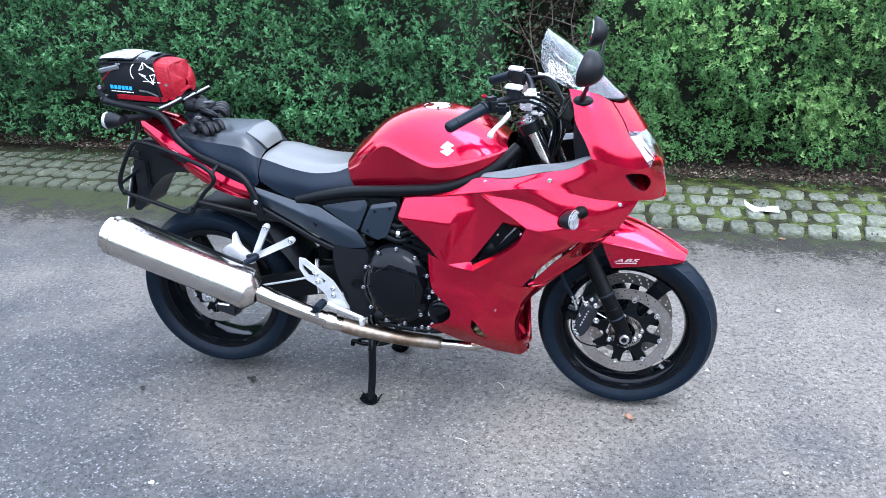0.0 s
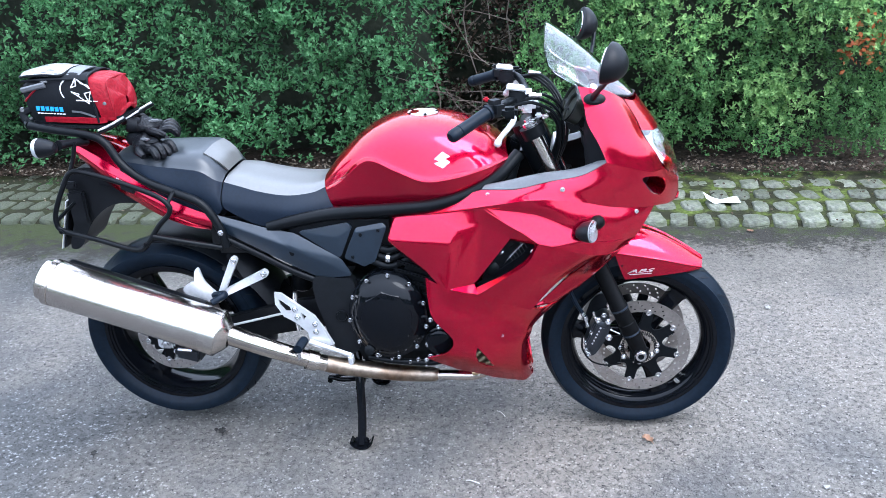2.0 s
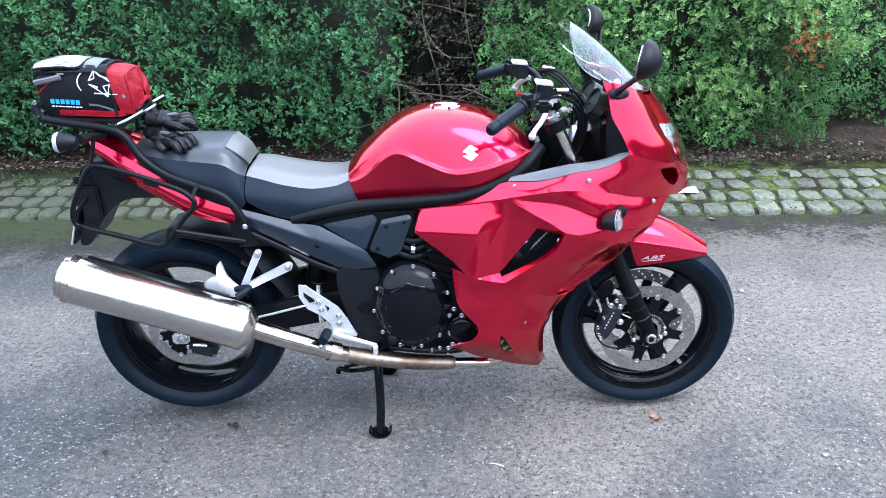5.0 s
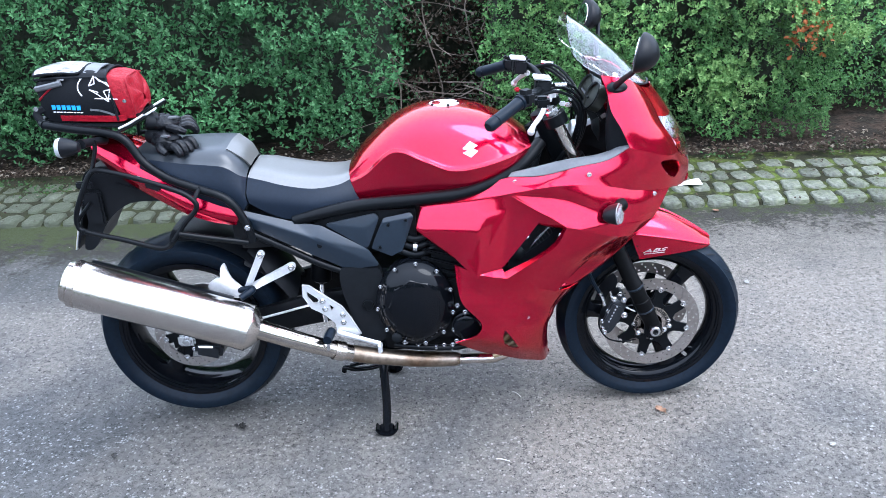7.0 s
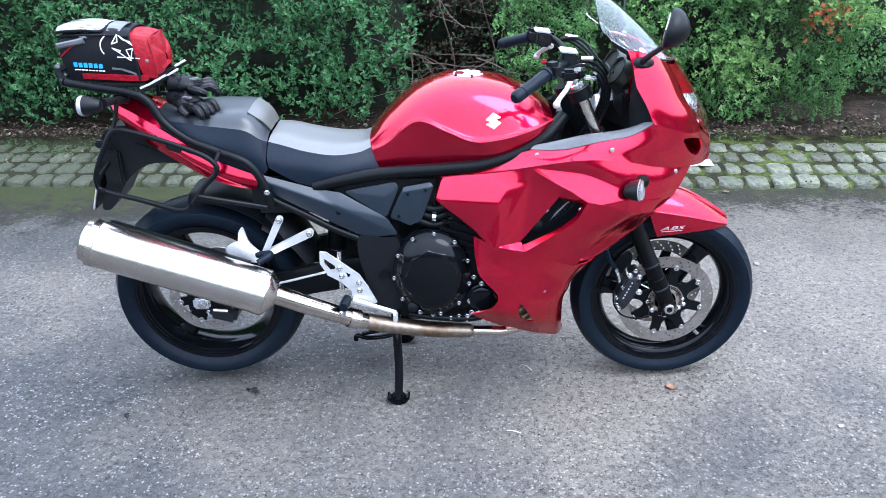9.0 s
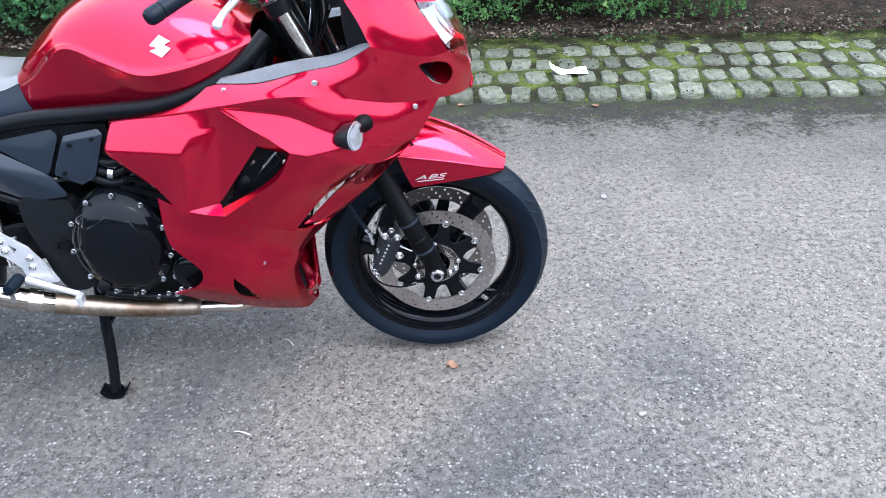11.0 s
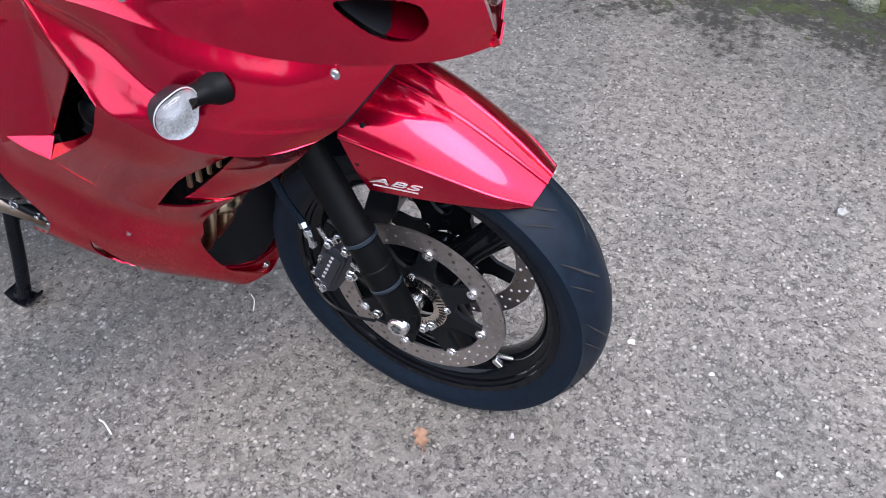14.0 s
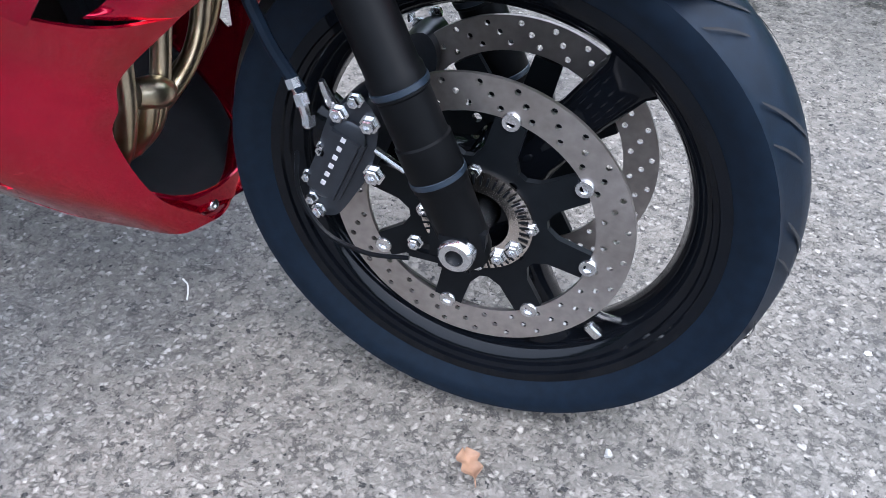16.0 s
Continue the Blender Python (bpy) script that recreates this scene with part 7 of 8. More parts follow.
M0, M1 = Vector((0.246, -0.285, 0.460)), Vector((-0.268, -0.292, 0.646))
dm = (M1 - M0).normalized()
ML = (M1 - M0).length
muf = part("silencer", lathe(bmesh.new(), [(0.034, -0.030), (0.045, -0.022), (0.064, -0.004), (0.067, 0.002), (0.0672, 0.010), (0.069, 0.012), (0.069, ML - 0.048), (0.0675, ML - 0.046)], M0, dm, 56, stretch=1.0), STEEL, bike, "large brushed stainless steel silencer")
part("end_cap", lathe(bmesh.new(), [(0.0675, ML - 0.050), (0.0702, ML - 0.048), (0.0702, ML - 0.030), (0.066, ML - 0.027), (0.062, ML - 0.026), (0.060, ML - 0.010), (0.055, ML - 0.006), (0.048, ML - 0.006), (0.044, ML - 0.010), (0.040, ML - 0.03), (0.0, ML - 0.03)], M0, dm, 56), STEEL, muf, "stepped steel end cap", angle=30)
part("front_band", lathe(bmesh.new(), [(0.0655, 0.0), (0.0702, 0.001), (0.0702, 0.030), (0.0685, 0.0305)], M0, dm, 56), STEEL, muf)
part("heat_shield", tube(bmesh.new(), [M0 + dm * 0.06 + Vector((0.0, 0.055, 0.045)), M0 + dm * (ML * 0.5) + Vector((0, 0.055, 0.045)), M0 + dm * (ML - 0.07) + Vector((0, 0.055, 0.045))], 0.022, segs=12, flat=0.6), BLACK, muf)

# footrests
HANG = outline([(0.398, 0.552), (0.418, 0.549), (0.512, 0.474), (0.535, 0.435), (0.563, 0.378), (0.540, 0.374), (0.492, 0.378), (0.486, 0.42), (0.455, 0.452), (0.418, 0.474), (0.396, 0.515)], 0)
H1 = [(0.409, 0.532), (0.440, 0.507), (0.447, 0.488), (0.425, 0.490), (0.410, 0.512)]
H2 = [(0.472, 0.486), (0.488, 0.474), (0.478, 0.462)]
for sg in (-1, 1):
    hg = part("footrest_hanger", plate(bmesh.new(), HANG, sg * 0.204, sg * 0.194, [H1, H2]), ALLOY, bike, "silver alloy footrest hanger with cut-outs", angle=20)
    for x, z in ((0.455, 0.497), (0.460, 0.471), (0.512, 0.448), (0.512, 0.422)):
        part("hanger_bolt", bolt_head(bmesh.new(), (x, sg * 0.205, z), (0, sg, 0), 0.0072, 0.006), BOLT, hg)
    part("footpeg", tubed([(0.472, sg * 0.205, 0.394), (0.468, sg * 0.232, 0.392), (0.465, sg * 0.258, 0.391)], [0.014, 0.0150, 0.0135], segs=12), RUBBER, hg, "black rubber footpeg")
    part("peg_feeler", tubed([(0.465, sg * 0.246, 0.378), (0.464, sg * 0.247, 0.352)], 0.006, smooth=False, segs=8), BOLT, hg)
    part("foot_pedal", tubed([(0.492, sg * 0.212, 0.392), (0.540, sg * 0.222, 0.380), (0.600, sg * 0.234, 0.366), (0.622, sg * 0.238, 0.360)], [0.008, 0.007, 0.0065, 0.007], segs=10, flat=1.2), ALLOY, hg, "silver brake pedal")
    part("pedal_tip", block(bmesh.new(), (0.621, sg * 0.240, 0.348), (0.014, 0.028, 0.030), 0.004), ALLOY, hg)
    part("master_cylinder", tubed([(0.455, sg * 0.182, 0.545), (0.452, sg * 0.184, 0.50), (0.455, sg * 0.186, 0.42)], [0.007, 0.010, 0.009], segs=10), BOLT if sg < 0 else BLACK, hg)
    # pillion hanger: two arms, a heel guard and a lug
    bm = bmesh.new()
    for a0, b0, r0, r1 in (((0.372, 0.611), (0.205, 0.530), 0.012, 0.009), ((0.285, 0.655), (0.222, 0.530), 0.011, 0.009)):
        va, vb = Vector((a0[0], 0, a0[1])), Vector((b0[0], 0, b0[1]))
        d = (vb - va).normalized()
        s = Vector((-d.z, 0, d.x))
        ring = [va + r0 * (math.cos(q) * -d + math.sin(q) * s) for q in [math.pi * (i / 8 - 0.5) for i in range(9)]] + [vb + r1 * (math.cos(q) * d - math.sin(q) * s) for q in [math.pi * (i / 8 - 0.5) for i in range(9)]]
        plate(bm, [(q.x, q.z) for q in ring], sg * 0.198, sg * 0.182)
    plate(bm, outline([(0.168, 0.632), (0.176, 0.630), (0.190, 0.585), (0.232, 0.536), (0.220, 0.520), (0.180, 0.530), (0.158, 0.575), (0.160, 0.615)], 32), sg * 0.204, sg * 0.194)
    plate(bm, outline([(0.125, 0.575), (0.160, 0.585), (0.205, 0.535), (0.195, 0.518), (0.135, 0.540), (0.115, 0.558)], 30), sg * 0.198, sg * 0.188)
    ph = part("pillion_hanger", bm, ALLOY, bike, "silver alloy pillion footrest hanger")
    for x, z in ((0.372, 0.611), (0.285, 0.655)):
        part("hanger_bolt", bolt_head(bmesh.new(), (x, sg * 0.199, z), (0, sg, 0), 0.008, 0.005), BOLT, ph)
    part("pillion_peg", tubed([(0.21, sg * 0.20, 0.545), (0.255, sg * 0.232, 0.560), (0.225, sg * 0.262, 0.548)], [0.010, 0.012, 0.010], segs=10), RUBBER, ph)

# centre stand
stand = part("centre_stand", tubed([(0.606, -0.100, 0.30), (0.614, -0.140, 0.20), (0.617, -0.170, 0.10), (0.613, -0.194, 0.014)], 0.014, segs=14), GLOSS, bike, "black tubular centre stand")
part("stand_leg", tubed([(0.606, 0.100, 0.30), (0.614, 0.140, 0.20), (0.617, 0.170, 0.10), (0.613, 0.194, 0.014)], 0.014, segs=14), GLOSS, stand)
for sg in (-1, 1):
    rows = []
    for k in range(7):
        a0 = radians(-66 + 22 * k)
        rows.append([(0.614 + 0.040 * math.sin(a0), sg * (0.174 + 0.010 * j), 0.0425 - 0.040 * math.cos(a0)) for j in range(5)])
    part("stand_foot", sheet(bmesh.new(), rows, 2, 3, 0.005, towards=(0.614, sg * 0.194, 0.05)), GLOSS, stand, "curved black rocker foot")
    part("foot_gusset", block(bmesh.new(), (0.614, sg * 0.194, 0.022), (0.046, 0.008, 0.034), 0.004), GLOSS, stand)
part("cross_brace", tubed([(0.612, -0.15, 0.19), (0.612, 0.15, 0.19)], 0.012, smooth=False, segs=10), GLOSS, stand)
part("stand_tang", tubed([(0.614, 0.160, 0.075), (0.560, 0.130, 0.062), (0.490, 0.110, 0.066), (0.452, 0.105, 0.078), (0.445, 0.105, 0.060)], 0.009, segs=10), GLOSS, stand)
part("stand_tang", tubed([(0.62, 0.10, 0.19), (0.56, 0.10, 0.115), (0.47, 0.105, 0.085)], 0.008, segs=8), GLOSS, stand)
part("side_stand", tubed([(0.66, 0.14, 0.30), (0.55, 0.185, 0.275), (0.40, 0.20, 0.26)], 0.012, segs=10), BLACK, bike)


# ---- luggage ----
bag = thing("tail_bag", "black and red fabric tail bag strapped to the rack", "bag")
BAG = [
    [(-0.318, 0.092, 1.080), (-0.318, 0.105, 1.13), (-0.318, 0.105, 1.18), (-0.316, 0.09, 1.205), (-0.314, 0.05, 1.212), (-0.314, 0, 1.214)],
    [(-0.270, 0.118, 1.066), (-0.270, 0.128, 1.12), (-0.270, 0.126, 1.175), (-0.270, 0.11, 1.212), (-0.270, 0.06, 1.224), (-0.270, 0, 1.226)],
    [(-0.170, 0.122, 1.062), (-0.170, 0.134, 1.12), (-0.170, 0.130, 1.175), (-0.170, 0.110, 1.214), (-0.170, 0.06, 1.226), (-0.170, 0, 1.228)],
    [(-0.075, 0.118, 1.060), (-0.080, 0.130, 1.115), (-0.090, 0.126, 1.17), (-0.098, 0.104, 1.206), (-0.102, 0.06, 1.216), (-0.104, 0, 1.218)],
]
FRONT = [
    BAG[3],
    [(-0.060, 0.116, 1.060), (-0.062, 0.126, 1.112), (-0.070, 0.121, 1.166), (-0.078, 0.102, 1.200), (-0.080, 0.058, 1.209), (-0.082, 0, 1.211)],
    [(-0.034, 0.108, 1.062), (-0.034, 0.117, 1.112), (-0.040, 0.112, 1.160), (-0.046, 0.096, 1.189), (-0.048, 0.055, 1.196), (-0.048, 0, 1.198)],
    [(-0.026, 0.092, 1.068), (-0.024, 0.098, 1.112), (-0.028, 0.094, 1.152), (-0.034, 0.080, 1.172), (-0.036, 0.045, 1.178), (-0.036, 0, 1.180)],
    [(-0.022, 0.040, 1.086), (-0.018, 0.042, 1.110), (-0.020, 0.040, 1.134), (-0.024, 0.032, 1.144), (-0.026, 0.018, 1.147), (-0.026, 0, 1.148)],
    [(-0.020, 0.010, 1.104), (-0.017, 0.010, 1.112), (-0.018, 0.009, 1.120), (-0.019, 0.007, 1.123), (-0.020, 0.004, 1.124), (-0.020, 0, 1.124)],
]


def wrinkled(rows, seed):
    out = []
    for r in rows:
        out.append([(x + 0.013 * noise.noise(Vector((x * 24, y * 24, z * 24 + seed))), -y, z + 0.013 * noise.noise(Vector((x * 25, y * 30, z * 20 + seed + 9)))) for x, y, z in r])
    return [[(x, y, z) for x, y, z in r] + [(x, -y, z) for x, y, z in reversed(r[:-1])] for r in out]


part("body", sheet(bmesh.new(), wrinkled(BAG, 1), 6, 8, 0.004, towards=(-0.17, 0, 1.13)), CLOTH, bag, "black nylon body", angle=50)
part("front_pocket", sheet(bmesh.new(), wrinkled(FRONT, 2), 6, 6, 0.004, towards=(-0.17, 0, 1.13)), RED_DULL, bag, "red nylon front pocket", angle=50)
bm = bmesh.new()
bm.faces.new([bm.verts.new(q) for q in ((-0.318, -0.092, 1.080), (-0.318, -0.105, 1.15), (-0.316, -0.09, 1.205), (-0.314, 0, 1.214), (-0.316, 0.09, 1.205), (-0.318, 0.105, 1.15), (-0.318, 0.092, 1.080))])
block(bm, (-0.165, 0, 1.068), (0.29, 0.21, 0.014), 0.005)
block(bm, (-0.316, 0, 1.14), (0.012, 0.17, 0.10), 0.005)
part("base", bm, CLOTH, bag)
strip_rows = [[(-0.255, -0.1335, 1.088), (-0.17, -0.1375, 1.084), (-0.085, -0.134, 1.078), (-0.055, -0.124, 1.078)], [(-0.255, -0.131, 1.070), (-0.17, -0.134, 1.064), (-0.085, -0.130, 1.058), (-0.055, -0.120, 1.060)]]
part("side_band", sheet(bmesh.new(), strip_rows, 5, 3, 0.003), RED_DULL, bag, "red lower band")
POCKET = material("printed_map_pocket", (0.36, 0.37, 0.34), 0.3, 0, 0.3, 60, 0.1, 60, coat=0.25, second=(0.04, 0.04, 0.042), second_scale=48)
tops = [[(-0.330, 0, 1.236), (-0.327, 0.06, 1.234), (-0.322, 0.100, 1.224)], [(-0.285, 0, 1.246), (-0.285, 0.07, 1.244), (-0.285, 0.120, 1.231)], [(-0.23, 0, 1.247), (-0.23, 0.07, 1.244), (-0.23, 0.118, 1.231)], [(-0.178, 0, 1.240), (-0.178, 0.06, 1.238), (-0.182, 0.106, 1.228)]]
part("map_pocket", sheet(bmesh.new(), full([[(x, -y, z - 0.004) for x, y, z in r] for r in tops]), 5, 5, 0.007, towards=(-0.17, 0, 1.1)), POCKET, bag, "glossy black and white printed map pocket")
part("pocket_binding", tubed([(-0.330, 0.0, 1.229), (-0.325, 0.09, 1.219), (-0.285, 0.121, 1.225), (-0.230, 0.119, 1.226), (-0.182, 0.106, 1.222), (-0.176, 0.0, 1.234), (-0.182, -0.106, 1.222), (-0.230, -0.119, 1.226), (-0.285, -0.121, 1.225), (-0.325, -0.09, 1.219)], 0.0048, segs=8, closed=True), CLOTH, bag, "black edge binding")
part("top_print", sheet(bmesh.new(), full([[(-0.170, 0, 1.236), (-0.170, -0.05, 1.234), (-0.168, -0.098, 1.222)], [(-0.125, 0, 1.231), (-0.125, -0.05, 1.229), (-0.128, -0.092, 1.219)]]), 4, 4, 0.004, towards=(-0.17, 0, 1.1)), GREY, bag, "grey printed top flap")
part("rear_layer", tubed([(-0.322, -0.108, 1.176), (-0.280, -0.130, 1.186), (-0.232, -0.132, 1.196)], 0.006, segs=6, flat=1.6), GREY, bag, "grey folded layer at the back")
part("zip", tubed([(-0.322, -0.10, 1.205), (-0.25, -0.128, 1.212), (-0.16, -0.127, 1.210), (-0.10, -0.118, 1.204)], 0.004, segs=6), CLOTH, bag)
part("zip_pull", block(bmesh.new(), (-0.232, -0.130, 1.206), (0.022, 0.004, 0.006), 0.001), BOLT, bag)
part("piping", tubed([(-0.318, -0.108, 1.14), (-0.262, -0.131, 1.185), (-0.235, -0.131, 1.200)], 0.0035, segs=6), RED_DULL, bag, "red piping")


def flat_line(bm, pts, y, w):
    for a0, b0 in zip(pts, pts[1:]):
        va, vb = Vector((a0[0], 0, a0[1])), Vector((b0[0], 0, b0[1]))
        d = (vb - va).normalized()
        s = Vector((-d.z, 0, d.x)) * w
        va, vb = va - d * w * 0.5, vb + d * w * 0.5
        off = [y(q.x, q.z) for q in (va, vb)]
        q = [va + s, vb + s, vb - s, va - s]
        bm.faces.new([bm.verts.new((v.x, off[0 if i in (0, 3) else 1], v.z)) for i, v in enumerate(q)])


def bag_side(x, z):
    return -0.1365 + 0.05 * max(0, z - 1.15) / 0.05 * 0.12 + (max(0, x + 0.10) * 0.12)


bm = bmesh.new()
cx, cz = -0.116, 1.170
for line in (((-0.014, 0.043), (-0.033, 0.013), (-0.015, 0.019), (-0.014, 0.043)), ((-0.009, 0.040), (0.028, 0.008), (0.022, 0.020), (0.002, 0.026), (-0.009, 0.040)),
             ((0.009, -0.007), (0.029, -0.003), (0.019, -0.037), (0.009, -0.007)), ((-0.033, 0.0), (-0.008, -0.009), (-0.014, -0.014), (0.019, -0.042)), ((-0.033, 0.0), (-0.014, -0.014)),
             ((-0.021, -0.029), (0.046, -0.036)), ((0.019, -0.037), (0.019, -0.042))):
    flat_line(bm, [(cx + u, cz + v) for u, v in line], bag_side, 0.0017)
arc = [(cx - 0.010 + 0.058 * math.cos(q), cz + 0.006 + 0.046 * math.sin(q)) for q in [math.pi * (0.72 + 0.065 * i) for i in range(8)]]
flat_line(bm, arc, bag_side, 0.0019)
part("star_print", bm, WHITE, bag, "white star print")
bm = bmesh.new()
for k in range(6):
    block(bm, (-0.270 + 0.0155 * k, -0.1345 - 0.0006 * k, 1.118 - 0.0012 * k), (0.0115, 0.001, 0.015), 0)
part("maker_print", bm, BLUE, bag, "blue print blocks")
bm = bmesh.new()
for k in range(9):
    block(bm, (-0.270 + 0.0105 * k, -0.1342 - 0.0004 * k, 1.102 - 0.0008 * k), (0.0078, 0.001, 0.0032), 0)
part("small_print", bm, WHITE, bag)
bm = bmesh.new()
flat_line(bm, [(-0.158, 1.104), (-0.130, 1.100), (-0.105, 1.091), (-0.088, 1.082)], bag_side, 0.0035)
part("grey_trim", bm, GREY, bag, "pale grey curved trim")
part("pocket_seam", tubed([(-0.080, -0.131, 1.062), (-0.083, -0.132, 1.115), (-0.092, -0.128, 1.170), (-0.100, -0.107, 1.207), (-0.104, -0.06, 1.219), (-0.106, 0, 1.221), (-0.104, 0.06, 1.219), (-0.100, 0.107, 1.207)], 0.004, segs=6), CLOTH, bag, "black binding at the pocket seam")
part("pocket_piping", tubed([(-0.032, -0.108, 1.066), (-0.031, -0.117, 1.112), (-0.037, -0.112, 1.161), (-0.044, -0.096, 1.191), (-0.046, -0.05, 1.198), (-0.046, 0.05, 1.198), (-0.044, 0.096, 1.191)], 0.0035, segs=6), RED_DULL, bag, "red piping along the pocket edge")
for sg in (-1, 1):
    part("strap", tubed([(-0.31, sg * 0.10, 1.11), (-0.335, sg * 0.11, 1.095), (-0.325, sg * 0.118, 1.068)], 0.006, segs=6, flat=2.0), CLOTH, bag, "black webbing strap")
    part("buckle", lathe(bmesh.new(), [(0.008, 0), (0.008, 0.004), (0, 0.005)], (-0.332, sg * 0.116, 1.112), (0, sg, 0), 14), BOLT, bag)
    part("rivet", lathe(bmesh.new(), [(0.006, 0), (0.006, 0.003), (0, 0.004)], (-0.052, sg * 0.122, 1.125), (0.2, sg, 0), 12), BOLT, bag)
part("front_strap", tubed([(-0.05, -0.105, 1.085), (-0.020, -0.06, 1.095), (-0.016, 0, 1.10), (-0.020, 0.06, 1.095)], 0.004, segs=6, flat=2.0), RED_DULL, bag)
bag.matrix_basis = Matrix.Translation((-0.19, -0.025, 1.058)) @ Matrix.Diagonal((0.93, 0.66, 0.86, 1)) @ Matrix.Translation((0.19, 0, -1.058))

# gloves on the pillion seat
def glove(x, y, z, turn, label, tag=False):
    g = thing("glove", label, "glove", group="gloves on the pillion seat")
    m = Matrix.Translation((x, y, z)) @ Matrix.Rotation(turn, 4, "Z") @ Matrix.Rotation(radians(14), 4, "Y") @ Matrix.Scale(0.90, 4)
    bm = bmesh.new()
    bmesh.ops.create_uvsphere(bm, u_segments=20, v_segments=12, radius=1)
    for v in bm.verts:
        q = v.co.copy()
        v.co = m @ Vector((q.x * 0.055, q.y * 0.045, 0.024 + q.z * 0.026 + 0.016 * noise.noise(q * 2.6) + 0.010 * noise.noise(q * 6.0)))
    part("palm", bm, LEATHER, g, angle=70)
    for k in range(4):
        o = -0.030 + 0.020 * k
        pts = [Vector((0.035, o, 0.022)), Vector((0.066, o * 1.15, 0.034 + 0.006 * (k % 2))), Vector((0.088, o * 1.2, 0.022)), Vector((0.092, o * 1.2, 0.010))]
        part("finger", tubed([m @ q for q in pts], [0.0115, 0.012, 0.011, 0.008], segs=9), LEATHER, g)
    part("finger", tubed([m @ Vector(q) for q in ((0.0, -0.035, 0.02), (0.03, -0.058, 0.02), (0.055, -0.060, 0.014))], [0.012, 0.012, 0.009], segs=9), LEATHER, g)
    part("cuff", lathe(bmesh.new(), [(0.022, -0.018), (0.025, -0.010), (0.022, 0.02), (0.019, 0.02), (0.020, -0.018), (0.022, -0.018)], m @ Vector((-0.050, 0, 0.024)), m.to_3x3() @ Vector((1, 0, 0)), 20, stretch=1.25), CLOTH, g)
    part("knuckle_guard", lathe(bmesh.new(), [(0.022, 0), (0.020, 0.006), (0.010, 0.010), (0, 0.010)], m @ Vector((0.02, 0, 0.040)), (0, 0, 1), 14), PLASTIC, g)
    part("knuckle_pad", block(bmesh.new(), m @ Vector((0.012, -0.020, 0.050)), (0.030, 0.016, 0.006), 0.002, Matrix.Rotation(turn, 4, "Z")), GREY, g, "pale grey knuckle pad")
    if tag:
        part("tag", block(bmesh.new(), m @ Vector((-0.062, 0.0, 0.052)), (0.052, 0.030, 0.005), 0.002, Matrix.Rotation(turn - 0.3, 4, "Z") @ Matrix.Rotation(radians(-28), 4, "Y")), WHITE, g, "pale printed cuff label")
    return g


glove(0.022, -0.066, 0.962, radians(-28), "black leather motorcycle glove lying on the pillion seat")
glove(0.018, -0.030, 1.004, radians(20), "black leather motorcycle glove on top of another", True)


# ---- small things on the ground ----
PAPER = material("crumpled_white_paper", (0.74, 0.74, 0.75), 0.6, 0, 0.06, 30, 0.2, 60)
paper = thing("paper_scrap", "crumpled scrap of white paper on the setts", "litter")
rows = []
for i in range(5):
    rows.append([(2.06 + 0.045 * i + 0.02 * noise.noise(Vector((i, j, 2))), 1.96 + 0.030 * j * (0.6 + 0.25 * abs(i - 2)) + 0.018 * noise.noise(Vector((i, j, 5))), 0.040 + 0.022 * abs(noise.noise(Vector((i * 0.9, j * 0.9, 8)))) + (0.03 if i == 0 else 0)) for j in range(4)])
part("sheet", sheet(bmesh.new(), rows, 3, 3, 0.001, towards=(2.4, 2.1, -1)), PAPER, paper)


def fallen_leaf(x, y, size, turn, mat=None, label="curled tan dead leaf on the asphalt"):
    mat = mat or DEAD
    lf = thing("fallen_leaf", label, "leaf", group="dead leaves on the asphalt")
    m = Matrix.Translation((x, y, 0.004)) @ Matrix.Rotation(turn, 4, "Z") @ Matrix.Scale(size, 4)
    rows = []
    for u, w in ((-0.5, 0.06), (-0.25, 0.32), (0.0, 0.22), (0.2, 0.36), (0.5, 0.05)):
        rows.append([m @ Vector((u, w * s, 0.16 * abs(s) + 0.10 * u * u + 0.04)) for s in (-1, -0.5, 0, 0.5, 1)])
    part("blade", sheet(bmesh.new(), rows, 3, 3, 0.0006, towards=(x, y, -1)), mat, lf)
    part("stalk", tubed([m @ Vector((-0.5, 0, 0.06)), m @ Vector((-0.75, 0.05, 0.03))], 0.0008, smooth=False, segs=5), mat, lf)


SCRAP = material("rotted_leaf", (0.020, 0.018, 0.016), 0.8, 0, 0.3, 60, 0.4, 150)
DEAD = material("tan_dead_leaf", (0.22, 0.125, 0.075), 0.6, 0, 0.25, 60, 0.4, 150, second=(0.15, 0.065, 0.03))
fallen_leaf(1.516, -0.136, 0.040, 2.2)
STRAW = material("bleached_twig", (0.48, 0.46, 0.42), 0.7, 0, 0.1, 60, 0.2, 100)
twig = thing("twig", "thin pale twig lying on the asphalt", "twig")
part("stem", tubed([(1.035, 0.018, 0.003), (1.048, 0.010, 0.004), (1.058, -0.004, 0.003), (1.064, -0.016, 0.003)], 0.0012, segs=6), STRAW, twig)
twig = thing("twig", "short curved white twig lying on the asphalt", "twig")
part("stem", tubed([(0.960, -0.357, 0.004), (0.973, -0.358, 0.005), (0.989, -0.365, 0.005), (1.002, -0.371, 0.004)], 0.0018, segs=7), STRAW, twig)
trng = random.Random(9)
for k in range(6):
    fallen_leaf(trng.uniform(1.6, 4.2), trng.uniform(1.62, 1.80), trng.uniform(0.025, 0.04), trng.uniform(0, 6))
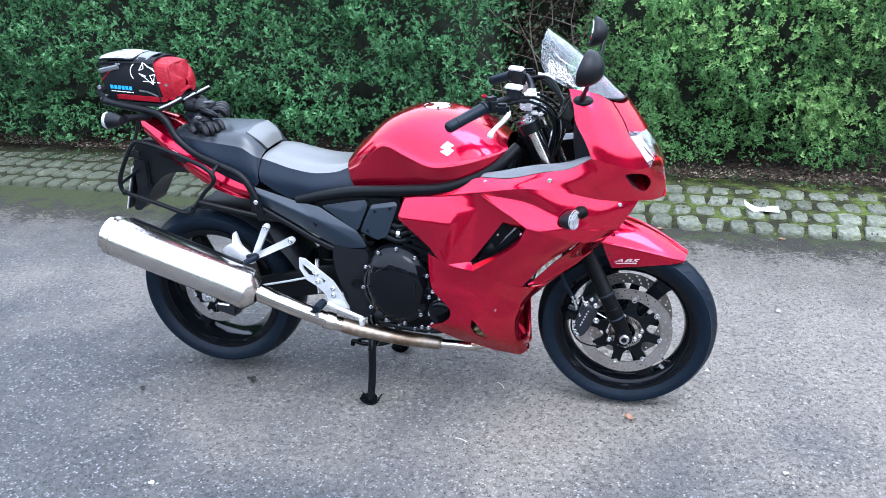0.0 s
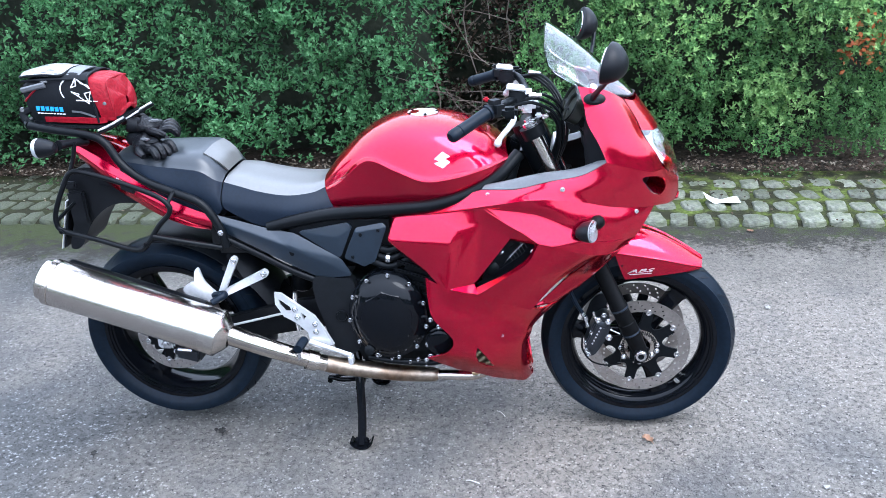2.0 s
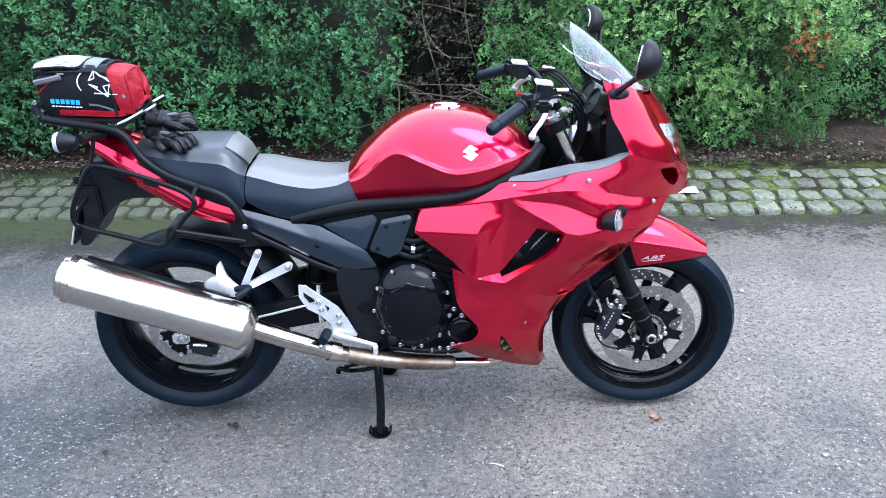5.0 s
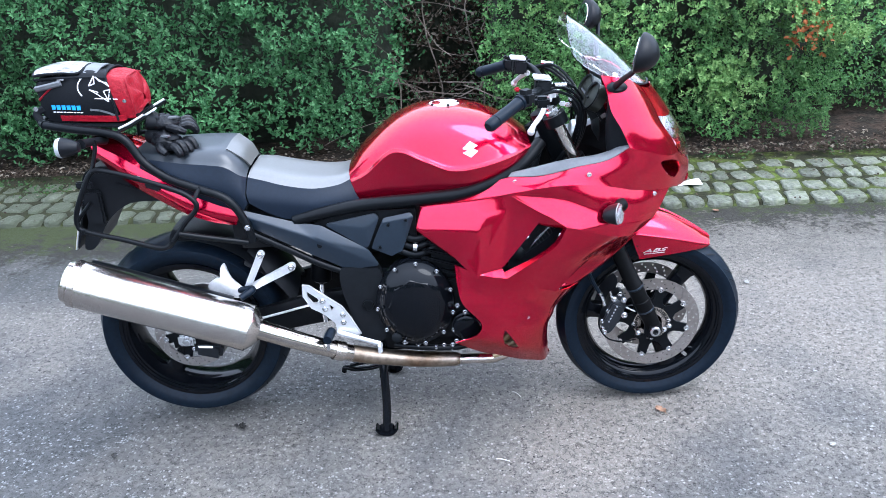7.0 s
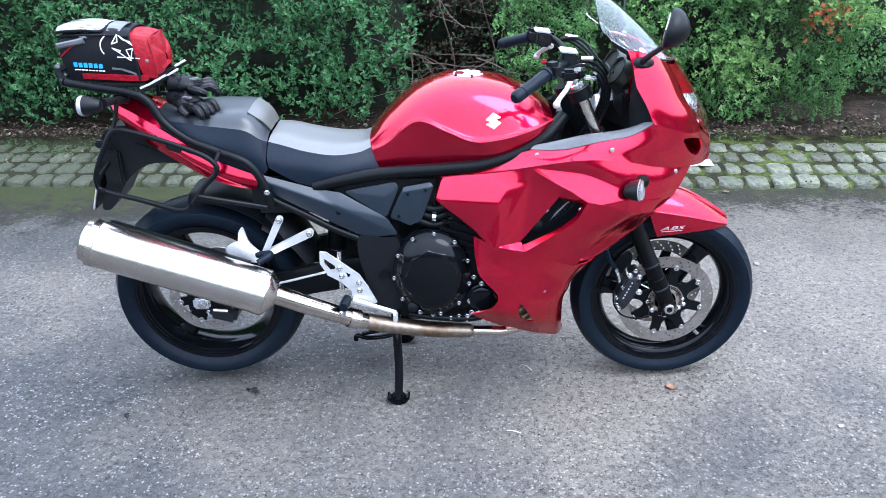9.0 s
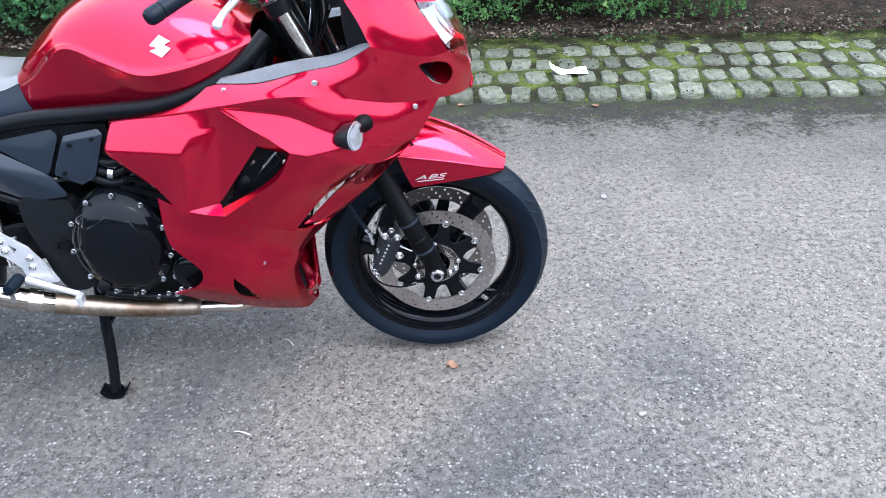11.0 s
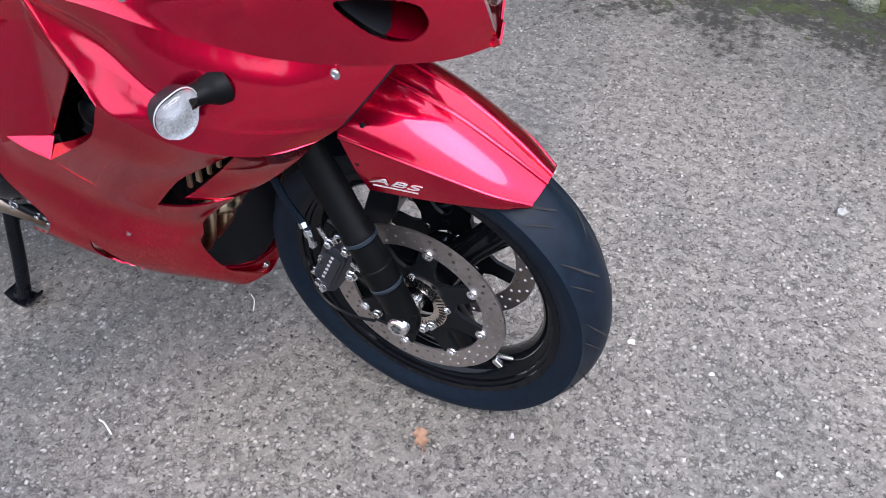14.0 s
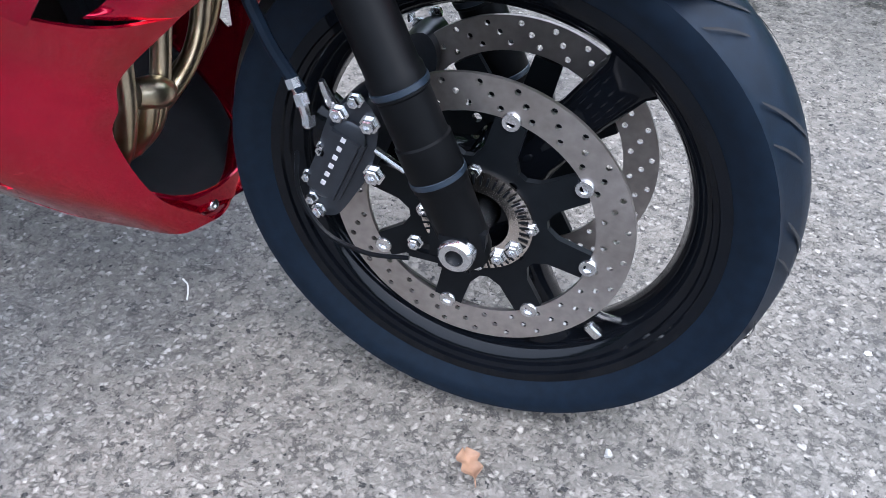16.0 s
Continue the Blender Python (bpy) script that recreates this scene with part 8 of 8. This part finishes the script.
for x, y, size in ((0.124, -0.129, 0.036), (-0.262, -0.263, 0.028), (0.10, -0.12, 0.018)):
    fallen_leaf(x, y, size, 2.0, SCRAP, "small dark scrap of rotted leaf on the asphalt")
PALE = material("pale_loose_chip", (0.33, 0.318, 0.295), 0.75, 0, 0.2, 60, 0.3, 200, piece=0.3)
chip_mesh = None
chips = [(1.988, -0.352, 0.009), (2.101, 0.79, 0.012), (2.104, 0.068, 0.006), (1.866, 0.094, 0.005), (0.078, -0.762, 0.009), (1.949, 0.228, 0.005), (1.66, -0.06, 0.005), (1.789, 0.237, 0.007)]
for k in range(70):
    chips.append((trng.uniform(-1.2, 3.6), trng.uniform(-1.2, 1.7), trng.uniform(0.0018, 0.0034)))
for x, y, s in chips:
    if chip_mesh is None:
        bm = bmesh.new()
        bmesh.ops.create_icosphere(bm, subdivisions=2, radius=1)
        for v in bm.verts:
            v.co = Vector((v.co.x * 1.3, v.co.y * 0.8, v.co.z * 0.6)) * (1 + 0.6 * noise.noise(v.co * 1.6))
        ob = finish("stone_chip", bm, PALE)
        chip_mesh = ob.data
    else:
        ob = new("stone_chip", chip_mesh)
    ob.matrix_basis = Matrix.Translation((x, y, s * 0.35)) @ Matrix.Rotation(trng.uniform(0, 6), 4, "Z") @ Matrix.Scale(s, 4)
    tagged(ob, "pale stone chip loose on the asphalt", "stone", "loose stone chips")

# setts of the pavement strip, laid in five uneven courses
srng = random.Random(11)
shapes = []
for k in range(9):
    bm = bmesh.new()
    n, plan = 14, []
    for i in range(n):
        q = 2 * math.pi * (i + 0.5) / n
        c, d = math.cos(q), math.sin(q)
        # a worn oblong: corners rounded, sides a little bowed
        r = 1 / (abs(c) ** 8 + abs(d) ** 8) ** 0.125
        r *= 1 + srng.uniform(-0.11, 0.05)
        plan.append((0.5 * r * c, 0.5 * r * d))
    rings = []
    for grow, z in ((1.06, -0.5), (1.03, 0.26), (0.98, 0.41), (0.87, 0.47)):
        rings.append([bm.verts.new((x * grow, y * grow, z + (0.05 * srng.uniform(-1, 1) if z > 0.3 else 0))) for x, y in plan])
    for r0, r1 in zip(rings, rings[1:]):
        for i in range(n):
            bm.faces.new((r0[i], r0[(i + 1) % n], r1[(i + 1) % n], r1[i]))
    mid = bm.verts.new((0, 0, 0.5))
    for i in range(n):
        bm.faces.new((rings[-1][i], rings[-1][(i + 1) % n], mid))
    bmesh.ops.recalc_face_normals(bm, faces=bm.faces)
    me = bpy.data.meshes.new("sett")
    for f in bm.faces:
        f.smooth = True
    bm.to_mesh(me)
    bm.free()
    me.materials.append(GRANITE)
    shapes.append(me)
spare = bmesh.new()
for row in range(5):
    x = -5.2 + srng.uniform(0, 0.1)
    y = KERB + 0.088 + ROWS * row
    while x < 6.0:
        w = srng.uniform(0.108, 0.150)
        sink = srng.uniform(-0.005, 0.005) - (0.008 if row > 2 else 0) - (0.010 if row == 4 else 0)
        m = Matrix.Translation((x + w / 2, y + LEAN * x + 0.016 * noise.noise(Vector((x * 1.3, row, 0))), -0.002 + sink)) @ Matrix.Rotation(srng.uniform(-0.14, 0.14) + LEAN, 4, "Z") @ Matrix.Rotation(srng.uniform(-0.03, 0.03), 4, "X") @ Matrix.Diagonal((w - srng.uniform(0.016, 0.036), srng.uniform(0.128, 0.154), 0.068, 1))
        shape = srng.choice(shapes)
        if row == 4 and srng.random() < 0.35:
            x += w
            continue
        if -3.3 < x < 3.9:
            ob = new("sett", shape)
            ob.parent = strip
            ob.matrix_basis = m
        else:
            old = len(spare.verts)
            spare.from_mesh(shape)
            spare.verts.ensure_lookup_table()
            bmesh.ops.transform(spare, matrix=m, verts=spare.verts[old:])
        x += w
far_setts = finish("setts", spare, GRANITE)
far_setts.parent = strip
far_setts["kind"] = "stuff"
